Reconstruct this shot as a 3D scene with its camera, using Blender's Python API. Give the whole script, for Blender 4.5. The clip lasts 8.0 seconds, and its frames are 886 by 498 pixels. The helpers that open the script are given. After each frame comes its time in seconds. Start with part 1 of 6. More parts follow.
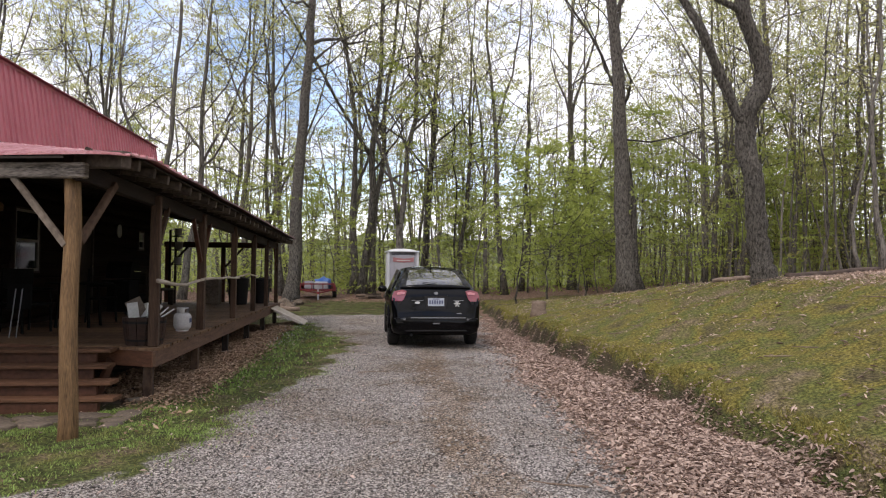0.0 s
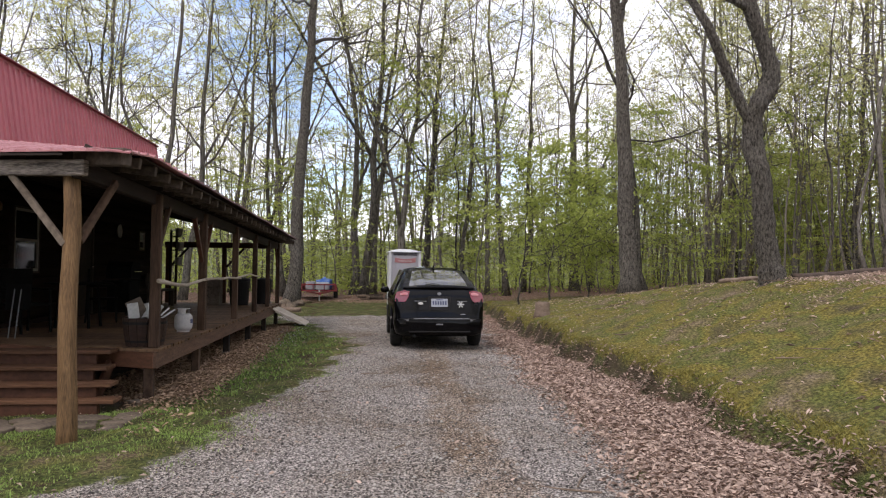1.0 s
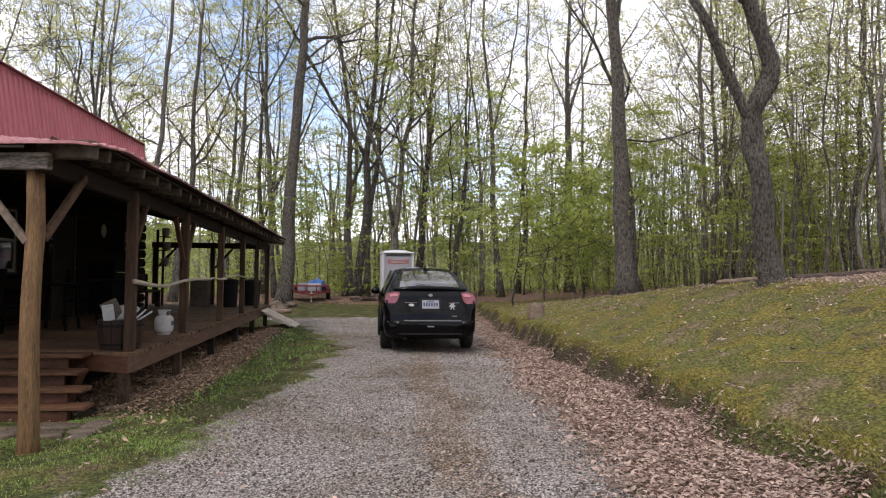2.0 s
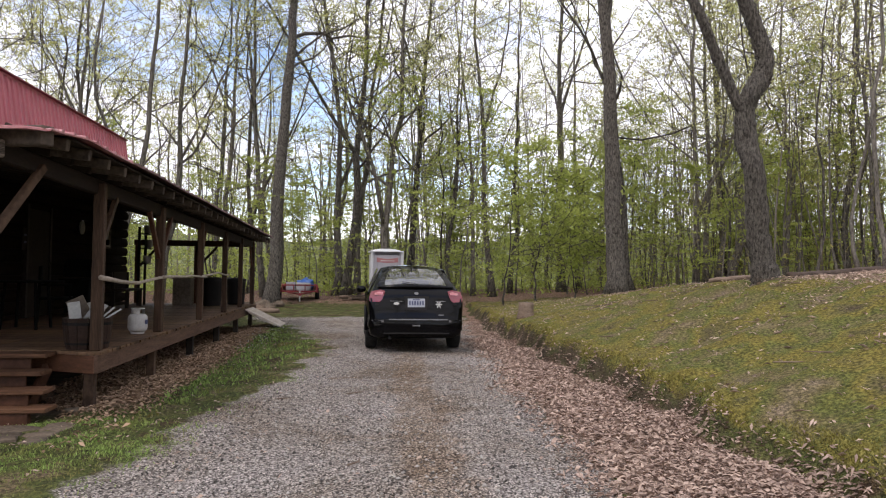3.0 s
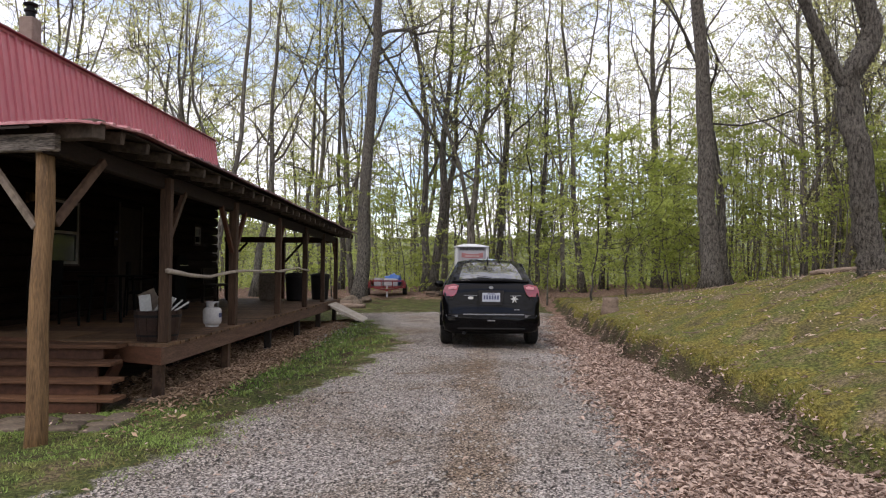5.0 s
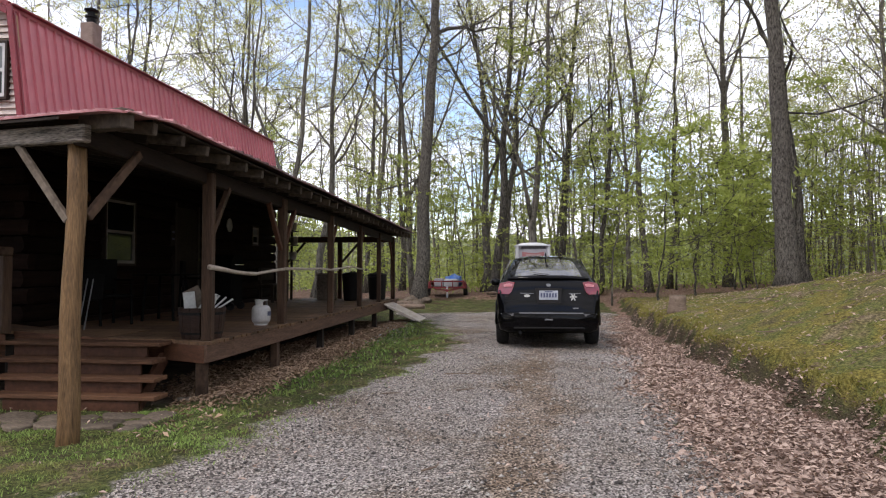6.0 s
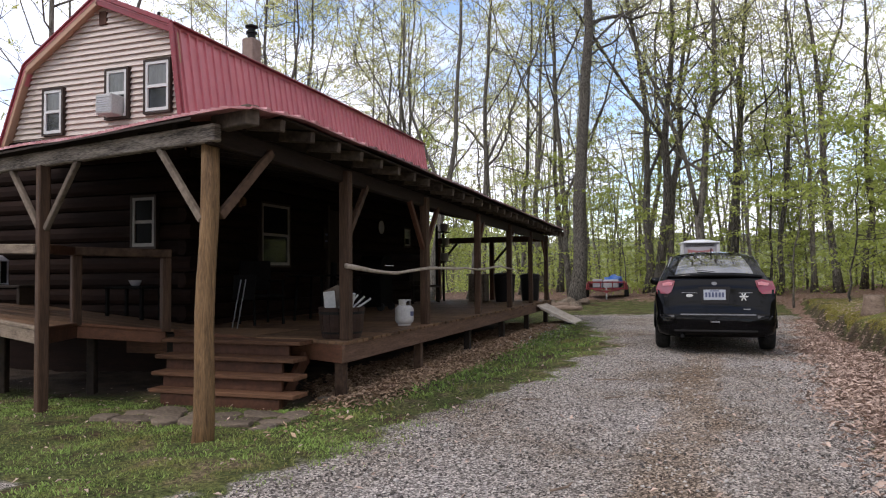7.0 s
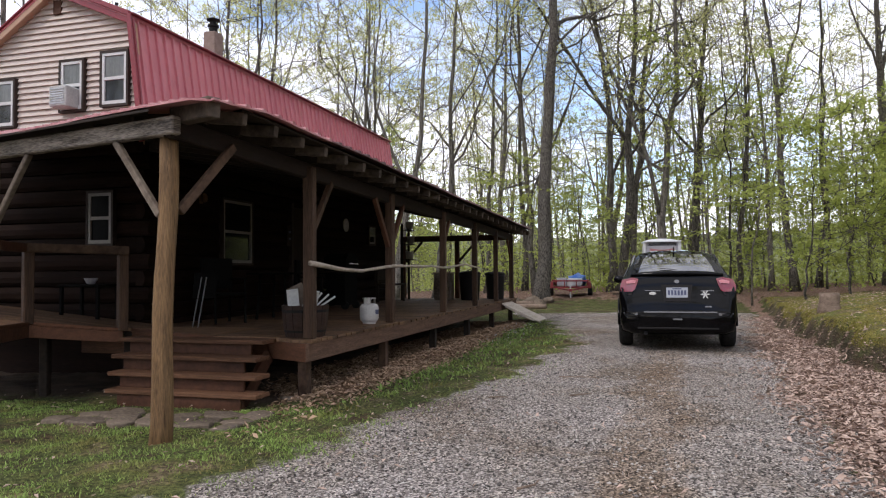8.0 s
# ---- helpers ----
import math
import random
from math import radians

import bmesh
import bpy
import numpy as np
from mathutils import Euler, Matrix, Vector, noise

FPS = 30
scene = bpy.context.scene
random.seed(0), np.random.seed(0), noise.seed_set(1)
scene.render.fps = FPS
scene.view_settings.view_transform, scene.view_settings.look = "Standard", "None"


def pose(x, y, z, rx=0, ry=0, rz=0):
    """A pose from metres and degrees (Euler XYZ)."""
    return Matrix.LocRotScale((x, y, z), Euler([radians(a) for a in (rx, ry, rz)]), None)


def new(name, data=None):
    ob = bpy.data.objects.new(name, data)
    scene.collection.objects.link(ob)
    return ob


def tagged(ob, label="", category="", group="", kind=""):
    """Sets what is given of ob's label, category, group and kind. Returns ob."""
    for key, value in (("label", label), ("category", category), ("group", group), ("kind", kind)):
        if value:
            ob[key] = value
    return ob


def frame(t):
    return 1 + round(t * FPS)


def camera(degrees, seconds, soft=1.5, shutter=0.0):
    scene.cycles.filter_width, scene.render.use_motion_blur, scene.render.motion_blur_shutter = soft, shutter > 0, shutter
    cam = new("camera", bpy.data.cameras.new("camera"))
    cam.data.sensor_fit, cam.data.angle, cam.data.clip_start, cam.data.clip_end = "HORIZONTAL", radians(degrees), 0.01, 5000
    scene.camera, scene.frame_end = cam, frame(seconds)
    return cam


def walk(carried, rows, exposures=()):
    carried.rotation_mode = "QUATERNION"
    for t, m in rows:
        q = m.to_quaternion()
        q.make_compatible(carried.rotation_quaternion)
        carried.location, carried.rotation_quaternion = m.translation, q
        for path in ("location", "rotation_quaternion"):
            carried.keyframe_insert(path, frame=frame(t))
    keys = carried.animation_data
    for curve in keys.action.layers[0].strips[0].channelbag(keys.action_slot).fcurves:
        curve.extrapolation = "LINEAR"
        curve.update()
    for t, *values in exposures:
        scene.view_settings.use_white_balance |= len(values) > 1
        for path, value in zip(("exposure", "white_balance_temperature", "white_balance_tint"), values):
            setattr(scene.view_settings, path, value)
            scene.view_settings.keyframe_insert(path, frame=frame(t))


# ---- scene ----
cam = camera(64.2, 8.0, soft=1.15)
# seconds, the eye, and yaw to the left, pitch and roll in degrees
PATH = [
    (0, (2.677, -6.309, 1.590), (-6.01, 1.73, 0.62)),
    (0.5, (2.625, -6.290, 1.583), (-5.99, 1.78, 0.66)),
    (1, (2.634, -6.168, 1.580), (-5.97, 1.80, 0.66)),
    (1.5, (2.690, -5.992, 1.576), (-6.03, 1.88, 0.66)),
    (3, (2.925, -5.500, 1.520), (-6.85, 1.96, 0.74)),
    (3.5, (3.050, -5.340, 1.482), (-6.75, 1.89, 0.82)),
    (4, (3.144, -5.240, 1.458), (-5.68, 1.82, 0.88)),
    (4.5, (3.230, -5.212, 1.474), (-2.37, 1.63, 0.72)),
    (4.7, (3.268, -5.210, 1.482), (-0.54, 1.60, 0.60)),
    (5.8, (3.455, -4.885, 1.388), (3.58, 1.76, 0.16)),
    (6, (3.495, -4.750, 1.384), (6.12, 1.76, 0.06)),
    (6.5, (3.675, -4.520, 1.388), (14.86, 1.76, -0.22)),
    (7, (3.628, -4.210, 1.325), (19.14, 2.02, -0.50)),
    (7.5, (3.602, -4.120, 1.300), (19.36, 2.08, -0.54)),
    (8, (3.600, -4.150, 1.308), (16.30, 1.92, -0.48)),
]
walk(cam, [(t, pose(*at, 90 + up, 0, yaw) @ pose(0, 0, 0, 0, 0, roll)) for t, at, (yaw, up, roll) in PATH], exposures=[(0, 0.26, 6680, 19), (4.5, 0.26, 6680, 19), (6.5, 0.28, 6500, 18), (8, 0.28, 6500, 18)])

# ---------- light ----------
SUN_AZ, SUN_EL = radians(215), radians(52)
w = bpy.data.worlds.new("sky")
scene.world = w
w.use_nodes = True
nt = w.node_tree
nt.nodes.clear()
out = nt.nodes.new("ShaderNodeOutputWorld")
sky = nt.nodes.new("ShaderNodeTexSky")
sky.sky_type, sky.sun_disc = "NISHITA", False
sky.sun_elevation, sky.sun_rotation = SUN_EL, SUN_AZ
sky.air_density, sky.dust_density = 1.0, 0.6
bg_blue = nt.nodes.new("ShaderNodeBackground")
bg_blue.inputs["Strength"].default_value = 0.23
nt.links.new(sky.outputs[0], bg_blue.inputs[0])
bg_cloud = nt.nodes.new("ShaderNodeBackground")
bg_cloud.inputs["Color"].default_value = (0.895, 0.94, 1.0, 1)
bg_cloud.inputs["Strength"].default_value = 1.38
tc = nt.nodes.new("ShaderNodeTexCoord")
mp = nt.nodes.new("ShaderNodeMapping")
mp.inputs["Scale"].default_value = (1, 1, 2.2)
mp.inputs["Location"].default_value = (0.35, 0.1, 0.2)
nz = nt.nodes.new("ShaderNodeTexNoise")
nz.inputs["Scale"].default_value, nz.inputs["Detail"].default_value, nz.inputs["Roughness"].default_value = 2.6, 6, 0.55
rp = nt.nodes.new("ShaderNodeValToRGB")
rp.color_ramp.elements[0].position, rp.color_ramp.elements[1].position = 0.38, 0.52
mx = nt.nodes.new("ShaderNodeMixShader")
nt.links.new(tc.outputs["Generated"], mp.inputs[0])
nt.links.new(mp.outputs[0], nz.inputs["Vector"])
nt.links.new(nz.outputs[0], rp.inputs[0])
nt.links.new(rp.outputs[0], mx.inputs[0])
nt.links.new(bg_blue.outputs[0], mx.inputs[1])
nt.links.new(bg_cloud.outputs[0], mx.inputs[2])
nt.links.new(mx.outputs[0], out.inputs[0])
sun = new("sun", bpy.data.lights.new("sun", "SUN"))
sun.data.energy, sun.data.angle, sun.data.color = 1.4, radians(12), (1, 0.95, 0.87)
sun.rotation_euler = (radians(90) - SUN_EL, 0, radians(180) - SUN_AZ)


# ---------- materials ----------
def material(name, dark, light, rough=0.7, scale=4.0, stretch=(1, 1, 1), bump=0.2, fine=40.0, metal=0.0, island=0.0, per_object=0.0, coat=0.0, depth=0.01, tight=1.0):
    """Two colours mixed by noise at two scales, with fine relief."""
    m = bpy.data.materials.new(name)
    m.use_nodes = True
    t = m.node_tree
    b = t.nodes["Principled BSDF"]
    co = t.nodes.new("ShaderNodeTexCoord")
    ma = t.nodes.new("ShaderNodeMapping")
    ma.inputs["Scale"].default_value = stretch
    t.links.new(co.outputs["Object"], ma.inputs[0])
    n1 = t.nodes.new("ShaderNodeTexNoise")
    n1.inputs["Scale"].default_value, n1.inputs["Detail"].default_value = scale, 5
    n2 = t.nodes.new("ShaderNodeTexNoise")
    n2.inputs["Scale"].default_value, n2.inputs["Detail"].default_value = fine, 4
    t.links.new(ma.outputs[0], n1.inputs["Vector"])
    t.links.new(ma.outputs[0], n2.inputs["Vector"])
    add = t.nodes.new("ShaderNodeMath")
    add.operation = "ADD"
    t.links.new(n1.outputs[0], add.inputs[0])
    t.links.new(n2.outputs[0], add.inputs[1])
    last = add
    for amount, node, socket in ((island, "ShaderNodeNewGeometry", "Random Per Island"), (per_object, "ShaderNodeObjectInfo", "Random")):
        if amount:
            src = t.nodes.new(node)
            ml = t.nodes.new("ShaderNodeMath")
            ml.operation = "MULTIPLY_ADD"
            ml.inputs[1].default_value, ml.inputs[2].default_value = amount, -amount / 2
            t.links.new(src.outputs[socket], ml.inputs[0])
            ad = t.nodes.new("ShaderNodeMath")
            ad.operation = "ADD"
            t.links.new(last.outputs[0], ad.inputs[0])
            t.links.new(ml.outputs[0], ad.inputs[1])
            last = ad
    mr = t.nodes.new("ShaderNodeMapRange")
    mr.inputs["From Min"].default_value, mr.inputs["From Max"].default_value = 1 - 0.35 / tight, 1 + 0.35 / tight
    t.links.new(last.outputs[0], mr.inputs["Value"])
    mixc = t.nodes.new("ShaderNodeMix")
    mixc.data_type = "RGBA"
    mixc.inputs[6].default_value, mixc.inputs[7].default_value = (*dark, 1), (*light, 1)
    t.links.new(mr.outputs[0], mixc.inputs[0])
    t.links.new(mixc.outputs[2], b.inputs["Base Color"])
    b.inputs["Roughness"].default_value, b.inputs["Metallic"].default_value = rough, metal
    if rough > 0.55:
        b.inputs["Specular IOR Level"].default_value = 0.2
    b.inputs["Coat Weight"].default_value, b.inputs["Coat Roughness"].default_value = coat, 0.05
    if bump:
        bp = t.nodes.new("ShaderNodeBump")
        bp.inputs["Strength"].default_value, bp.inputs["Distance"].default_value = bump, depth
        t.links.new(add.outputs[0], bp.inputs["Height"])
        t.links.new(bp.outputs[0], b.inputs["Normal"])
    return m


def leaf_material(name, dark, light, glow=0.45, other=None):
    """Thin leaf: part of the light passes through; colour varies leaf by leaf and over the crown, and in patches towards another pair of colours."""
    m = bpy.data.materials.new(name)
    m.use_nodes = True
    t = m.node_tree
    t.nodes.clear()
    o = t.nodes.new("ShaderNodeOutputMaterial")
    geo = t.nodes.new("ShaderNodeNewGeometry")
    info = t.nodes.new("ShaderNodeObjectInfo")
    av = t.nodes.new("ShaderNodeMath")
    av.operation = "MULTIPLY_ADD"
    av.inputs[1].default_value = 0.6
    sc = t.nodes.new("ShaderNodeMath")
    sc.operation = "MULTIPLY"
    sc.inputs[1].default_value = 0.4
    t.links.new(info.outputs["Random"], sc.inputs[0])
    t.links.new(geo.outputs["Random Per Island"], av.inputs[0])
    t.links.new(sc.outputs[0], av.inputs[2])
    mixc = t.nodes.new("ShaderNodeMix")
    mixc.data_type = "RGBA"
    mixc.inputs[6].default_value, mixc.inputs[7].default_value = (*dark, 1), (*light, 1)
    t.links.new(av.outputs[0], mixc.inputs[0])
    colour = mixc.outputs[2]
    if other:
        co = t.nodes.new("ShaderNodeTexCoord")
        nz2 = t.nodes.new("ShaderNodeTexNoise")
        nz2.inputs["Scale"].default_value, nz2.inputs["Detail"].default_value = 1.6, 4
        t.links.new(co.outputs["Object"], nz2.inputs["Vector"])
        rg = t.nodes.new("ShaderNodeMapRange")
        rg.inputs["From Min"].default_value, rg.inputs["From Max"].default_value = 0.50, 0.66
        t.links.new(nz2.outputs[0], rg.inputs["Value"])
        dry = t.nodes.new("ShaderNodeMix")
        dry.data_type = "RGBA"
        dry.inputs[6].default_value, dry.inputs[7].default_value = (*other[0], 1), (*other[1], 1)
        t.links.new(av.outputs[0], dry.inputs[0])
        both = t.nodes.new("ShaderNodeMix")
        both.data_type = "RGBA"
        t.links.new(rg.outputs[0], both.inputs[0])
        t.links.new(mixc.outputs[2], both.inputs[6])
        t.links.new(dry.outputs[2], both.inputs[7])
        colour = both.outputs[2]
    d = t.nodes.new("ShaderNodeBsdfDiffuse")
    tr = t.nodes.new("ShaderNodeBsdfTranslucent")
    ms = t.nodes.new("ShaderNodeMixShader")
    ms.inputs[0].default_value = glow
    for n in (d, tr):
        t.links.new(colour, n.inputs["Color"])
    t.links.new(d.outputs[0], ms.inputs[1])
    t.links.new(tr.outputs[0], ms.inputs[2])
    t.links.new(ms.outputs[0], o.inputs[0])
    return m


PEWTER = material("dull_grey_trim", (0.10, 0.10, 0.105), (0.16, 0.16, 0.165), 0.4, 6, bump=0.0)
WOOD_DECK = material("deck_wood", (0.045, 0.025, 0.014), (0.195, 0.113, 0.063), 0.65, 3, (8, 0.7, 8), 0.3, 14, per_object=0.5)
WOOD_STAIN = material("stained_wood", (0.034, 0.015, 0.009), (0.092, 0.04, 0.023), 0.6, 3, (1, 1, 1), 0.25, 20, per_object=0.3)
WOOD_RED = material("red_stained_wood", (0.06, 0.027, 0.015), (0.165, 0.073, 0.041), 0.6, 3, (0.6, 6, 6), 0.3, 20, per_object=0.3)
WOOD_LOGPOST = material("golden_log_wood", (0.06, 0.033, 0.015), (0.235, 0.14, 0.065), 0.6, 3, (7, 7, 0.5), 0.5, 16, depth=0.02)
WOOD_TREAD = material("worn_tread_wood", (0.06, 0.029, 0.016), (0.185, 0.092, 0.05), 0.7, 3, (0.5, 7, 7), 0.4, 18, per_object=0.3)
WOOD_RAIL = material("weathered_brown_wood", (0.035, 0.02, 0.013), (0.115, 0.07, 0.045), 0.75, 3, (1, 1, 1), 0.35, 20, per_object=0.3)
# brown beam wood with the shadow under the eave put into its colour
WOOD_BEAM = material("shaded_beam_wood", (0.009, 0.006, 0.0045), (0.026, 0.015, 0.011), 0.7, 3, (4, 0.6, 4), 0.3, 18)
WOOD_EDGE = material("worn_deck_edge_wood", (0.055, 0.03, 0.02), (0.17, 0.1, 0.066), 0.7, 3, (6, 0.6, 6), 0.35, 18)
WOOD_GREY = material("weathered_grey_wood", (0.075, 0.057, 0.043), (0.21, 0.168, 0.13), 0.8, 3, (1, 1, 1), 0.4, 22, per_object=0.3)
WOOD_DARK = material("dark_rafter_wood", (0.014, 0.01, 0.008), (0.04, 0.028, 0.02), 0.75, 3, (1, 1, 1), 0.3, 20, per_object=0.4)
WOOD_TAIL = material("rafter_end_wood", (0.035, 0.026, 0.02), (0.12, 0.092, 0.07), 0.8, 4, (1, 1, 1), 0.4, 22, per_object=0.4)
# brown logs taken near black; the porch's deep shade is in this colour
LOG_WALL = material("shade_dark_log_wall", (0.0078, 0.0039, 0.0027), (0.021, 0.0105, 0.007), 0.85, 2, (0.5, 0.5, 6), 0.4, 14, per_object=0.5)
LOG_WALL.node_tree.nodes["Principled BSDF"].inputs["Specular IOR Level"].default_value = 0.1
WOOD_POST = material("stained_post_wood", (0.024, 0.0132, 0.008), (0.094, 0.053, 0.032), 0.65, 3, (7, 7, 0.5), 0.4, 16, per_object=0.25, depth=0.015)
# weathered board, paler for the faces that catch light from the left
WOOD_LIT = material("lit_weathered_board", (0.10, 0.075, 0.055), (0.30, 0.235, 0.175), 0.8, 3, (1, 6, 6), 0.4, 18, per_object=0.2)
PEELED = material("peeled_branch", (0.24, 0.19, 0.145), (0.48, 0.41, 0.33), 0.6, 7, (1, 1, 1), 0.3, 30)
RAMP_WOOD = material("pale_plywood", (0.34, 0.28, 0.22), (0.56, 0.49, 0.41), 0.75, 3, (4, 0.6, 4), 0.3, 18, per_object=0.3)
METAL_RED = material("red_roof_metal", (0.45, 0.125, 0.145), (0.57, 0.175, 0.195), 0.38, 1.2, (1, 1, 0.4), 0.05, 9, metal=0.0, per_object=0.25)
# roof metal lightened to pink: the highlight along the eave is in the colour
METAL_LIT = material("highlight_pink_roof_metal", (0.3, 0.09, 0.095), (0.52, 0.26, 0.26), 0.4, 3, (1, 1, 1), 0.1, 20, per_object=0.4)
METAL_TRIM = material("dark_red_trim", (0.16, 0.02, 0.028), (0.26, 0.035, 0.045), 0.4, 2, bump=0.05)
SIDING = material("tan_vinyl_siding", (0.44, 0.37, 0.325), (0.53, 0.455, 0.405), 0.5, 1.5, (1, 1, 1), 0.06, 40, per_object=0.15)
TRIM_TAN = material("tan_fascia", (0.38, 0.23, 0.15), (0.48, 0.30, 0.20), 0.55, 2, bump=0.1)
WHITE_VINYL = material("white_vinyl", (0.46, 0.46, 0.45), (0.60, 0.60, 0.59), 0.4, 5, bump=0.03)
WHITE_TRIM = material("white_window_frame", (0.3, 0.3, 0.29), (0.45, 0.45, 0.43), 0.45, 5, bump=0.05)
DARK_TRIM = material("dark_window_surround", (0.02, 0.015, 0.012), (0.05, 0.034, 0.027), 0.6, 6, bump=0.1)
CHIMNEY = material("tan_chimney_brick", (0.15, 0.115, 0.095), (0.27, 0.215, 0.18), 0.8, 6, bump=0.4)
BLACK_METAL = material("black_metal", (0.006, 0.006, 0.0065), (0.016, 0.016, 0.017), 0.6, 6, bump=0.08, metal=0.3)
GALV = material("galvanised_metal", (0.35, 0.35, 0.36), (0.55, 0.55, 0.56), 0.4, 8, bump=0.05, metal=0.8)
PLASTIC_DARK = material("dark_plastic", (0.006, 0.0055, 0.0055), (0.014, 0.012, 0.012), 0.6, 4, bump=0.08)
# blacker than the dark plastic: porch shade is put into the furniture colour
PORCH_BLACK = material("shade_black_furniture", (0.003, 0.003, 0.003), (0.008, 0.0075, 0.007), 0.8, 5, bump=0.08)
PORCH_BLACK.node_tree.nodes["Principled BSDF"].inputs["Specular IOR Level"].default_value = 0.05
PLASTIC_BROWN = material("brown_wicker_plastic", (0.02, 0.011, 0.008), (0.05, 0.028, 0.02), 0.6, 5, (1, 1, 4), 0.4, 25)
PAPER = material("white_paper", (0.36, 0.36, 0.34), (0.55, 0.55, 0.53), 0.7, 4, bump=0.1)
TANK_WHITE = material("white_tank_enamel", (0.34, 0.325, 0.305), (0.48, 0.46, 0.435), 0.45, 6, bump=0.05)
STONE = material("flagstone", (0.055, 0.042, 0.031), (0.185, 0.145, 0.108), 0.85, 3, bump=0.5, fine=25, per_object=0.4)
BARK = material("grey_bark", (0.028, 0.025, 0.021), (0.205, 0.185, 0.155), 0.9, 3, (6, 6, 1.2), 0.9, 12, per_object=0.25, depth=0.03, tight=1.6)
BARK_RIDGED = material("ridged_oak_bark", (0.018, 0.015, 0.012), (0.25, 0.225, 0.19), 0.9, 6.5, (4.2, 4.2, 1.6), 1.0, 30, depth=0.06, tight=1.5)
DEADWOOD = material("fallen_log_wood", (0.10, 0.07, 0.05), (0.28, 0.21, 0.16), 0.85, 3, (1, 5, 5), 0.6, 14)
LEAF_SPRING = leaf_material("spring_leaf", (0.39, 0.40, 0.15), (0.70, 0.705, 0.315), 0.6)
LEAF_GREEN = leaf_material("fresh_green_leaf", (0.225, 0.27, 0.062), (0.51, 0.575, 0.17), 0.58)
LEAF_OLIVE = leaf_material("olive_leaf", (0.165, 0.155, 0.055), (0.40, 0.375, 0.135), 0.52)
LEAF_FAR = leaf_material("far_leaf", (0.20, 0.225, 0.10), (0.41, 0.43, 0.20), 0.52)
LEAF_RUST = leaf_material("rusty_dead_leaf", (0.12, 0.072, 0.048), (0.60, 0.425, 0.285), 0.15)
LEAF_DEAD = leaf_material("dead_leaf", (0.10, 0.063, 0.048), (0.70, 0.535, 0.438), 0.15)
GRASS = leaf_material("grass_blade", (0.055, 0.10, 0.022), (0.42, 0.57, 0.17), 0.35, ((0.12, 0.10, 0.035), (0.36, 0.32, 0.13)))
MOSSY = leaf_material("moss_tuft", (0.13, 0.125, 0.035), (0.33, 0.29, 0.09), 0.2)
PEBBLE = material("gravel_stone", (0.07, 0.064, 0.058), (0.48, 0.445, 0.405), 0.85, 3, bump=0.2, island=1.4)
EARTH = material("bare_earth", (0.05, 0.035, 0.025), (0.12, 0.085, 0.06), 0.95, 4, bump=0.5)
PAINT_BLACK = material("black_car_paint", (0.002, 0.002, 0.0025), (0.0035, 0.0035, 0.004), 0.3, 2, bump=0.0, coat=0.36)
PAINT_BLACK.node_tree.nodes["Principled BSDF"].inputs["Specular IOR Level"].default_value = 0.0
GLASS_CAR = material("tinted_car_glass", (0.006, 0.007, 0.008), (0.008, 0.009, 0.01), 0.03, 2, bump=0.0, coat=0.6)
GLASS_CAR.node_tree.nodes["Principled BSDF"].inputs["IOR"].default_value = 1.75
LENS_RED = material("red_lamp_lens", (0.12, 0.003, 0.008), (0.21, 0.006, 0.015), 0.12, 8, bump=0.0, coat=1.0)
LENS_CLEAR = material("clear_lamp_lens", (0.42, 0.10, 0.11), (0.55, 0.2, 0.21), 0.15, 8, bump=0.0, coat=1.0)
CHROME = material("chrome", (0.7, 0.7, 0.72), (0.85, 0.85, 0.86), 0.12, 4, bump=0.0, metal=1.0)
TYRE = material("tyre_rubber", (0.012, 0.012, 0.012), (0.03, 0.029, 0.028), 0.85, 20, bump=0.3)
PLATE = material("plate_white", (0.26, 0.28, 0.31), (0.36, 0.38, 0.42), 0.4, 6, bump=0.0)
INK = material("dark_ink", (0.03, 0.04, 0.09), (0.06, 0.07, 0.13), 0.5, 6, bump=0.0)
WALL_GREY = material("grey_moulded_plastic", (0.26, 0.25, 0.27), (0.33, 0.32, 0.34), 0.5, 2, bump=0.08)
WALL_LIGHT = material("light_grey_plastic", (0.42, 0.42, 0.43), (0.52, 0.52, 0.53), 0.5, 2, bump=0.08)
ROOF_WHITE = material("white_moulded_plastic", (0.55, 0.56, 0.58), (0.66, 0.67, 0.69), 0.4, 2, bump=0.05)
SIGN_RED = material("red_sign", (0.26, 0.10, 0.10), (0.34, 0.14, 0.14), 0.45, 4, bump=0.0)
TRAILER_RED = material("faded_red_paint", (0.13, 0.022, 0.025), (0.24, 0.05, 0.052), 0.6, 4, bump=0.1)
TARP_BLUE = material("blue_tarp", (0.03, 0.10, 0.38), (0.07, 0.2, 0.55), 0.45, 5, bump=0.4)
WINDOW_GLASS = material("window_glass", (0.015, 0.018, 0.02), (0.03, 0.034, 0.036), 0.06, 2, bump=0.02, coat=0.15)
# window glass again, darker and less reflective to look shaded in the porch
SHADED_GLASS = material("shaded_window_glass", (0.006, 0.007, 0.007), (0.012, 0.013, 0.013), 0.15, 2, bump=0.02)
SHADED_GLASS.node_tree.nodes["Principled BSDF"].inputs["Specular IOR Level"].default_value = 0.03
# pane with a pale streaky sky reflection painted into its colour
PALE_REFLECTION = material("pale_reflection_pane", (0.05, 0.055, 0.05), (0.17, 0.18, 0.17), 0.3, 3, (5, 5, 0.5), 0.2, coat=0.6)


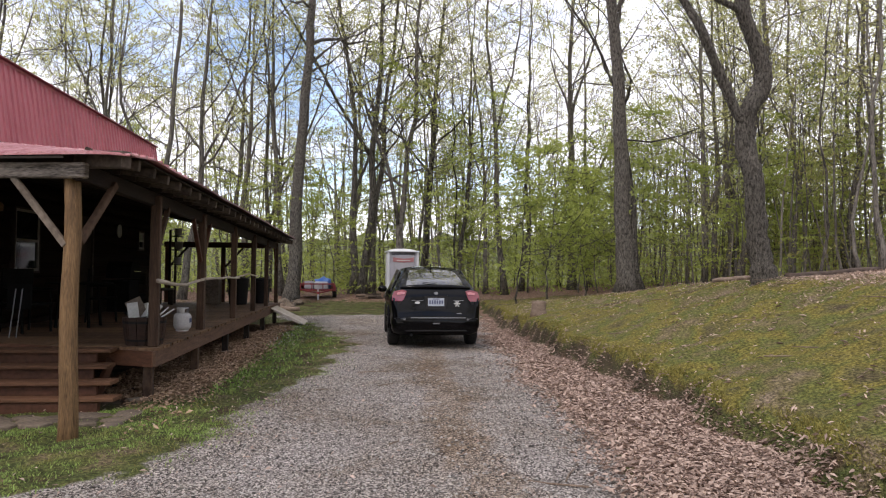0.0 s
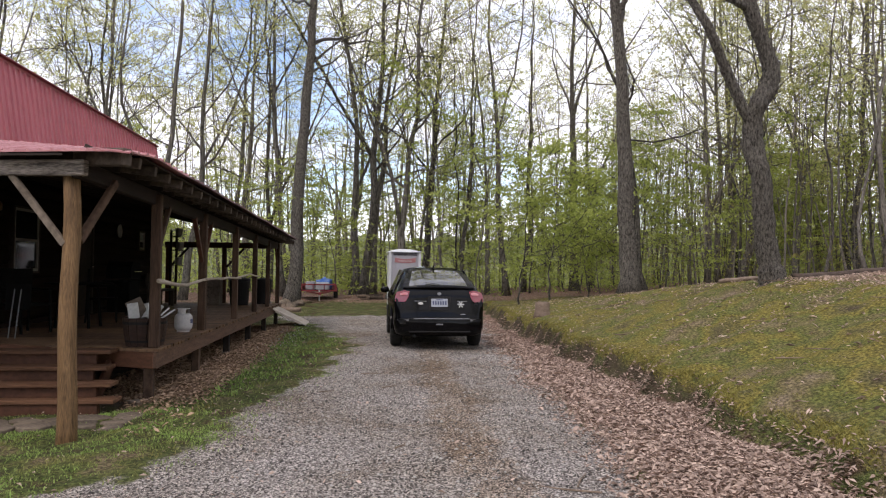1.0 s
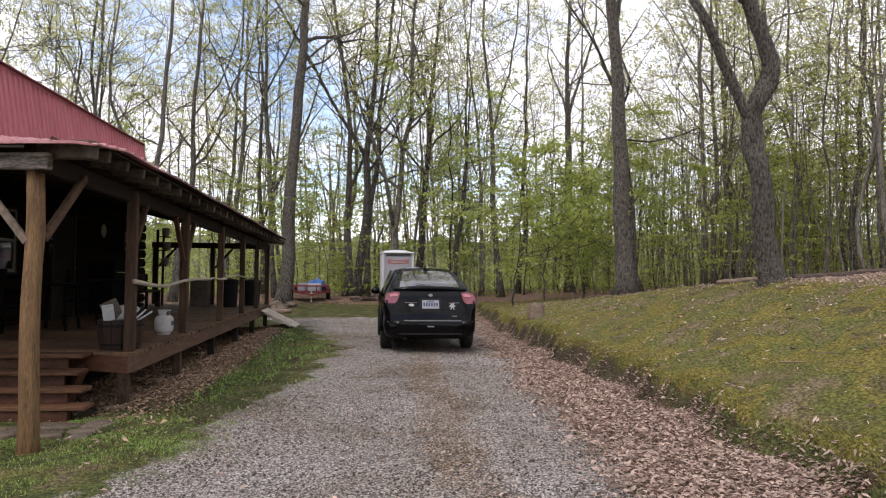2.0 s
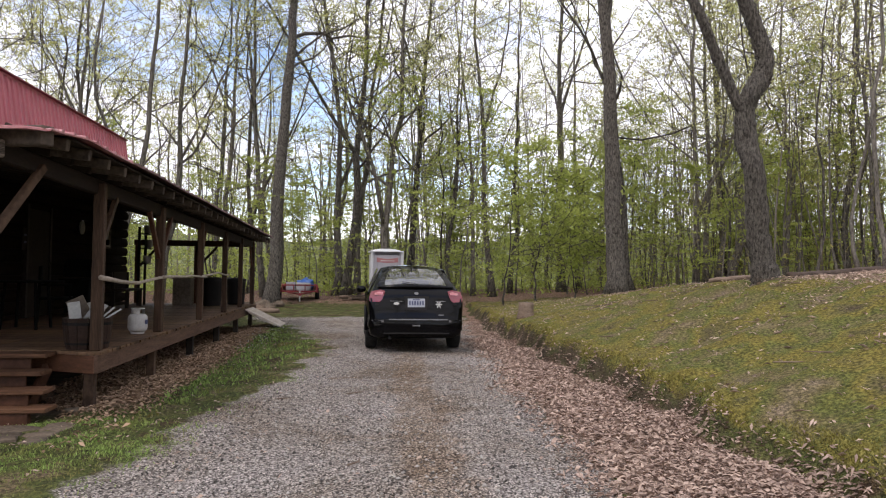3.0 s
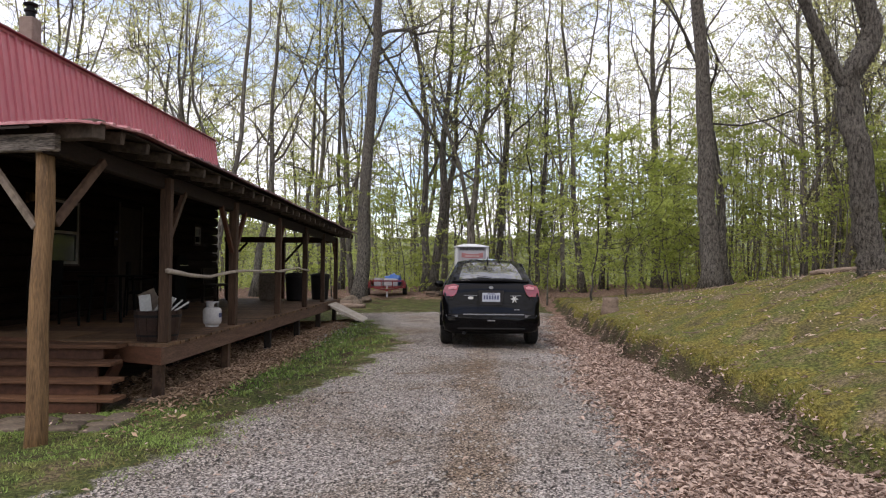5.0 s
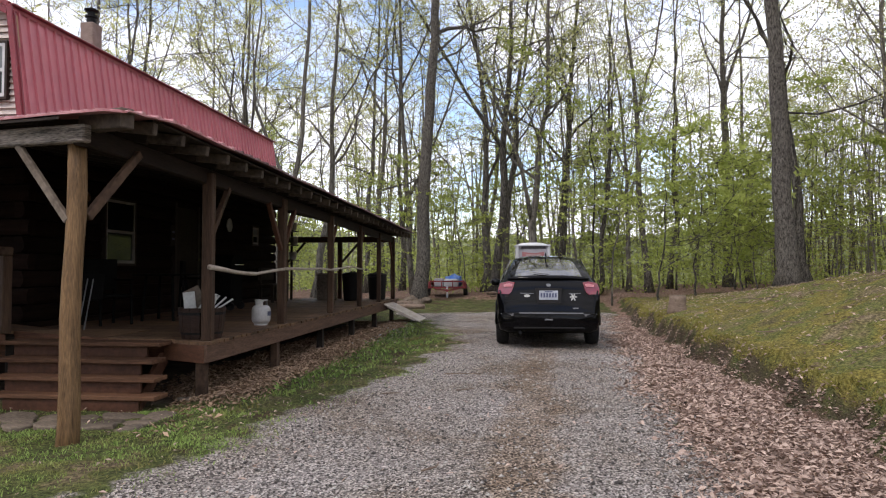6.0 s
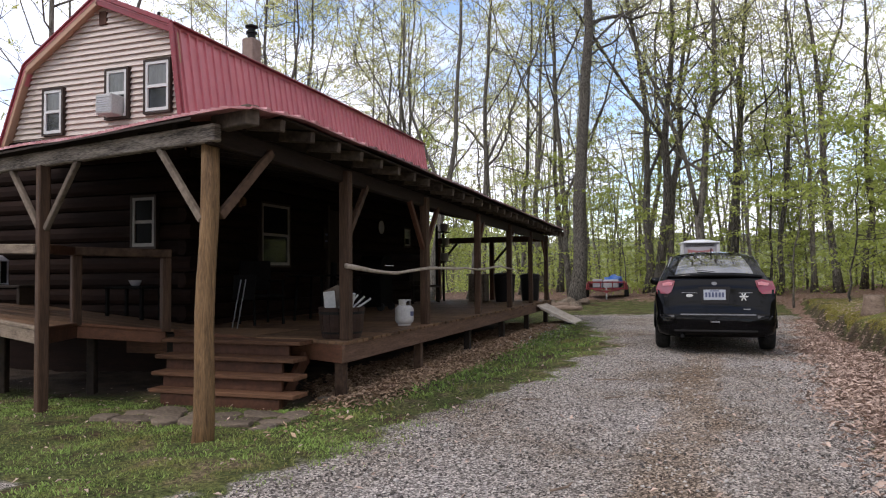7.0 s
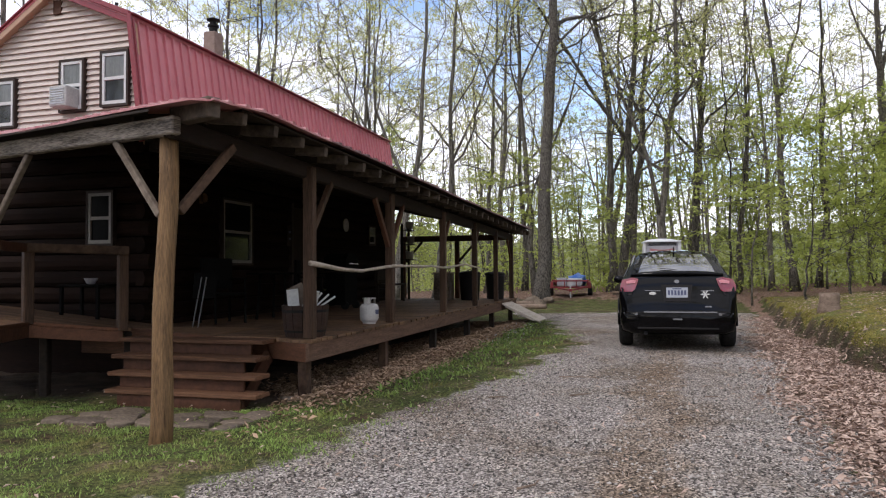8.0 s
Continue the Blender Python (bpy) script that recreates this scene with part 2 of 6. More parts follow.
# ---------- helpers ----------
def part(name, bm, mat, parent=None, label="", smooth=False):
    """One bmesh becomes one mesh object, under a thing or a part."""
    me = bpy.data.meshes.new(name)
    bmesh.ops.recalc_face_normals(bm, faces=bm.faces)
    if smooth:
        for f in bm.faces:
            f.smooth = True
    bm.to_mesh(me)
    bm.free()
    me.materials.append(mat)
    ob = new(name, me)
    if parent:
        ob.parent = parent
    if label:
        ob["label"] = label
    return ob


def thing(name, label, category, at=(0, 0, 0), turn=0, group="", kind=""):
    ob = new(name)
    ob.matrix_basis = pose(*at, 0, 0, turn)
    return tagged(ob, label, category, group, kind)


def block(x0, x1, y0, y1, z0, z1, bevel=0.0, bm=None):
    bm = bm or bmesh.new()
    r = bmesh.ops.create_cube(bm, size=1, matrix=Matrix.LocRotScale(((x0 + x1) / 2, (y0 + y1) / 2, (z0 + z1) / 2), None, (x1 - x0, y1 - y0, z1 - z0)))
    if bevel:
        es = {e for v in r["verts"] for e in v.link_edges}
        bmesh.ops.bevel(bm, geom=list(es), offset=bevel, segments=1, affect="EDGES")
    return bm


def bar(a, b, wide, high, bevel=0.008, up=(0, 0, 1), bm=None):
    """A squared timber from a to b."""
    a, b = Vector(a), Vector(b)
    d = (b - a)
    m = d.to_track_quat("Y", "Z").to_matrix().to_4x4()
    bm2 = bmesh.new()
    r = bmesh.ops.create_cube(bm2, size=1, matrix=Matrix.LocRotScale((0, d.length / 2, 0), None, (wide, d.length, high)))
    if bevel:
        bmesh.ops.bevel(bm2, geom=list(bm2.edges), offset=bevel, segments=1, affect="EDGES")
    bmesh.ops.transform(bm2, matrix=Matrix.Translation(a) @ m, verts=bm2.verts)
    if bm is None:
        return bm2
    me = bpy.data.meshes.new("tmp")
    bm2.to_mesh(me)
    bm2.free()
    bm.from_mesh(me)
    bpy.data.meshes.remove(me)
    return bm


def tube_data(pts, radii, sides=8, wob=0.0, rng=None, cap=True):
    """Vertices and faces of a tapered tube along pts."""
    pts = np.asarray(pts, float)
    n = len(pts)
    tang = np.gradient(pts, axis=0)
    tang /= np.linalg.norm(tang, axis=1)[:, None] + 1e-9
    ref = np.array([1.0, 0.13, 0.0]) if abs(tang[0][0]) < 0.9 else np.array([0.0, 0.1, 1.0])
    u = np.cross(tang, ref)
    u /= np.linalg.norm(u, axis=1)[:, None]
    v = np.cross(tang, u)
    a = np.linspace(0, 2 * np.pi, sides, endpoint=False)
    rr = np.asarray(radii, float)[:, None] * np.ones((1, sides))
    if wob and rng is not None:
        rr = rr * (1 + wob * rng.normal(size=rr.shape))
    vs = pts[:, None, :] + rr[..., None] * (np.cos(a)[None, :, None] * u[:, None, :] + np.sin(a)[None, :, None] * v[:, None, :])
    vs = vs.reshape(-1, 3)
    fs = []
    for i in range(n - 1):
        for k in range(sides):
            k2 = (k + 1) % sides
            fs.append((i * sides + k, i * sides + k2, (i + 1) * sides + k2, (i + 1) * sides + k))
    if cap:
        fs.append(tuple(range(sides))[::-1])
        fs.append(tuple((n - 1) * sides + k for k in range(sides)))
    return vs, fs


def tube(pts, radii, sides=8, wob=0.0, seed=0):
    vs, fs = tube_data(pts, radii, sides, wob, np.random.default_rng(seed))
    bm = bmesh.new()
    bv = [bm.verts.new(v) for v in vs]
    for f in fs:
        bm.faces.new([bv[i] for i in f])
    return bm


def lathe(profile, sides=20, at=(0, 0, 0)):
    """A turned body from rows of (radius, height)."""
    pts = [(at[0], at[1], at[2] + z) for r, z in profile]
    bm = bmesh.new()
    rings = []
    for r, z in profile:
        rings.append([bm.verts.new((at[0] + r * math.cos(2 * math.pi * k / sides), at[1] + r * math.sin(2 * math.pi * k / sides), at[2] + z)) for k in range(sides)])
    for a, b in zip(rings, rings[1:]):
        for k in range(sides):
            bm.faces.new((a[k], a[(k + 1) % sides], b[(k + 1) % sides], b[k]))
    bm.faces.new(rings[0][::-1])
    bm.faces.new(rings[-1])
    return bm


def prism(outline, y0, y1):
    """Outline in x and z, extruded along y."""
    bm = bmesh.new()
    a = [bm.verts.new((x, y0, z)) for x, z in outline]
    b = [bm.verts.new((x, y1, z)) for x, z in outline]
    n = len(outline)
    bm.faces.new(a)
    bm.faces.new(b[::-1])
    for k in range(n):
        bm.faces.new((a[k], b[k], b[(k + 1) % n], a[(k + 1) % n]))
    return bm


def slab(corners, thick, down=(0, 0, -1)):
    """A sheet through the given corners, with thickness."""
    bm = bmesh.new()
    d = Vector(down) * thick
    a = [bm.verts.new(c) for c in corners]
    b = [bm.verts.new(Vector(c) + d) for c in corners]
    n = len(corners)
    bm.faces.new(a)
    bm.faces.new(b[::-1])
    for k in range(n):
        bm.faces.new((a[k], b[k], b[(k + 1) % n], a[(k + 1) % n]))
    return bm


def raw_mesh(name, verts, faces, mat, smooth=False):
    me = bpy.data.meshes.new(name)
    if isinstance(faces, np.ndarray):
        k = faces.shape[1]
        me.vertices.add(len(verts))
        me.vertices.foreach_set("co", np.asarray(verts, np.float32).ravel())
        me.loops.add(faces.size)
        me.loops.foreach_set("vertex_index", faces.astype(np.int32).ravel())
        me.polygons.add(len(faces))
        me.polygons.foreach_set("loop_start", np.arange(0, faces.size, k, dtype=np.int32))
        me.update(calc_edges=True)
    else:
        me.from_pydata([tuple(v) for v in verts], [], faces)
    if smooth:
        me.polygons.foreach_set("use_smooth", np.ones(len(me.polygons), bool))
    me.materials.append(mat)
    return me


# ---------- ground ----------
def lerp(v, table):
    return np.interp(v, [a for a, b in table], [b for a, b in table])


GRAVEL_L = [(-12, -7), (-4.5, -3), (-1.6, -0.3), (-1.1, 0.35), (-0.7, 0.75), (0, 1.1), (0.6, 1.3), (2.2, 1.43), (4.3, 1.85), (6.8, 2.3), (9.2, 2.25), (12.5, 1.5), (15, 0.7), (17.5, -0.6)]
GRAVEL_R = [(-12, 4.5), (-1.5, 4.65), (0, 4.8), (2, 4.95), (4.5, 5.12), (8, 5.3), (9.5, 5.42), (14, 6.0), (20, 6.7)]
BANK = [(-14, 6.08), (0, 6.1), (5, 6.18), (10, 6.2), (13, 6.32), (17, 6.75), (22, 7.3), (60, 9)]


def wave(x, y, k, s=0.0):
    return np.sin(1.7 * k * x + 0.9 * k * y + s) * np.sin(-0.8 * k * x + 1.6 * k * y + 2.1 * s + 1) + 0.5 * np.sin(3.1 * k * x - 2.3 * k * y + 3 * s)


def smooth01(v):
    v = np.clip(v, 0, 1)
    return v * v * (3 - 2 * v)


def height(x, y):
    x, y = np.asarray(x, float), np.asarray(y, float)
    xb = lerp(y, BANK) + 0.13 * wave(x * 0 + 3, y, 1.3) + 0.05 * wave(x * 0 + 1, y, 5.0)
    z = 0.06 - 0.012 * np.maximum(np.abs(x - 3.8) - 1, 0)
    z = np.maximum(z, -0.06)
    d = x - xb
    s1 = lerp(y, [(-10, 0.33), (5, 0.365), (9, 0.28), (12.5, 0.195), (20, 0.09), (40, 0.08)])
    s2 = lerp(y, [(-10, 0.08), (14, 0.08), (30, 0.05), (60, 0.03)])
    rise = lerp(y, [(-5, 0.2), (2, 0.24), (8, 0.36), (16, 0.36), (24, 0.2)])
    up = rise * smooth01(d / 0.28) + s1 * np.clip(d, 0, 3.3) + s2 * np.clip(d - 3.3, 0, 60)
    z = z + np.where(d > 0, up, 0)
    z = z + 0.30 * smooth01((y - 21) / 7) * smooth01((9 - x) / 3)
    z = z - 0.05 * np.clip(y - 46, 0, 200) - 0.07 * np.clip(-9 - x, 0, 120) - 0.03 * np.clip(-15 - y, 0, 0)
    z = z - 0.08 * smooth01((0.5 - x) / 0.9) * smooth01((y - 1.0) / 0.9) * smooth01((16 - y) / 2)
    z = z + 0.02 * wave(x, y, 0.8) + 0.012 * wave(x, y, 2.7, 1)
    return z


def spread(lo, hi, step, far):
    core = list(np.arange(lo, hi + step / 2, step))
    left, right, d = [], [], step
    p, q = lo, hi
    while p > -far:
        d *= 1.22
        p -= d
        left.append(p)
        q += d
        right.append(q)
    return np.array(left[::-1] + core + right)


gx, gy = spread(-9, 14, 0.1, 1500), spread(-6, 25, 0.12, 1500)
GX, GY = np.meshgrid(gx, gy)
GZ = height(GX, GY)
rngg = np.random.default_rng(5)
near = (np.abs(GX - 3) < 13) & (GY < 27) & (GY > -9)
GZ = GZ + np.where(near, rngg.normal(size=GX.shape) * 0.006, 0)
GZ = np.where((np.abs(GX) > 200) | (np.abs(GY) > 300), np.maximum(GZ, -14), GZ)
gl = lerp(GY, GRAVEL_L) + 0.16 * wave(GX * 0, GY, 1.9) + 0.08 * wave(GX, GY, 4.5)
gr = lerp(GY, GRAVEL_R) + 0.15 * wave(GX * 0 + 2, GY, 1.6) + 0.1 * wave(GX, GY, 3.7)
bk = lerp(GY, BANK) + 0.13 * wave(GX * 0 + 3, GY, 1.3)
gravel = smooth01((GX - gl) / 0.75 + 0.5) * smooth01((gr - GX) / 0.4 + 0.5) * smooth01((18.5 - GY) / 1.2)
gravel = np.maximum(gravel, smooth01((-0.55 - GY + 0.3 * wave(GX, GY, 1.2)) / 0.5) * smooth01((-0.1 - GX) / 0.5) * 0.8)
leafy = smooth01((GX - gr) / 0.4 + 0.4) * smooth01((bk + 0.12 - GX) / 0.25)
porch_leaf = smooth01((0.72 + 0.1 * wave(GX * 0, GY, 1.1) - GX) / 0.25) * smooth01((GY - 2.1) / 1.2) * smooth01((15.5 - GY) / 2) * smooth01((GX + 1.2) / 0.8)
woods = np.maximum(smooth01((GY - 21.5) / 5), smooth01((GX - 9.7 - 0.22 * np.abs(GY - 5) + 0.5 * wave(GX, GY, 0.7)) / 1.4))
# ground below the deck, where soil colour also carries the deck's shade
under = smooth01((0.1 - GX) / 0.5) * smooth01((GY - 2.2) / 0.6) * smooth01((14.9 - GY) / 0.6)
leafy = np.clip(np.maximum.reduce([leafy, porch_leaf * 0.9, woods * 0.72]), 0, 1)
moss = smooth01((GX - bk - 0.10) / 0.15) * (1 - woods)
middle = lerp(GY, [(-6, 3.2), (0, 3.55), (8, 3.85), (16, 3.6)])
trodden = 0.75 * np.exp(-((GX - middle - 0.12 * wave(GX * 0, GY, 0.9)) / 0.38) ** 2) * smooth01((12 - GY) / 5)
soil = smooth01((GX - bk + 0.06) / 0.1) * smooth01((bk + 0.24 - GX + 0.1 * wave(GX, GY, 3.3)) / 0.12) * smooth01((GY + 1) / 4) * smooth01((22 - GY) / 4)
under = np.maximum(under, soil * 0.9)
nx, ny = len(gx), len(gy)
idx = np.arange(nx * ny).reshape(ny, nx)
gf = np.stack([idx[:-1, :-1], idx[:-1, 1:], idx[1:, 1:], idx[1:, :-1]], -1).reshape(-1, 4)


def ground_material():
    m = bpy.data.materials.new("ground_cover")
    m.use_nodes = True
    t = m.node_tree
    b = t.nodes["Principled BSDF"]
    b.inputs["Roughness"].default_value = 0.95
    b.inputs["Specular IOR Level"].default_value = 0.15
    co = t.nodes.new("ShaderNodeTexCoord")

    def tex(scale, detail=4, kind="ShaderNodeTexNoise"):
        n = t.nodes.new(kind)
        n.inputs["Scale"].default_value = scale
        if kind == "ShaderNodeTexNoise":
            n.inputs["Detail"].default_value = detail
        t.links.new(co.outputs["Object"], n.inputs["Vector"])
        return n

    def ramp(src, stops):
        r = t.nodes.new("ShaderNodeValToRGB")
        while len(r.color_ramp.elements) < len(stops):
            r.color_ramp.elements.new(0.5)
        for e, (p, c) in zip(r.color_ramp.elements, stops):
            e.position, e.color = p, (*c, 1)
        t.links.new(src, r.inputs[0])
        return r.outputs[0]

    def mixed(fac, a, c, blend="MIX"):
        n = t.nodes.new("ShaderNodeMix")
        n.data_type, n.blend_type = "RGBA", blend
        if isinstance(fac, float):
            n.inputs[0].default_value = fac
        else:
            t.links.new(fac, n.inputs[0])
        t.links.new(a, n.inputs[6])
        t.links.new(c, n.inputs[7])
        return n.outputs[2]

    def mask(name, broken=0.5, scale=6.0):
        """Zone weight with a ragged edge."""
        at = t.nodes.new("ShaderNodeAttribute")
        at.attribute_name = name
        n = tex(scale, 6)
        a = t.nodes.new("ShaderNodeMath")
        a.operation = "MULTIPLY_ADD"
        a.inputs[1].default_value, a.inputs[2].default_value = broken * 2, -broken
        t.links.new(n.outputs[0], a.inputs[0])
        s = t.nodes.new("ShaderNodeMath")
        s.operation = "ADD"
        t.links.new(at.outputs["Fac"], s.inputs[0])
        t.links.new(a.outputs[0], s.inputs[1])
        r = t.nodes.new("ShaderNodeMapRange")
        r.inputs["From Min"].default_value, r.inputs["From Max"].default_value = 0.38, 0.62
        t.links.new(s.outputs[0], r.inputs["Value"])
        return r.outputs[0]

    cells = tex(78, kind="ShaderNodeTexVoronoi")
    stones = ramp(cells.outputs["Color"], [(0.12, (0.035, 0.032, 0.03)), (0.5, (0.25, 0.23, 0.215)), (0.88, (0.76, 0.72, 0.68))])
    tint = ramp(tex(0.7, 5).outputs[0], [(0.35, (0.68, 0.58, 0.48)), (0.48, (0.90, 0.84, 0.78)), (0.68, (1.05, 1.0, 0.97))])
    grav = mixed(1.0, stones, tint, "MULTIPLY")
    brown = mixed(1.0, grav, ramp(tex(9, 5).outputs[0], [(0.35, (0.80, 0.71, 0.62)), (0.65, (1.0, 0.93, 0.85))]), "MULTIPLY")
    grav = mixed(mask("trodden", 0.55, 2.5), grav, brown)
    leaves_c = ramp(tex(22, 3).outputs[0], [(0.3, (0.07, 0.035, 0.026)), (0.5, (0.23, 0.135, 0.10)), (0.68, (0.42, 0.29, 0.23))])
    lf_cells = ramp(tex(17, kind="ShaderNodeTexVoronoi").outputs["Color"], [(0.2, (0.10, 0.05, 0.035)), (0.55, (0.27, 0.169, 0.122)), (0.9, (0.46, 0.335, 0.262))])
    leaf_c = mixed(0.6, leaves_c, lf_cells)
    moss_c = ramp(tex(1.3, 7).outputs[0], [(0.30, (0.11, 0.085, 0.056)), (0.38, (0.155, 0.14, 0.055)), (0.46, (0.225, 0.19, 0.05)), (0.54, (0.14, 0.155, 0.045)), (0.61, (0.19, 0.16, 0.075)), (0.70, (0.27, 0.21, 0.15))])
    moss_f = ramp(tex(32, 6).outputs[0], [(0.34, (0.40, 0.39, 0.37)), (0.5, (0.88, 0.87, 0.84)), (0.63, (1.55, 1.5, 1.42))])
    moss_c = mixed(1.0, moss_c, moss_f, "MULTIPLY")
    grass_c = ramp(tex(2.2, 6).outputs[0], [(0.35, (0.085, 0.06, 0.035)), (0.46, (0.085, 0.105, 0.034)), (0.56, (0.115, 0.122, 0.042)), (0.66, (0.18, 0.14, 0.085))])
    grass_c = mixed(1.0, grass_c, moss_f, "MULTIPLY")
    col = mixed(mask("moss", 0.3), grass_c, moss_c)
    col = mixed(mask("gravel", 0.55, 5), col, grav)
    col = mixed(mask("leafy", 0.5, 4), col, leaf_c)
    at = t.nodes.new("ShaderNodeAttribute")
    at.attribute_name = "under"
    # bare soil, darkened further to give the shade below the deck
    dirt_and_shade = ramp(tex(3, 5).outputs[0], [(0.3, (0.04, 0.029, 0.021)), (0.7, (0.11, 0.08, 0.058))])
    col = mixed(at.outputs["Fac"], col, dirt_and_shade)
    t.links.new(col, b.inputs["Base Color"])
    hs = t.nodes.new("ShaderNodeMath")
    hs.operation = "ADD"
    t.links.new(cells.outputs["Distance"], hs.inputs[0])
    t.links.new(tex(30, 5).outputs[0], hs.inputs[1])
    bp = t.nodes.new("ShaderNodeBump")
    bp.inputs["Strength"].default_value, bp.inputs["Distance"].default_value = 0.9, 0.03
    t.links.new(hs.outputs[0], bp.inputs["Height"])
    t.links.new(bp.outputs[0], b.inputs["Normal"])
    return m


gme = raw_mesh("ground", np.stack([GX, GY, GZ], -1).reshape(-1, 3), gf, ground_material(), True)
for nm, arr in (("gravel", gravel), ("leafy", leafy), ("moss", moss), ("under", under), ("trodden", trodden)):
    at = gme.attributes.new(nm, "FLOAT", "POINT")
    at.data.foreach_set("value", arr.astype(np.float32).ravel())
ground = tagged(new("ground", gme), "gravel drive between grass, fallen leaves and a mossy bank", "ground", kind="structure")


def ground_z(x, y):
    return float(height(x, y))
# ---------- house ----------
XR, XL, YB = -3.2, -6.72, 14.1           # side walls and back of the house
XLW = -8.6                                # the lower storey reaches further
FRONT = 4.2
RIDGE, Z_RIDGE = -4.76, 5.50
KNEE_R, KNEE_L = -3.38, -6.18
Z_KNEE, Z_KNEE_L = 4.92, 4.60
Z_LOW = 3.2


house = thing("house", "log cabin with tan siding gable and red metal gambrel roof", "house")


def log_course(name, a, b, z, hgt, off, parent):
    """One rounded wall log from a to b, bulging outwards."""
    a, b = Vector((*a, z)), Vector((*b, z))
    bm = bmesh.new()
    n = Vector((*off, 0))
    prof = [(-0.08, 0), (0.03, 0.01), (0.065, 0.25), (0.07, 0.6), (0.035, 0.97), (-0.08, 1.0)]
    ra = [bm.verts.new(a + n * p + Vector((0, 0, q * hgt))) for p, q in prof]
    rb = [bm.verts.new(b + n * p + Vector((0, 0, q * hgt))) for p, q in prof]
    for k in range(len(prof)):
        k2 = (k + 1) % len(prof)
        bm.faces.new((ra[k], ra[k2], rb[k2], rb[k]))
    bm.faces.new(ra[::-1])
    bm.faces.new(rb)
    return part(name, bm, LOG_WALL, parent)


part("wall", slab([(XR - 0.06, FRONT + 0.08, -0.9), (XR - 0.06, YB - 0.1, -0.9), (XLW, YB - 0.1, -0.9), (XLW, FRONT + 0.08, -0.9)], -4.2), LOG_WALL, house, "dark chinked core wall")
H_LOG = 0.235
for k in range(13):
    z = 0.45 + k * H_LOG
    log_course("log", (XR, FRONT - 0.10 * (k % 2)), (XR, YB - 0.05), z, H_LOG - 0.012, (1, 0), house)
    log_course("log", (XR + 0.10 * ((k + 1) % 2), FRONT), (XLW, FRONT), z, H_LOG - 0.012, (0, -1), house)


def gable_span(z):
    """Left and right end of the gable wall at height z."""
    ends = []
    for low, knee, zk in ((-6.72, KNEE_L, Z_KNEE_L), (-3.16, KNEE_R, Z_KNEE)):
        if z < zk:
            ends.append(low + (z - Z_LOW) / (zk - Z_LOW) * (knee - low))
        else:
            ends.append(knee + (z - zk) / (Z_RIDGE - zk) * (RIDGE - knee))
    return ends[0] + 0.04, ends[1] - 0.04


LAP = 0.088
z = 3.34
while z < Z_RIDGE - 0.1:
    a0, b0 = gable_span(z)
    a1, b1 = gable_span(min(z + LAP, Z_RIDGE - 0.02))
    bm = bmesh.new()
    rows = []
    for x, zz, offs in ((a0, z, 0.045), (b0, z, 0.045), (b1, z + LAP, 0.008), (a1, z + LAP, 0.008)):
        rows.append((x, zz, offs))
    fr = [bm.verts.new((x, FRONT - o, zz)) for x, zz, o in rows]
    bk_ = [bm.verts.new((x, FRONT + 0.05, zz)) for x, zz, o in rows]
    bm.faces.new(fr)
    bm.faces.new(bk_[::-1])
    for q in range(4):
        bm.faces.new((fr[q], bk_[q], bk_[(q + 1) % 4], fr[(q + 1) % 4]))
    part("siding_board", bm, SIDING, house)
    z += LAP


# shaded copy of the white sash, for the windows below the porch roof
SASH_SHADED = material("shaded_white_sash", (0.17, 0.16, 0.14), (0.28, 0.26, 0.23), 0.5, 5, bump=0.1)


def wall_window(cx, z0, z1, wide, on_front=True, pale_pane=False, y=0.0):
    """Double-hung window with dark surround, white sash frame, meeting rail and two panes."""
    win = new("window")
    win.parent = house
    if on_front:
        win.matrix_basis = pose(cx, FRONT - (0.065 if z0 > 3 else 0.10), z0)
    else:
        win.matrix_basis = pose(XR + 0.09, y, z0, 0, 0, 90)
    hgt, hw = z1 - z0, wide / 2
    tw = 0.034
    bm = bmesh.new()
    for x0, x1, q0, q1 in ((-hw - tw, -hw, -tw, hgt + tw), (hw, hw + tw, -tw, hgt + tw), (-hw, hw, hgt, hgt + tw), (-hw, hw, -tw, 0)):
        block(x0, x1, -0.03, 0.05, q0, q1, 0, bm)
    part("surround", bm, DARK_TRIM, win)
    bm = bmesh.new()
    fw = 0.042
    for x0, x1, q0, q1 in ((-hw, -hw + fw, 0, hgt), (hw - fw, hw, 0, hgt), (-hw + fw, hw - fw, hgt - fw, hgt), (-hw + fw, hw - fw, 0, fw * 1.2), (-hw + fw, hw - fw, hgt * 0.5 - 0.02, hgt * 0.5 + 0.025)):
        block(x0, x1, -0.022, 0.03, q0, q1, 0, bm)
    part("sash", bm, WHITE_VINYL if z0 > 3 else SASH_SHADED, win, "white sash frame" if z0 > 3 else "white sash frame coloured dull as in shade")
    part("pane", block(-hw + fw, hw - fw, 0.005, 0.012, fw, hgt * 0.5 - 0.02), WINDOW_GLASS if z0 > 3 or not on_front else SHADED_GLASS, win)
    part("pane", block(-hw + fw, hw - fw, -0.004, 0.004, hgt * 0.5 + 0.025, hgt - fw), PALE_REFLECTION if pale_pane else WINDOW_GLASS if z0 > 3 else SHADED_GLASS, win, "pane coloured pale like a sky reflection" if pale_pane else "")
    return win


wall_window(-3.68, 3.75, 4.49, 0.42, pale_pane=True)
wall_window(-4.43, 3.72, 4.43, 0.38, pale_pane=True)
wall_window(-5.68, 3.56, 4.24, 0.36, pale_pane=True)
wall_window(-3.88, 1.76, 2.48, 0.40)
wall_window(0, 1.50, 2.54, 0.86, False, False, 6.36)
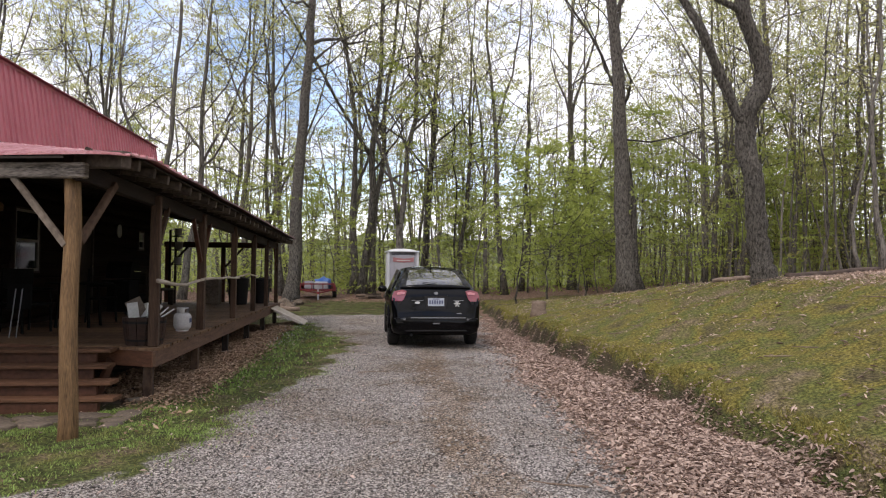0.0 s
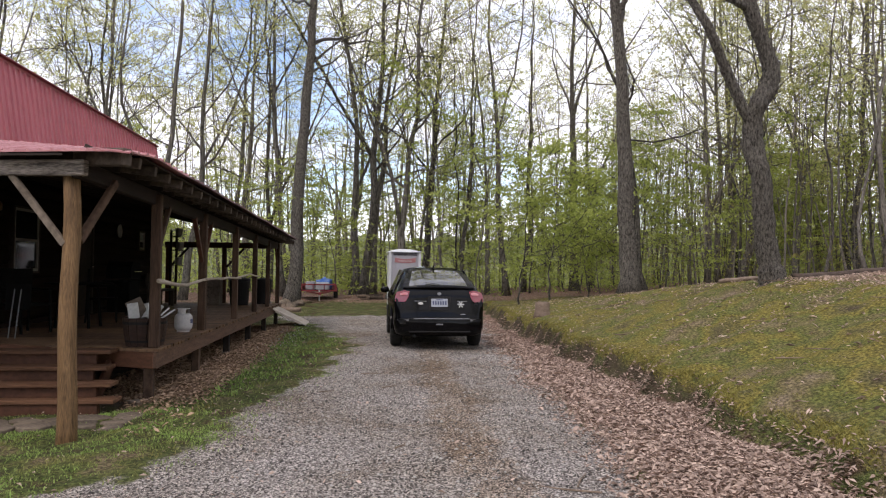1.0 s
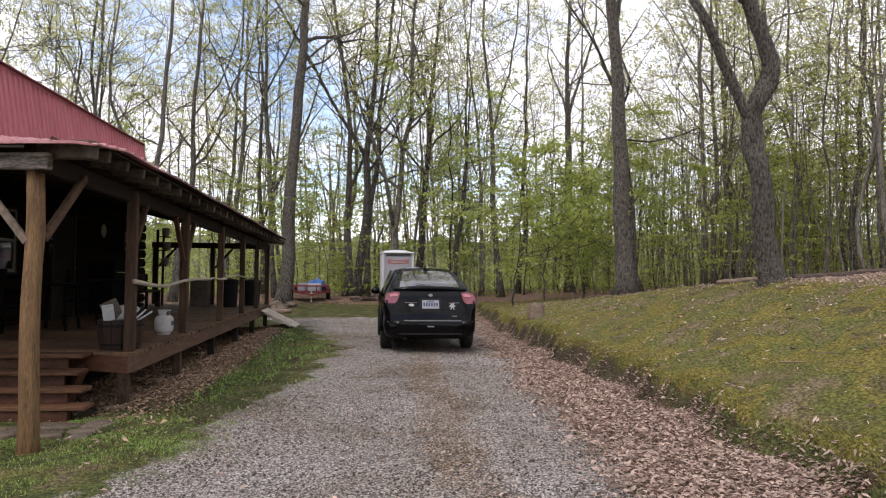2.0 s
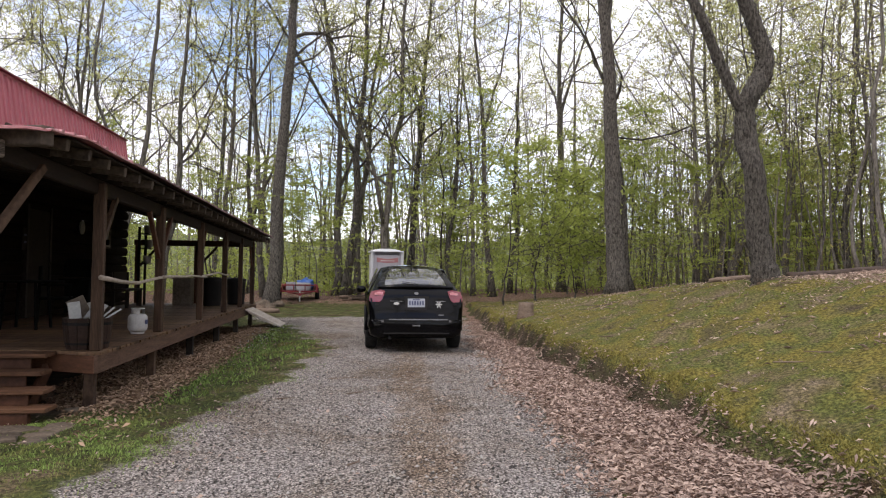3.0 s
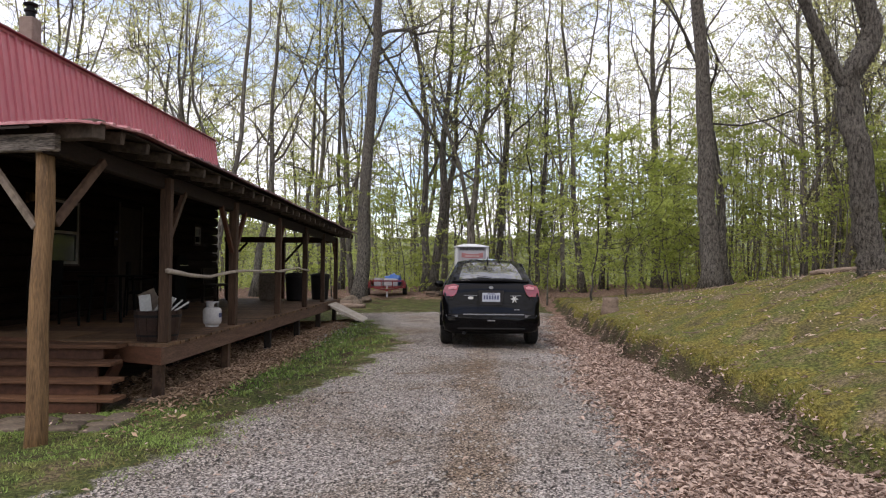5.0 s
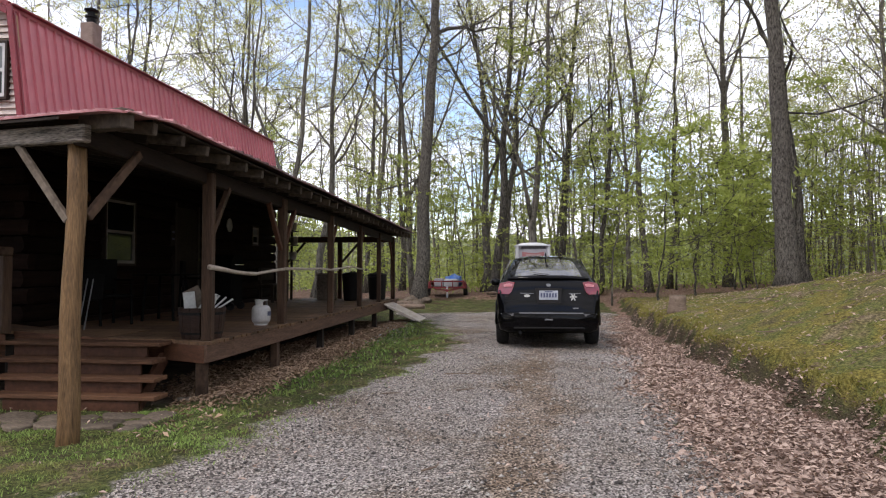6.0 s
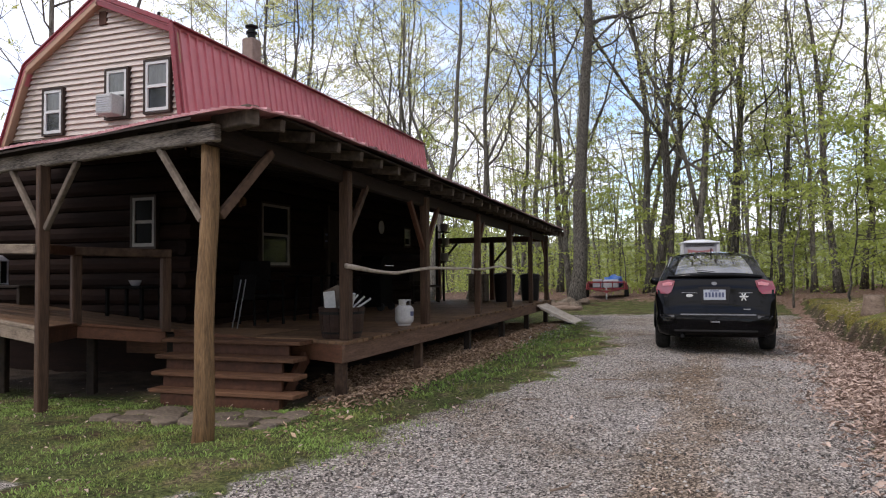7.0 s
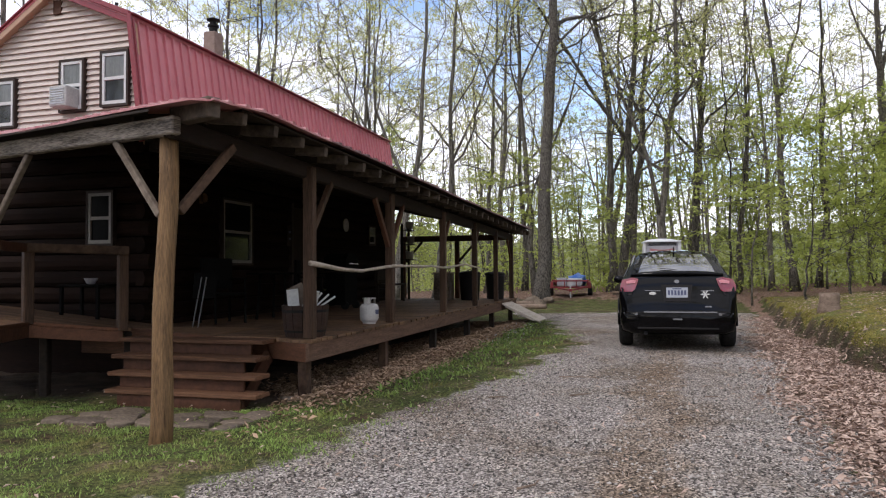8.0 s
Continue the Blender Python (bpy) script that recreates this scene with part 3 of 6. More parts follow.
wall_window(0, 2.04, 2.46, 0.40, False, True, 12.4)

# gable trim, vent and roof
for (xa, za), (xb, zb) in (((-3.14, Z_LOW), (KNEE_R + 0.02, Z_KNEE + 0.02)), ((KNEE_R + 0.02, Z_KNEE + 0.02), (RIDGE, Z_RIDGE + 0.04)), ((RIDGE, Z_RIDGE + 0.04), (KNEE_L - 0.02, Z_KNEE_L + 0.02)), ((KNEE_L - 0.02, Z_KNEE_L + 0.02), (-6.76, Z_LOW))):
    right = xa > RIDGE
    part("fascia", bar((xa, FRONT - 0.14, za - 0.03), (xb, FRONT - 0.14, zb - 0.03), 0.03, 0.12, 0.004), METAL_TRIM if right else TRIM_TAN, house, "dark red rake board" if right else "tan fascia board")
    part("soffit", slab([(xa, FRONT - 0.13, za - 0.05), (xb, FRONT - 0.13, zb - 0.05), (xb, FRONT + 0.02, zb - 0.05), (xa, FRONT + 0.02, za - 0.05)], 0.02), TRIM_TAN, house)
    part("rake_trim", bar((xa, FRONT - 0.165, za + 0.05), (xb, FRONT - 0.165, zb + 0.05), 0.05, 0.07 if right else 0.03, 0.006), METAL_TRIM, house, "dark red metal edge trim")
part("gable_vent", block(RIDGE - 0.05, RIDGE + 0.09, FRONT - 0.05, FRONT + 0.02, Z_RIDGE - 0.33, Z_RIDGE - 0.12, 0.005), WOOD_STAIN, house, "small brown gable vent")


def roof_sheet(xa, za, xb, zb, y0a, y0b, y1, rib, parent):
    """One ribbed metal panel from the upper edge (xa, za) down to (xb, zb)."""
    d = Vector((xb - xa, 0, zb - za))
    nrm = Vector((-d.z, 0, d.x)).normalized()
    if nrm.z < 0:
        nrm = -nrm
    bm = bmesh.new()
    prof = [(0, 0), (rib - 0.042, 0), (rib - 0.034, 0.032), (rib - 0.010, 0.032), (rib, 0)]
    low = [bm.verts.new((xb + nrm.x * h, y0b + q, zb + nrm.z * h)) for q, h in prof]
    top = [bm.verts.new((xa + nrm.x * h, y0a + q, za + nrm.z * h)) for q, h in prof]
    low2 = [bm.verts.new((xb - nrm.x * 0.02, y0b + q, zb - nrm.z * 0.02)) for q, h in (prof[0], prof[-1])]
    top2 = [bm.verts.new((xa - nrm.x * 0.02, y0a + q, za - nrm.z * 0.02)) for q, h in (prof[0], prof[-1])]
    for k in range(4):
        bm.faces.new((low[k], low[k + 1], top[k + 1], top[k]))
    bm.faces.new((low2[0], top2[0], top2[1], low2[1]))
    bm.faces.new((low[0], top[0], top2[0], low2[0]))
    bm.faces.new((low[-1], low2[1], top2[1], top[-1]))
    bm.faces.new((*low, low2[1], low2[0]))
    return part("roof_panel", bm, METAL_RED, parent)


for side, kx, zk, lx in ((1, KNEE_R, Z_KNEE, -3.12), (-1, KNEE_L, Z_KNEE_L, -6.78)):
    y = FRONT - 0.16
    yl = FRONT - 0.16
    count = 54 if side > 0 else 42
    for k in range(count):
        a, b = y + k * (YB + 0.25 - y) / count, yl + k * (YB + 0.25 - yl) / count
        roof_sheet(kx, zk + 0.04, lx, Z_LOW, a, b, 0, (YB + 0.25 - y) / count, house)
part("upper_roof", slab([(KNEE_R + 0.03, FRONT - 0.16, Z_KNEE + 0.06), (KNEE_R + 0.03, YB + 0.25, Z_KNEE + 0.06), (RIDGE, YB + 0.25, Z_RIDGE + 0.08), (RIDGE, FRONT - 0.16, Z_RIDGE + 0.08)], 0.05), METAL_RED, house)
part("upper_roof", slab([(KNEE_L - 0.03, FRONT - 0.16, Z_KNEE_L + 0.06), (KNEE_L - 0.03, YB + 0.25, Z_KNEE_L + 0.06), (RIDGE, YB + 0.25, Z_RIDGE + 0.08), (RIDGE, FRONT - 0.16, Z_RIDGE + 0.08)], 0.05), METAL_RED, house)
part("ridge_cap", bar((KNEE_R + 0.03, FRONT - 0.17, Z_KNEE + 0.07), (KNEE_R + 0.03, YB + 0.26, Z_KNEE + 0.07), 0.12, 0.03, 0.008), METAL_TRIM, house, "red knee flashing")
part("back_gable", slab([(XL, YB, 3.0), (XR, YB, 3.0), (KNEE_R, YB, Z_KNEE), (RIDGE, YB, Z_RIDGE), (KNEE_L, YB, Z_KNEE_L)], 0.1, (0, 1, 0)), SIDING, house)
ch = part("chimney", block(-5.30, -5.02, 8.5, 8.82, 4.9, 6.40, 0.02), CHIMNEY, house, "tan brick chimney")
part("flue", lathe([(0.09, 0), (0.09, 0.14), (0.12, 0.15), (0.12, 0.19), (0.075, 0.20), (0.075, 0.27), (0.13, 0.28), (0.14, 0.31), (0.05, 0.35)], 14, (-5.16, 8.66, 6.38)), BLACK_METAL, ch, "black metal flue cap")
part("vent_pipe", lathe([(0.028, 0), (0.028, 0.5)], 8, (-4.95, 5.6, 5.4)), BLACK_METAL, house, "thin black roof vent pipe")

ac = thing("window_air_conditioner", "white box air conditioner set in the gable window", "air conditioner", (-4.45, FRONT - 0.06, 3.72))
part("case", block(-0.15, 0.15, -0.26, 0.02, 0, 0.3, 0.015), WHITE_TRIM, ac)
bm = bmesh.new()
for k in range(7):
    block(-0.12, 0.12, -0.268, -0.255, 0.04 + k * 0.034, 0.055 + k * 0.034, 0, bm)
part("grille", bm, GALV, ac, "grey louvre grille")

# ---------- porch ----------
porch = thing("porch", "long brown timber porch with plank deck and red metal roof", "porch")
DECK = 0.6
P1 = (-0.06, 0.58)
LPOST = (-2.44, 1.12)
ANG = math.atan2(LPOST[1] - P1[1], P1[0] - LPOST[0])


def eave_z(y):
    return 2.71 - 0.0155 * y


def beam_z(y):
    return eave_z(y) - 0.31


def front_line(d):
    """A point d metres from the corner post along the porch front."""
    return P1[0] - d * math.cos(ANG), P1[1] + d * math.sin(ANG)


# deck planks, each a board of its own, laid across the porch
nb = 92
END = 14.85
for k in range(nb):
    y0 = 2.70 + k * (END - 2.70) / nb
    jut = random.uniform(-0.012, 0.012)
    part("plank", block(XR + 0.1 if y0 > 2.96 else -0.1 - (y0 - 2.68) / 0.28 * 0.5, 0.12 + jut, y0 + 0.004, y0 + (END - 2.70) / nb - 0.004, DECK - 0.035 + random.uniform(-0.002, 0.002), DECK, 0), WOOD_DECK, porch)
part("fascia", block(0.06, 0.11, 2.67, END, DECK - 0.23, DECK - 0.037, 0.006), WOOD_EDGE, porch, "red-brown deck edge board")
part("fascia", bar((0.08, 2.68, DECK - 0.135), (-0.52, 2.96, DECK - 0.135), 0.045, 0.195, 0.006), WOOD_RED, porch, "red-brown deck edge board")
part("fascia", bar((-0.5, 2.96, DECK - 0.135), (-3.1, 2.96, DECK - 0.135), 0.045, 0.195, 0.006), WOOD_RED, porch, "red-brown deck edge board")
for k in range(6):
    y = 2.82 + 2.36 * k
    part("deck_leg", block(-0.07, 0.04, y - 0.055, y + 0.055, -0.25, DECK - 0.23, 0.008), WOOD_RAIL if k < 2 else WOOD_DARK, porch)
    if k:
        part("deck_leg", block(-3.0, -2.88, y - 0.06, y + 0.06, -0.3, DECK - 0.1, 0.008), WOOD_DARK, porch)
for k in range(8):
    y = 3.1 + 1.6 * k
    part("joist", block(XR + 0.1, 0.05, y - 0.02, y + 0.02, DECK - 0.2, DECK - 0.04), WOOD_DARK, porch)

# raised deck before the gable wall: old and out of level, rising away from the stairs
FD = 0.69
A, B, C = LPOST, (-3.0, 2.06), (-2.36, 2.78)
F_ = front_line(6.0)


def deck_z(x, y):
    return FD - 0.09 * (x + 2.36) - 0.08 * (y - 2.78)


def upright(x, y, z0, z1, wide, turn, bevel=0.01):
    """A square post turned about its own axis."""
    bm = block(-wide / 2, wide / 2, -wide / 2, wide / 2, z0, z1, bevel)
    bmesh.ops.transform(bm, matrix=pose(x, y, 0, 0, 0, turn), verts=bm.verts)
    return bm


def deck_span(y):
    """Ends of the raised deck's board at depth y."""
    left = A[0] + (y - A[1]) / (F_[1] - A[1]) * (F_[0] - A[0]) if y < F_[1] else F_[0]
    if y < B[1]:
        return left, A[0] + (y - A[1]) / (B[1] - A[1]) * (B[0] - A[0])
    if y < C[1]:
        return left, B[0] + (y - B[1]) / (C[1] - B[1]) * (C[0] - B[0])
    return left, C[0]


edges = [A[1] + 0.02]
while edges[-1] < FRONT - 0.2:
    edges.append(edges[-1] + 0.138)
for y0, y1 in zip(edges, edges[1:]):
    y0, y1 = y0 + 0.004, y1 - 0.004
    (l0, r0), (l1, r1) = deck_span(y0), deck_span(y1)
    dz = random.uniform(-0.002, 0.002)
    part("plank", slab([(r0, y0, deck_z(r0, y0) + dz), (r1, y1, deck_z(r1, y1) + dz), (l1, y1, deck_z(l1, y1) + dz), (l0, y0, deck_z(l0, y0) + dz)], 0.035), WOOD_DECK, porch)
part("deck_slope", slab([(C[0] + 0.01, 2.99, deck_z(C[0], 2.99) - 0.003), (C[0] + 0.01, FRONT - 0.1, DECK + 0.01), (-1.3, FRONT - 0.1, DECK + 0.006), (-1.3, 2.99, DECK + 0.006)], 0.04), WOOD_DECK, porch, "sloping boards between the two decks")
part("fascia", bar((C[0], 2.935, FD - 0.11), (-1.2, 2.935, 0.505), 0.03, 0.19, 0.005), WOOD_RED, porch, "red-brown sloping edge board")
# left edge coloured as lit, the short return behind the post as shaded
for (a, b, m) in ((A, B, WOOD_STAIN), (B, C, WOOD_RED), (A, F_, WOOD_LIT)):
    part("fascia", bar((a[0], a[1], deck_z(*a) - 0.105), (b[0], b[1], deck_z(*b) - 0.105), 0.045, 0.135, 0.006), m, porch, "weathered edge board coloured pale like a lit face" if m is WOOD_LIT else "red-brown deck edge board")
    part("fascia", bar((a[0], a[1], deck_z(*a) - 0.018), (b[0], b[1], deck_z(*b) - 0.018), 0.06, 0.036, 0.005), m, porch)
for x, y in ((-3.3, 2.6), (-2.4, 2.95), (-4.4, 2.3)):
    part("deck_leg", upright(x, y, -0.2, deck_z(x, y) - 0.05, 0.1, 15), WOOD_DARK, porch)

# posts
post1 = tube([(-0.02 - 0.011 * q + 0.012 * math.sin(q * 1.1), 0.46 + 0.026 * q, -0.15 + q * 0.288) for q in range(10)], [0.095, 0.084, 0.081, 0.078, 0.079, 0.077, 0.074, 0.075, 0.074, 0.073], 14, 0.02, 3)
part("corner_post", post1, WOOD_LOGPOST, porch, "golden round log post standing on the ground", True)
POST_Y = (2.88, 5.42, 8.12, 10.5, 12.7, 14.65)
for k, y in enumerate(POST_Y, 1):
    zt = beam_z(y)
    part("post", upright(0.012 + 0.008 * math.sin(k * 2.1), y, DECK, zt + 0.13, (0.118, 0.115, 0.11, 0.105, 0.105, 0.105)[k - 1], (4, -3, 2, 0, 5, -2)[k - 1]), WOOD_POST, porch)
    for sgn in ((1,), (-1, 1), (1,), (1,), (), (-1,))[k - 1]:
        l_ = 0.58 if k < 3 else 0.46
        part("brace", bar((0.0, y + sgn * 0.06, zt - l_ - 0.04), (0.0, y + sgn * l_, zt + 0.02), 0.06 if k < 3 else 0.045, 0.07 if k < 3 else 0.055, 0.006), WOOD_POST if k < 2 else WOOD_STAIN, porch)
part("brace", bar((P1[0], P1[1] + 0.16, beam_z(0) - 0.58), (0.04, P1[1] + 0.78, beam_z(0) + 0.05), 0.06, 0.075, 0.008), WOOD_RAIL, porch)
LT = 2.42
part("post", upright(*LPOST, -0.1, LT + 0.02, 0.105, 68), WOOD_POST, porch, "weathered brown square post")
tilt = (LT - beam_z(0)) / math.hypot(LPOST[0] - P1[0], LPOST[1] - P1[1])


def front_z(d):
    return beam_z(0) + tilt * d


L0 = math.hypot(LPOST[0] - P1[0], LPOST[1] - P1[1])
for d, sgn in ((0.07, 1), (L0 - 0.05, -1), (L0 + 0.05, 1)):
    x0, y0 = front_line(d)
    x1, y1 = front_line(d + sgn * 0.55)
    part("brace", bar((x0, y0, front_z(d) - 0.62), (x1, y1, front_z(d + sgn * 0.55) + 0.02), 0.05, 0.06, 0.008), WOOD_GREY, porch, "weathered diagonal brace")
xe, ye = front_line(5.8)
BEAM_GREY = material("cracked_grey_beam", (0.06, 0.05, 0.042), (0.36, 0.305, 0.255), 0.8, 2.2, (1, 1, 9), 0.6, 16, depth=0.02, tight=1.5)
part("front_beam", bar((*front_line(-0.12), front_z(-0.12) + 0.085), (xe, ye, front_z(5.8) + 0.085), 0.09, 0.145, 0.012), BEAM_GREY, porch, "weathered grey front beam with long cracks")
part("side_beam", bar((-0.03, 0.55, beam_z(0) + 0.08), (-0.03, 15.0, beam_z(15.0) + 0.08), 0.09, 0.17, 0.012), WOOD_BEAM, porch, "brown side beam coloured near black as in shade")
part("post", bar((xe, ye, -0.3), (xe, ye, front_z(5.8)), 0.14, 0.14, 0.012), WOOD_GREY, porch)
# posts on the far side of the deck
for x, y in ((-3.05, 14.65), (-1.5, 14.68)):
    part("post", upright(x, y, DECK, beam_z(14.65), 0.12, 0), WOOD_STAIN, porch)
    part("brace", bar((x + 0.06, y, beam_z(14.65) - 0.55), (x + 0.55, y, beam_z(14.65)), 0.05, 0.06, 0.006), WOOD_DARK, porch)
part("end_beam", bar((-3.15, 14.68, beam_z(14.65) + 0.08), (0.05, 14.68, beam_z(14.65) + 0.08), 0.1, 0.16, 0.01), WOOD_STAIN, porch)

# rafters and roof
ZW = 3.25                                   # where the porch roof meets the house
for k in range(29):
    y = 0.98 + k * 0.512
    z0 = eave_z(y) - 0.12
    hip = max(0.06, min(1.0, (y - 0.3) / 3.8))
    xs, zs = 0.5 + hip * (XR - 0.35), z0 + 0.06 + hip * (ZW - 0.16 - z0 - 0.06)
    # rafters coloured near black for the shade under the roof, outer ends lighter
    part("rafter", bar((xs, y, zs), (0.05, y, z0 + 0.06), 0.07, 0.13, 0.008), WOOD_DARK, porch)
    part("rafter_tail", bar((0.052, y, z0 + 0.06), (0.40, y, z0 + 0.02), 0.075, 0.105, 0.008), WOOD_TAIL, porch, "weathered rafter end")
part("corner_tail", bar((-0.1, 0.75, eave_z(0) - 0.10), (0.44, 0.48, eave_z(0) - 0.13), 0.12, 0.16, 0.01), WOOD_TAIL, porch, "weathered corner rafter end")

def roof_strip(p, q, r_, s_, parent, rib=0.02, mat=METAL_LIT):
    """Ribbed sheet between eave points p, q and wall points s_, r_."""
    p, q, r_, s_ = map(Vector, (p, q, r_, s_))
    bm = bmesh.new()
    prof = [(0, 0), (0.70, 0), (0.78, rib), (0.93, rib), (1, 0)]
    lo = [bm.verts.new(p.lerp(q, f) + Vector((0, 0, h))) for f, h in prof]
    hi = [bm.verts.new(s_.lerp(r_, f) + Vector((0, 0, h))) for f, h in prof]
    lo2 = [bm.verts.new(v + Vector((0, 0, -0.015))) for v in (p, q)]
    hi2 = [bm.verts.new(v + Vector((0, 0, -0.015))) for v in (s_, r_)]
    for k in range(4):
        bm.faces.new((lo[k], lo[k + 1], hi[k + 1], hi[k]))
    bm.faces.new((lo2[0], hi2[0], hi2[1], lo2[1]))
    bm.faces.new((lo[0], hi[0], hi2[0], lo2[0]))
    bm.faces.new((lo[-1], lo2[1], hi2[1], hi[-1]))
    bm.faces.new((*lo, lo2[1], lo2[0]))
    bm.faces.new((hi[0], hi[1], hi[2], hi[3], hi[4], hi2[1], hi2[0]))
    return part("porch_roof_panel", bm, mat, parent)


# dark copy of the roof metal, giving the side eave a shaded edge
METAL_SHADED = material("shaded_roof_metal", (0.05, 0.02, 0.02), (0.12, 0.05, 0.05), 0.55, 3, (1, 1, 1), 0.1, 20, per_object=0.3)
ZH = 3.35
CORNER = (0.50, 0.36)
HIP = (XR + 0.02, FRONT - 0.1)


def side_eave(y):
    return (0.50, y, eave_z(max(y, 0.4)) - 0.08 * smooth01((1.3 - y) / 0.9) + 0.006 * math.sin(y * 2.3))


n_side = 58
ys = [CORNER[1] + 0.03 + (15.25 - CORNER[1]) * k / n_side for k in range(n_side + 1)]
for a, b in zip(ys, ys[1:]):
    fa, fb = max(a, CORNER[1]), b

    def up(y):
        if y >= HIP[1]:
            return (XR + 0.02, y, ZW + (ZH - ZW) * max(0.0, 1 - (y - HIP[1]) / 4))
        f = (y - CORNER[1]) / (HIP[1] - CORNER[1])
        return (CORNER[0] + f * (HIP[0] - CORNER[0]), y + 0.002, eave_z(0) - 0.1 + f * (ZH - eave_z(0) + 0.1))
    roof_strip(side_eave(fa), side_eave(fb), up(fb), up(fa), porch, 0.02, METAL_LIT if a < 2.2 else METAL_SHADED)
n_front = 56
for k in range(n_front):
    d0, d1 = -0.45 + 6.4 * k / n_front, -0.45 + 6.4 * (k + 1) / n_front

    def fe(d):
        x, y = front_line(d)
        return (x - 0.17 * math.sin(ANG), y - 0.17 * math.cos(ANG), front_z(d) + 0.205 + 0.012 * math.sin(d * 3) + 0.03 * smooth01((0.6 - d) / 1.0))

    def fu(d):
        e = fe(d)
        if d < 3.6:
            f = max(0.0, (d + 0.45) / 4.05)
            return (CORNER[0] + f * (HIP[0] - CORNER[0]), CORNER[1] + f * (HIP[1] - CORNER[1]), eave_z(0) - 0.1 + f * (ZH - eave_z(0) + 0.1))
        x = XR - (d - 3.6) * 1.05
        return (x, FRONT - 0.02, ZH)
    roof_strip(fe(d0), fe(d1), fu(d1), fu(d0), porch, 0.014)
for k in range(9):
    e, u_ = Vector(fe(0.5 + 0.65 * k)), Vector(fu(0.5 + 0.65 * k))
    dn = Vector((0, 0, -0.10))
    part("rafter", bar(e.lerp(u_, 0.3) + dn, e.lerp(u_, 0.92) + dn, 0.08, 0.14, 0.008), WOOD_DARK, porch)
# added dark sheets, so the underside of the roof reads as shaded
part("ceiling_board", slab([tuple(Vector(fe(0.0)) + Vector((0, 0, -0.03))), tuple(Vector(fe(5.8)) + Vector((0, 0, -0.03))), tuple(Vector(fu(5.8)) + Vector((0, 0, -0.05))), tuple(Vector(fu(3.6)) + Vector((0, 0, -0.05)))], 0.02), WOOD_DARK, porch, "added dark sheet for the shade under the roof")
part("ceiling_board", slab([(0.42, 0.9, eave_z(0) - 0.045), (0.42, 15.2, eave_z(15.2) - 0.045), (XR + 0.05, 15.2, ZW - 0.05), (XR + 0.05, FRONT - 0.1, ZW - 0.05)], 0.02), WOOD_DARK, porch, "added dark sheet for the shade under the roof")

# railings
part("top_rail", bar((B[0] - 0.04, B[1] - 0.04, 1.625), (C[0] + 0.05, C[1] + 0.04, 1.60), 0.10, 0.10, 0.01), WOOD_RAIL, porch, "brown square rail")
part("top_rail", bar((A[0], A[1] + 0.06, 1.61), (B[0], B[1] - 0.05, 1.62), 0.05, 0.10, 0.01), WOOD_STAIN, porch, "brown rail coloured dark as in shade")
part("top_rail", bar((A[0] - 0.03, A[1] - 0.05, 1.605), (F_[0], F_[1] - 0.05, 1.72), 0.045, 0.10, 0.008), WOOD_LIT, porch, "weathered grey rail board coloured pale like a lit face")
for x, y, top in ((*B, 1.575), (*C, 1.55)):
    part("rail_post", upright(x, y, deck_z(x, y) - 0.03, top, 0.105, 62), WOOD_POST, porch)
rng_r = np.random.default_rng(15)
for pts, r0, r1 in (
        ([(0.09, 2.74, 1.425), (0.085, 3.1, 1.39), (0.07, 3.5, 1.365), (0.06, 3.9, 1.345), (0.05, 4.25, 1.335), (0.04, 4.45, 1.35), (0.06, 4.8, 1.385), (0.07, 5.2, 1.40), (0.08, 5.7, 1.41)], 0.028, 0.02),
        ([(0.095, 5.3, 1.405), (0.08, 6.0, 1.415), (0.09, 6.6, 1.405), (0.08, 7.2, 1.41), (0.085, 7.8, 1.395), (0.08, 8.4, 1.40)], 0.022, 0.016),
        ([(0.07, 8.0, 1.40), (0.06, 8.6, 1.42), (0.08, 9.1, 1.46), (0.075, 9.5, 1.465), (0.07, 10.0, 1.43), (0.08, 10.7, 1.41)], 0.021, 0.014)):
    n_ = len(pts)
    radii = [r0 + (r1 - r0) * q / (n_ - 1) + rng_r.uniform(-0.003, 0.003) for q in range(n_)]
    part("branch_rail", tube([(x + rng_r.normal(0, 0.005), y, z + rng_r.normal(0, 0.006)) for x, y, z in pts], radii, 8, 0.06, n_), PEELED, porch, "pale peeled branch handrail", True)

# stairs
stairs = thing("stairs", "four brown wooden steps up to the porch deck", "stairs")
for k, (z, y, xl, xr) in enumerate(((0.595, 2.74, -2.26, -0.40), (0.43, 2.54, -2.18, -0.36), (0.265, 2.37, -2.08, -0.26), (0.10, 2.24, -2.0, -0.18))):
    part("tread", block(xl, xr, y - 0.145, y + 0.145, z - 0.045, z, 0.006), WOOD_TREAD, stairs)
    part("riser", block(xl + 0.12, xr - 0.17, y - 0.09, y - 0.05, z - 0.165, z - 0.047, 0.004), WOOD_STAIN, stairs)
part("kick_board", block(-1.86, -0.36, 2.12, 2.16, -0.12, 0.05, 0.004), WOOD_STAIN, stairs)
for x in (-1.8, -0.5):
    part("stringer", bar((x, 2.9, 0.40), (x, 2.25, -0.12), 0.05, 0.16, 0.005), WOOD_STAIN, stairs)

# ramp off the deck
ramp = thing("ramp", "pale weathered plywood ramp from the deck to the drive", "ramp")
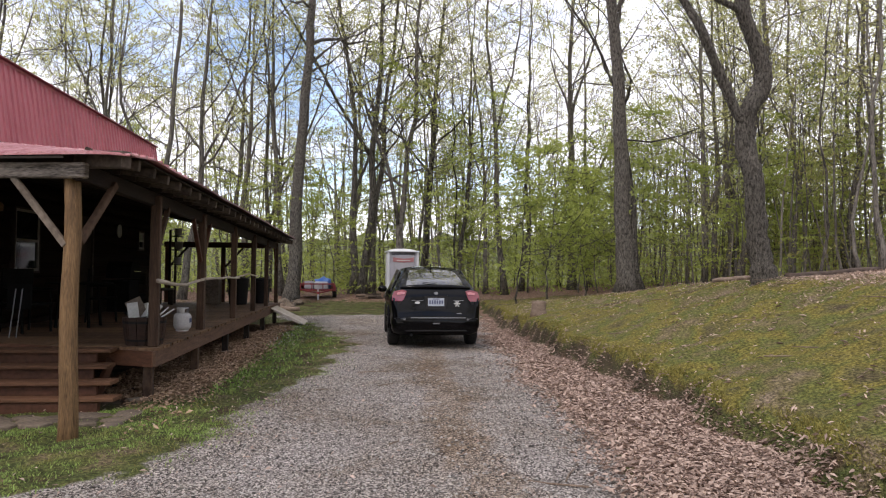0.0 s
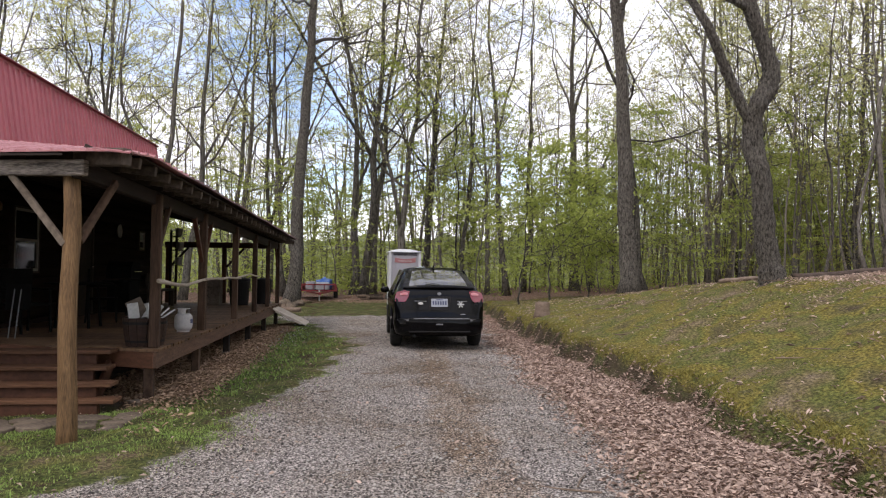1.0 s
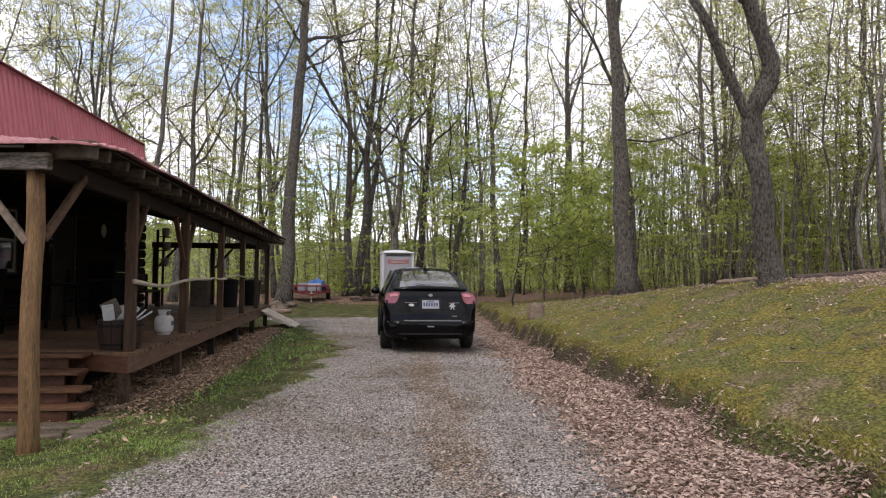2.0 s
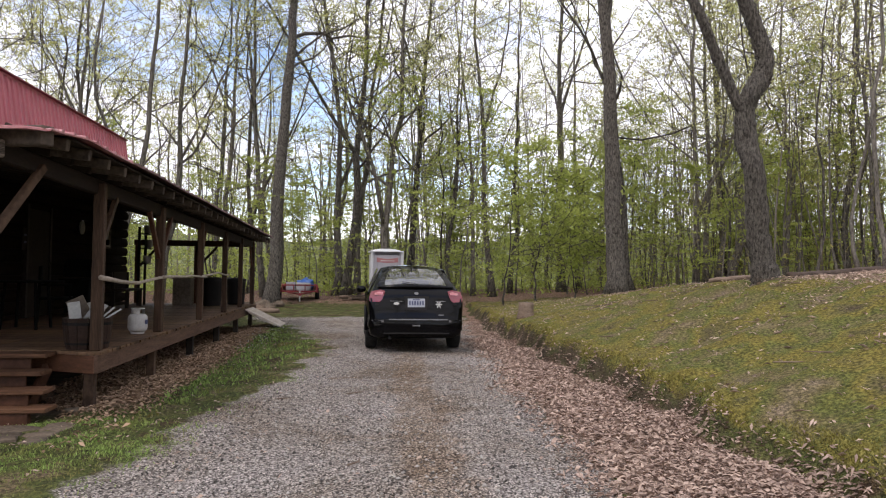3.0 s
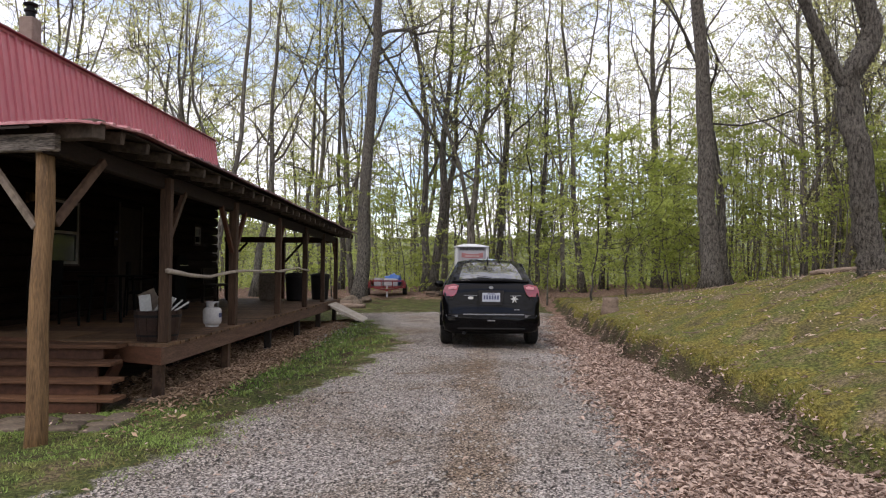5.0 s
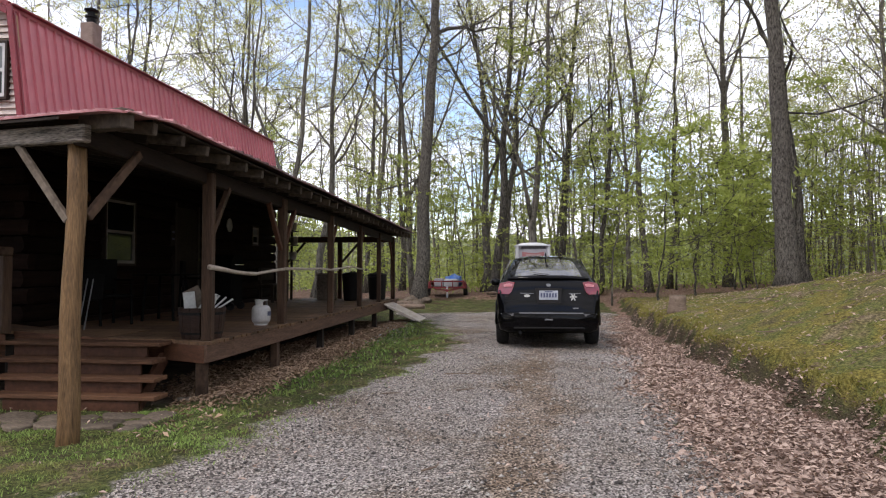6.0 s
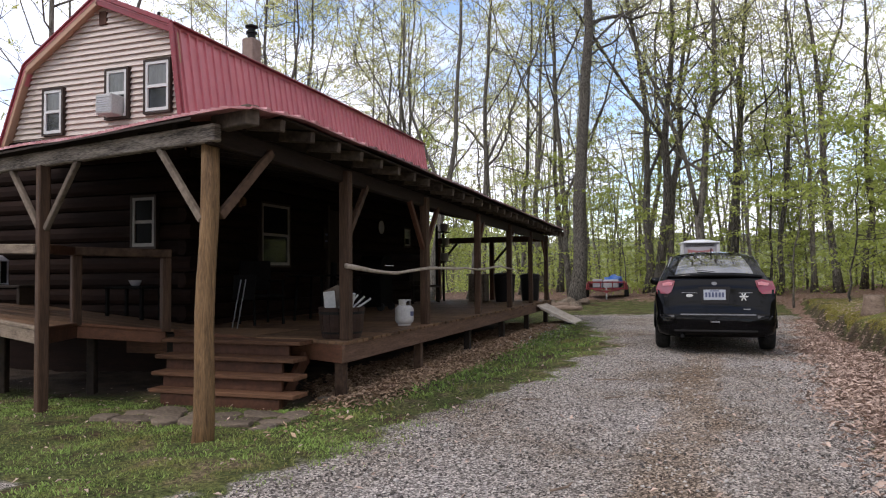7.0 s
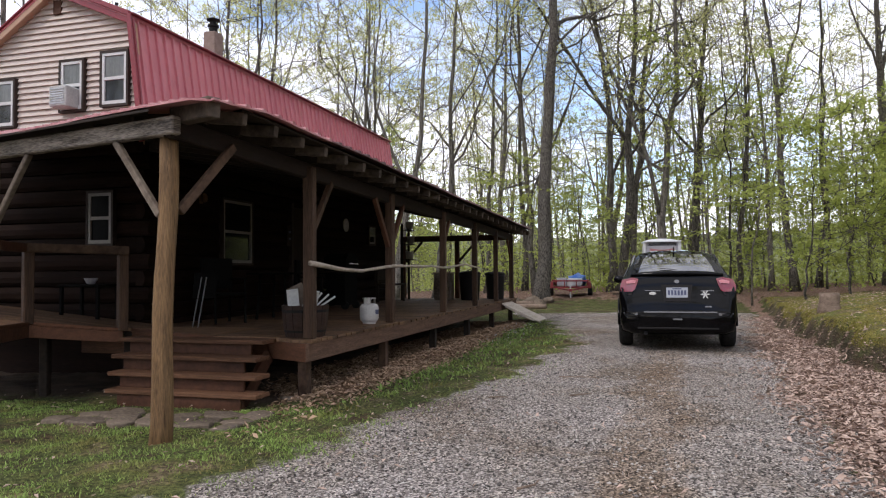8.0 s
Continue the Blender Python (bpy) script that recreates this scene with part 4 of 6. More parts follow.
for k in range(4):
    f0, f1 = k / 4, (k + 1) / 4
    y0, y1 = 12.75 + f0 * 1.25, 12.75 + f1 * 1.25 - 0.015
    part("board", slab([(0.14, y0, DECK - 0.05), (0.14, y1, DECK - 0.05), (0.95, y1 + 0.55, 0.09), (0.95, y0 + 0.55, 0.09)], 0.03), RAMP_WOOD, ramp)
part("cleat", bar((0.2, 12.85, DECK - 0.12), (0.85, 13.2, 0.12), 0.05, 0.06, 0.004), RAMP_WOOD, ramp)
# ---------- car ----------
car = thing("car", "black crossover hatchback parked on the gravel drive", "car", (4.0, 7.35, ground_z(4.0, 9.3) + 0.005), 0)
car.scale = (0.96, 0.97, 1.02)
TOP = [(0, 0.60), (0.03, 0.66), (0.06, 0.78), (0.10, 0.98), (0.13, 1.08), (0.17, 1.135), (0.3, 1.19), (0.6, 1.32), (1.0, 1.435), (1.5, 1.535), (2.0, 1.58), (2.5, 1.58), (3.0, 1.53), (3.4, 1.39), (3.8, 1.16), (4.0, 1.07), (4.5, 0.98), (4.85, 0.85), (4.98, 0.62)]
WID = [(0, 0.80), (0.03, 0.845), (0.06, 0.87), (0.10, 0.892), (0.17, 0.908), (0.4, 0.93), (0.9, 0.945), (3.9, 0.945), (4.5, 0.91), (4.85, 0.78), (4.98, 0.6)]
LOW = [(0, 0.36), (0.05, 0.29), (0.15, 0.26), (0.5, 0.22), (4.5, 0.22), (4.98, 0.34)]


def half_roof(d):
    """Half width of the body's upper surface at d metres from the tail."""
    w0, t0 = lerp(d, WID), lerp(d, TOP)
    return w0 * (0.975 - 0.36 * max(0.0, t0 - 1.0) / 0.65)


def top_z(x, d):
    return lerp(d, TOP) - 0.055 * min(1.0, abs(x) / half_roof(d)) ** 3


def car_body():
    bm = bmesh.new()
    rings = []
    for d in sorted({a for a, b in TOP} | {0.22, 0.45, 0.8, 1.25, 1.75, 2.25, 2.75, 3.2, 3.6}):
        w0, t0, l0, xe = lerp(d, WID), lerp(d, TOP), lerp(d, LOW), half_roof(d)
        ze = t0 - 0.055
        pts = [(0, l0), (w0 * 0.8, l0), (w0 * 0.95, l0 + 0.05)]
        for zz, f in ((0.50, 0.995), (0.68, 0.985), (0.80, 1.0), (0.92, 0.995), (1.0, 0.975)):
            z2 = min(zz, l0 + (ze - l0) * (zz - 0.2) / 0.85) if ze < 1.02 else zz
            pts.append((w0 * f, min(z2, ze - 0.01)))
        pts.append((xe + (w0 * 0.97 - xe) * 0.4, min(1.0, ze - 0.008) + max(0, ze - 1.0) * 0.6))
        pts += [(xe * f, t0 - 0.055 * f ** 3) for f in (1.0, 0.92, 0.8, 0.6, 0.3, 0)]
        ring = [bm.verts.new((x, d, z)) for x, z in pts] + [bm.verts.new((-x, d, z)) for x, z in pts[-2:0:-1]]
        rings.append(ring)
    for a, b in zip(rings, rings[1:]):
        for k in range(len(a)):
            bm.faces.new((a[k], a[(k + 1) % len(a)], b[(k + 1) % len(a)], b[k]))
    bm.faces.new(rings[0][::-1])
    bm.faces.new(rings[-1])
    return bm


body = part("body", car_body(), PAINT_BLACK, car, "glossy black painted body", True)


def tail_y(x, z):
    return lerp(z, [(0.2, 0.05), (0.36, 0.0), (0.60, 0.0), (0.66, 0.03), (0.78, 0.06), (0.98, 0.10), (1.08, 0.13), (1.135, 0.17)]) + 0.28 * max(0.0, abs(x) - 0.70)


def tail_plate(name, outline, mat, parent, out_by=0.012, deep=0.03, label=""):
    """A flat piece with the given x, z outline that follows the tailgate."""
    outline = [(x, z + lerp(z, [(0.5, 0.0), (0.6, 0.04), (0.75, 0.065), (1.0, 0.06), (1.085, 0.045)])) for x, z in outline]
    bm = bmesh.new()
    f = [bm.verts.new((x, tail_y(x, z) - out_by, z)) for x, z in outline]
    g = [bm.verts.new((x, tail_y(x, z) + deep, z)) for x, z in outline]
    bm.faces.new(f)
    bm.faces.new(g[::-1])
    n = len(f)
    for k in range(n):
        bm.faces.new((f[k], g[k], g[(k + 1) % n], f[(k + 1) % n]))
    return part(name, bm, mat, parent, label)


def car_patch(name, d0, d1, half0, half1, parent, mat, lift=0.006, n=9):
    bm = bmesh.new()
    grid = []
    for i in range(n):
        d = d0 + (d1 - d0) * i / (n - 1)
        h = half0 + (half1 - half0) * i / (n - 1)
        grid.append([bm.verts.new((h * q / 5, d, top_z(h * q / 5, d) + lift)) for q in range(-5, 6)])
    for a, b in zip(grid, grid[1:]):
        for k in range(10):
            bm.faces.new((a[k], a[k + 1], b[k + 1], b[k]))
    return part(name, bm, mat, parent, "", True)


car_patch("rear_window", 0.36, 1.34, 0.60, 0.48, car, GLASS_CAR)
car_patch("sunroof", 1.75, 2.45, 0.42, 0.42, car, GLASS_CAR)
part("spoiler", tube([(x, 0.19 + 0.10 * (abs(x) / 0.7) ** 2, 1.185 - 0.03 * (abs(x) / 0.7) ** 2) for x in np.linspace(-0.72, 0.72, 11)], [0.022] + [0.034] * 9 + [0.022], 8), PAINT_BLACK, car, "thin black tailgate lip", True)
for s in (-1, 1):
    lamp = tail_plate("tail_lamp", [(s * x, z) for x, z in ((0.60, 1.05), (0.70, 1.075), (0.86, 1.035), (0.895, 0.93), (0.885, 0.845), (0.70, 0.84), (0.655, 0.88), (0.62, 0.97))], LENS_RED, car, 0.028, 0.05, "red tail lamp")
    tail_plate("clear_lens", [(s * x, z) for x, z in ((0.635, 1.02), (0.70, 1.035), (0.80, 1.005), (0.79, 0.965), (0.65, 0.975))], LENS_CLEAR, lamp, 0.036, 0.02, "pale reversing lens")
    tail_plate("lower_lens", [(s * x, z) for x, z in ((0.69, 0.832), (0.87, 0.838), (0.85, 0.79), (0.72, 0.785))], PLASTIC_DARK, lamp, 0.014, 0.03, "smoky dark lower lens")
    tail_plate("reflector", [(s * x, z) for x, z in ((0.62, 0.565), (0.84, 0.56), (0.84, 0.535), (0.62, 0.535))], PEWTER, car, 0.008, 0.02)
    mirror = part("mirror", lathe([(0.02, -0.06), (0.09, -0.04), (0.11, 0.02), (0.07, 0.08)], 12, (s * 1.03, 3.05, 1.05)), PAINT_BLACK, car, "", True)
    part("side_window", slab([(s * 0.905, 1.15, 1.06), (s * 0.905, 3.25, 1.04), (s * 0.70, 2.75, 1.52), (s * 0.70, 1.55, 1.50)], 0.01, (s * -0.9, 0, -0.3)), GLASS_CAR, car)
    part("rear_arch", tube([(s * 0.945, 1.0 + 0.41 * math.cos(a), 0.36 + 0.41 * math.sin(a)) for a in np.linspace(0.0, math.pi, 11)], [0.022] * 11, 6), PAINT_BLACK, car, "", True)
tail_plate("number_plate", [(-0.165, 0.905), (0.165, 0.905), (0.165, 0.75), (-0.165, 0.75)], PLATE, car, 0.010, 0.02, "pale number plate with dark bars")
plate = car.children[-1]
for k in range(6):
    x = -0.125 + k * 0.05
    tail_plate("bar", [(x - 0.016, 0.862), (x + 0.016, 0.862), (x + 0.016, 0.79), (x - 0.016, 0.79)], INK, plate, 0.015, 0.002)
tail_plate("bar", [(-0.07, 0.895), (0.07, 0.895), (0.07, 0.878), (-0.07, 0.878)], INK, plate, 0.015, 0.002)
tail_plate("plate_recess", [(-0.24, 0.95), (0.24, 0.95), (0.20, 0.70), (-0.20, 0.70)], PLASTIC_DARK, car, 0.005, 0.02)
tail_plate("emblem", [(0.042 * math.cos(a), 1.0 + 0.03 * math.sin(a)) for a in np.linspace(0, 2 * math.pi, 19)[:-1]], PEWTER, car, 0.014, 0.01, "rounded chrome badge")
tail_plate("chrome_strip", [(-0.52, 0.576), (0.60, 0.576), (0.60, 0.562), (-0.52, 0.562)], PEWTER, car, 0.012, 0.02, "chrome strip along the bumper")
tail_plate("badge_bar", [(-0.50, 0.865), (-0.26, 0.86), (-0.26, 0.85), (-0.50, 0.853)], PEWTER, car, 0.012, 0.01)
tail_plate("badge_bar", [(0.36, 0.86), (0.56, 0.865), (0.56, 0.853), (0.36, 0.848)], PEWTER, car, 0.012, 0.01)
tail_plate("badge_bar", [(0.42, 0.64), (0.52, 0.64), (0.52, 0.625), (0.42, 0.625)], PEWTER, car, 0.012, 0.01)
tail_plate("oval_sticker", [(-0.38 + 0.055 * math.cos(a), 0.815 + 0.025 * math.sin(a)) for a in np.linspace(0, 6.0, 12)], PAPER, car, 0.012, 0.01, "small white oval sticker")
fl = []
for a in np.linspace(0, 2 * math.pi, 25)[:-1]:
    r = 0.045 + 0.03 * math.cos(6 * a)
    fl.append((0.43 + r * math.cos(a), 0.80 + r * math.sin(a)))
tail_plate("flower_sticker", fl, PAPER, car, 0.012, 0.01, "white flower-shaped sticker")
part("bumper_insert", block(-0.62, 0.62, -0.012, 0.05, 0.335, 0.365, 0.008), PLASTIC_DARK, car, "dark grey lower bumper strip")
part("tow_mark", block(-0.07, 0.07, -0.012, 0.02, 0.475, 0.50, 0.004), PEWTER, car)
# dark strip laid on as the shadow line across the bumper
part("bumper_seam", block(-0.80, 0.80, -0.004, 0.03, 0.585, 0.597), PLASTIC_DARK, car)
part("exhaust", tube([(-0.5, 0.02, 0.27), (-0.5, 0.35, 0.27)], [0.03, 0.03], 12), BLACK_METAL, car)
part("rear_wiper", bar((0.02, 0.36, 1.235), (-0.26, 0.42, 1.265), 0.014, 0.01, 0.002), BLACK_METAL, car)
part("roof_antenna", bar((0, 1.55, 1.54), (0, 1.4, 1.62), 0.02, 0.03, 0.004), BLACK_METAL, car)


def wheel(x, d):
    wh = new("wheel")
    wh.parent = car
    wh.matrix_basis = pose(x, d, 0.355, 0, 90 if x > 0 else -90, 0)
    part("tyre", lathe([(0.23, -0.11), (0.31, -0.115), (0.345, -0.10), (0.357, -0.06), (0.357, 0.06), (0.345, 0.10), (0.31, 0.115), (0.23, 0.11)], 32), TYRE, wh, "", True)
    bm = lathe([(0.05, 0.085), (0.06, 0.10), (0.2, 0.075), (0.232, 0.105), (0.232, -0.09), (0.05, -0.09)], 24)
    part("rim", bm, GALV, wh)
    bm = bmesh.new()
    for k in range(5):
        a = 2 * math.pi * k / 5
        bar((0.04 * math.cos(a), 0.04 * math.sin(a), 0.1), (0.22 * math.cos(a), 0.22 * math.sin(a), 0.1), 0.05, 0.02, 0.004, bm=bm)
    part("spokes", bm, GALV, wh)


for x in (-0.835, 0.835):
    wheel(x, 1.0)
    wheel(x, 3.85)

# ---------- portable toilet ----------
wc = thing("portable_toilet", "grey plastic portable toilet with white roof and red sign", "portable toilet", (4.02, 21.0, ground_z(4.02, 21.6) - 0.02), 4)
wc.scale = (1.0, 1.0, 1.02)
part("base", block(-0.6, 0.6, 0, 1.2, 0, 0.12, 0.02), PLASTIC_DARK, wc)
part("cabin", block(-0.56, 0.56, 0.04, 1.16, 0.12, 2.2, 0.03), WALL_GREY, wc)
for x in (-0.57, 0.57):
    part("corner_column", block(x - 0.05, x + 0.05, 0.0, 0.1, 0.1, 2.22, 0.02), WALL_LIGHT, wc, "light grey corner column")
part("side_panel", block(-0.585, -0.565, 0.12, 1.1, 0.2, 2.1, 0.006), WALL_LIGHT, wc)
door = part("door", block(-0.36, 0.44, 0.015, 0.04, 0.2, 2.05, 0.01), WALL_GREY, wc)
part("door_handle", block(0.34, 0.40, -0.01, 0.015, 1.0, 1.14, 0.006), PLASTIC_DARK, door)
for k in range(5):
    part("vent_slat", block(-0.45, 0.45, 0.02, 0.045, 2.06 + 0.025 * k, 2.07 + 0.025 * k), PLASTIC_DARK, wc)
sg = part("sign", slab([(-0.4 + 0.8 * q / 8, 0.005, 1.97 - 0.05 * math.sin(math.pi * q / 8)) for q in range(9)] + [(0.4 - 0.8 * q / 8, 0.005, 1.8 - 0.03 * math.sin(math.pi * q / 8)) for q in range(9)], 0.008, (0, 1, 0)), SIGN_RED, wc, "red sign with an unreadable pale bar")
part("bar", block(-0.26, 0.26, -0.002, 0.004, 1.835, 1.86), PAPER, sg)
bm = bmesh.new()
grid = []
for i in range(9):
    row = []
    for j in range(9):
        u, v = i / 4 - 1, j / 4 - 1
        row.append(bm.verts.new((u * 0.62, 0.6 + v * 0.64, 2.2 + 0.11 * (1 - abs(u) ** 3) * (1 - abs(v) ** 3))))
    grid.append(row)
for i in range(8):
    for j in range(8):
        bm.faces.new((grid[i][j], grid[i + 1][j], grid[i + 1][j + 1], grid[i][j + 1]))
part("roof", bm, ROOF_WHITE, wc, "white domed roof", True)
part("roof_rim", block(-0.62, 0.62, -0.04, 1.24, 2.17, 2.215, 0.01), ROOF_WHITE, wc)

# ---------- loaded trailer ----------
tr = thing("utility_trailer", "small faded red trailer loaded with bins and a blue tarp", "trailer", (0.45, 25.3, ground_z(0.45, 25.9)), 6)
part("bed", block(-0.72, 0.72, 0, 2.4, 0.36, 0.42, 0.01), WOOD_DARK, tr)
for x in (-0.72, 0.72):
    part("side_rail", block(x - 0.025, x + 0.025, 0, 2.4, 0.42, 0.70, 0.008), TRAILER_RED, tr)
    part("wheel", lathe([(0.1, -0.08), (0.24, -0.085), (0.27, -0.05), (0.27, 0.05), (0.24, 0.085), (0.1, 0.08)], 20), TYRE, tr).matrix_basis = pose(x * 1.13, 1.2, 0.27, 0, 90, 0)
    part("fender", tube([(x * 1.13, 1.2 + 0.33 * math.cos(a), 0.27 + 0.33 * math.sin(a)) for a in np.linspace(0.2, math.pi - 0.2, 9)], [0.05] * 9, 6), TRAILER_RED, tr)
for z in (0.40, 0.66):
    part("front_rail", block(-0.74, 0.74, -0.03, 0.02, z - 0.03, z + 0.03, 0.006), TRAILER_RED, tr)
for x in (-0.72, -0.24, 0.24, 0.72):
    part("upright", block(x - 0.02, x + 0.02, -0.035, 0.005, 0.36, 0.70, 0.004), TRAILER_RED, tr)
for s in (-1, 1):
    part("tongue", bar((s * 0.5, 0, 0.36), (0, -1.1, 0.30), 0.05, 0.06, 0.006), TRAILER_RED, tr)
part("coupler", block(-0.05, 0.05, -1.25, -1.05, 0.25, 0.36, 0.01), TRAILER_RED, tr)
part("jack", block(-0.03, 0.03, -0.98, -0.92, 0.0, 0.5, 0.006), GALV, tr)


def lumpy(cx, cy, cz, rx, ry, rz, seed, rough=0.18):
    bm = bmesh.new()
    bmesh.ops.create_icosphere(bm, subdivisions=3, radius=1)
    for v in bm.verts:
        k = 1 + rough * noise.noise(v.co * 1.8 + Vector((seed, 0, seed)))
        v.co = Vector((cx + v.co.x * rx * k, cy + v.co.y * ry * k, cz + max(-0.75, v.co.z) * rz * k))
    return bm


def rest(name, label, cat, bm, mat, at, smooth=True, group="", turn=0):
    t_ = thing(name, label, cat, at, turn, group)
    part("body", bm, mat, t_, "", smooth)
    return t_


tz = ground_z(0.45, 25.9)
rest("tarp_bundle", "crumpled blue tarp over the trailer load", "tarp", lumpy(0, 0, 0.24, 0.36, 0.6, 0.28, 3, 0.45), TARP_BLUE, (0.62, 26.4, tz + 0.42))
rest("storage_bin", "white plastic storage bin on the trailer", "bin", block(-0.3, 0.3, -0.2, 0.2, 0, 0.34, 0.04), WALL_LIGHT, (0.6, 25.65, tz + 0.425), False)
rest("storage_bin", "grey bin standing on the trailer", "bin", block(-0.2, 0.2, -0.2, 0.2, 0, 0.36, 0.03), WALL_GREY, (0.05, 25.8, tz + 0.425), False)
rest("red_cushion_bundle", "faded red bundle lying on the trailer", "bundle", lumpy(0, 0, 0.15, 0.3, 0.45, 0.2, 6, 0.3), TRAILER_RED, (-0.05, 26.6, tz + 0.42))

# ---------- on the porch ----------
tub = thing("half_barrel", "dark brown wooden half barrel filled with papers and tools", "barrel", (-0.17, 3.14, DECK), 8)
tub.scale = (1.13, 1.13, 0.92)
for k in range(14):
    bm = bmesh.new()
    a0, a1 = 2 * math.pi * (k + 0.04) / 14, 2 * math.pi * (k + 0.96) / 14
    ring = [[bm.verts.new((r * math.cos(a), r * math.sin(a), z)) for a in (a0, (a0 + a1) / 2, a1)] for r, z in ((0.195, 0.0), (0.222, 0.16), (0.236, 0.385), (0.212, 0.385), (0.17, 0.0))]
    for p_, q_ in zip(ring, ring[1:] + ring[:1]):
        for j in (0, 1):
            bm.faces.new((p_[j], p_[j + 1], q_[j + 1], q_[j]))
    for j in (0, 2):
        bm.faces.new([r_[j] for r_ in (ring if j else ring[::-1])])
    part("stave", bm, PLASTIC_BROWN, tub)
for z in (0.06, 0.30):
    r = 0.197 + (z / 0.385) * 0.041
    part("hoop", lathe([(r, z), (r + 0.004, z), (r + 0.007, z + 0.035), (r + 0.003, z + 0.035)], 28), BLACK_METAL, tub, "dark iron hoop")
part("soil", lathe([(0.21, 0.33), (0.12, 0.345), (0.01, 0.35)], 20), EARTH, tub)
for k, (x, y, lean, rz) in enumerate(((-0.17, -0.05, -16, 20), (-0.08, 0.1, -28, -15), (0.12, -0.12, 22, 30))):
    pp = rest("paper_packet", "white printed packet standing in the barrel", "packet", block(-0.065, 0.065, -0.012, 0.012, 0, 0.2, 0.003), PAPER, (-0.15 + x, 3.12 + y, DECK + 0.36), False, "packets in the barrel")
    pp.matrix_basis = pose(-0.15 + x * 0.8, 3.12 + y * 0.7, DECK + 0.34, lean, lean / 2, rz)
for k in range(3):
    st = rest("white_stake", "white plastic stake stuck in the barrel", "stake", block(-0.010, 0.010, -0.004, 0.004, 0, 0.2, 0.002), PAPER, (0, 0, 0), False, "stakes in the barrel")
    st.matrix_basis = pose(-0.06 + 0.04 * k, 3.06 + 0.04 * k, DECK + 0.34, -8, 38 + 9 * k, 10)
bd = rest("leaning_board", "pale grey card standing in the barrel", "board", block(-0.1, 0.1, -0.012, 0.012, 0, 0.26, 0.004), WOOD_GREY, (0, 0, 0), False)
bd.matrix_basis = pose(-0.24, 3.2, DECK + 0.34, -14, -26, 15)

tank = thing("propane_tank", "white steel propane cylinder with collar, standing on the deck", "gas cylinder", (-0.2, 5.12, DECK))
part("foot_ring", lathe([(0.105, 0), (0.11, 0), (0.11, 0.035), (0.105, 0.035)], 24), TANK_WHITE, tank)
part("vessel", lathe([(0.02, 0.025), (0.11, 0.03), (0.145, 0.065), (0.155, 0.11), (0.155, 0.27), (0.145, 0.315), (0.11, 0.35), (0.04, 0.36)], 28), TANK_WHITE, tank, "", True)
for a0, a1 in ((0.2, 1.1), (2.2, 3.1), (4.2, 5.3)):
    prev, bm = None, bmesh.new()
    for a in np.linspace(a0, a1, 9):
        vs_ = [bm.verts.new(((r) * math.cos(a), r * math.sin(a), z)) for r, z in ((0.098, 0.35), (0.098, 0.44), (0.106, 0.44), (0.106, 0.35))]
        if prev:
            for k in range(4):
                bm.faces.new((prev[k], prev[(k + 1) % 4], vs_[(k + 1) % 4], vs_[k]))
        prev = vs_
    part("collar_stay", bm, TANK_WHITE, tank)
part("collar_ring", tube([(0.102 * math.cos(a), 0.102 * math.sin(a), 0.447) for a in np.linspace(0, 2 * math.pi, 25)], [0.01] * 25, 6), TANK_WHITE, tank)
part("valve", lathe([(0.03, 0.35), (0.03, 0.41), (0.05, 0.42), (0.05, 0.435)], 10), GALV, tank)
tank.scale = (0.86, 0.86, 0.80)
part("warning_label", slab([(0.157 * math.cos(a), 0.157 * math.sin(a), 0.25) for a in np.linspace(-0.5, 0.25, 6)] + [(0.157 * math.cos(a), 0.157 * math.sin(a), 0.17) for a in np.linspace(0.25, -0.5, 6)], 0.001, (1, 0, 0)), INK, tank, "dark warning label")


def drum(x, y, hgt, r, label):
    t_ = thing("rubbish_bin", label, "bin", (x, y, DECK), 0, "bins on the porch")
    part("barrel", lathe([(r * 0.82, 0), (r * 0.86, 0.03), (r * 0.97, hgt * 0.9), (r, hgt * 0.92), (r, hgt)], 22), PLASTIC_DARK, t_, "", True)
    part("lid", lathe([(r * 1.04, hgt), (r * 1.05, hgt + 0.03), (r * 0.8, hgt + 0.07), (r * 0.15, hgt + 0.09)], 22), PLASTIC_DARK, t_, "", True)
    part("handle", tube([(-0.07, 0, hgt + 0.085), (0, 0, hgt + 0.125), (0.07, 0, hgt + 0.085)], [0.012] * 3, 6), PLASTIC_DARK, t_)


drum(-0.85, 13.5, 0.66, 0.28, "black plastic bin with a domed lid on the porch")
drum(-0.36, 14.3, 0.64, 0.26, "dark plastic bin by the end post")
chest = thing("deck_box", "dull tan narrow box against the porch end", "box", (-1.6, 13.7, DECK), 0)
part("panel", block(-0.22, 0.22, -0.22, 0.22, 0, 0.68, 0.01), WOOD_GREY, chest)
part("lid", block(-0.24, 0.24, -0.24, 0.24, 0.68, 0.72, 0.008), WOOD_GREY, chest)
bench = thing("bench", "dark low wooden bench on the porch", "bench", (-2.6, 12.4, DECK), 90)
part("seat", block(-0.6, 0.6, -0.2, 0.2, 0.40, 0.45, 0.01), WOOD_DARK, bench)
part("backrest", block(-0.6, 0.6, 0.17, 0.21, 0.55, 0.85, 0.01), WOOD_DARK, bench)
for x in (-0.52, 0.52):
    for y in (-0.15, 0.15):
        part("leg", block(x - 0.03, x + 0.03, y - 0.03, y + 0.03, 0, 0.40), WOOD_DARK, bench)
    part("back_post", block(x - 0.03, x + 0.03, 0.14, 0.2, 0.45, 0.85), WOOD_DARK, bench)


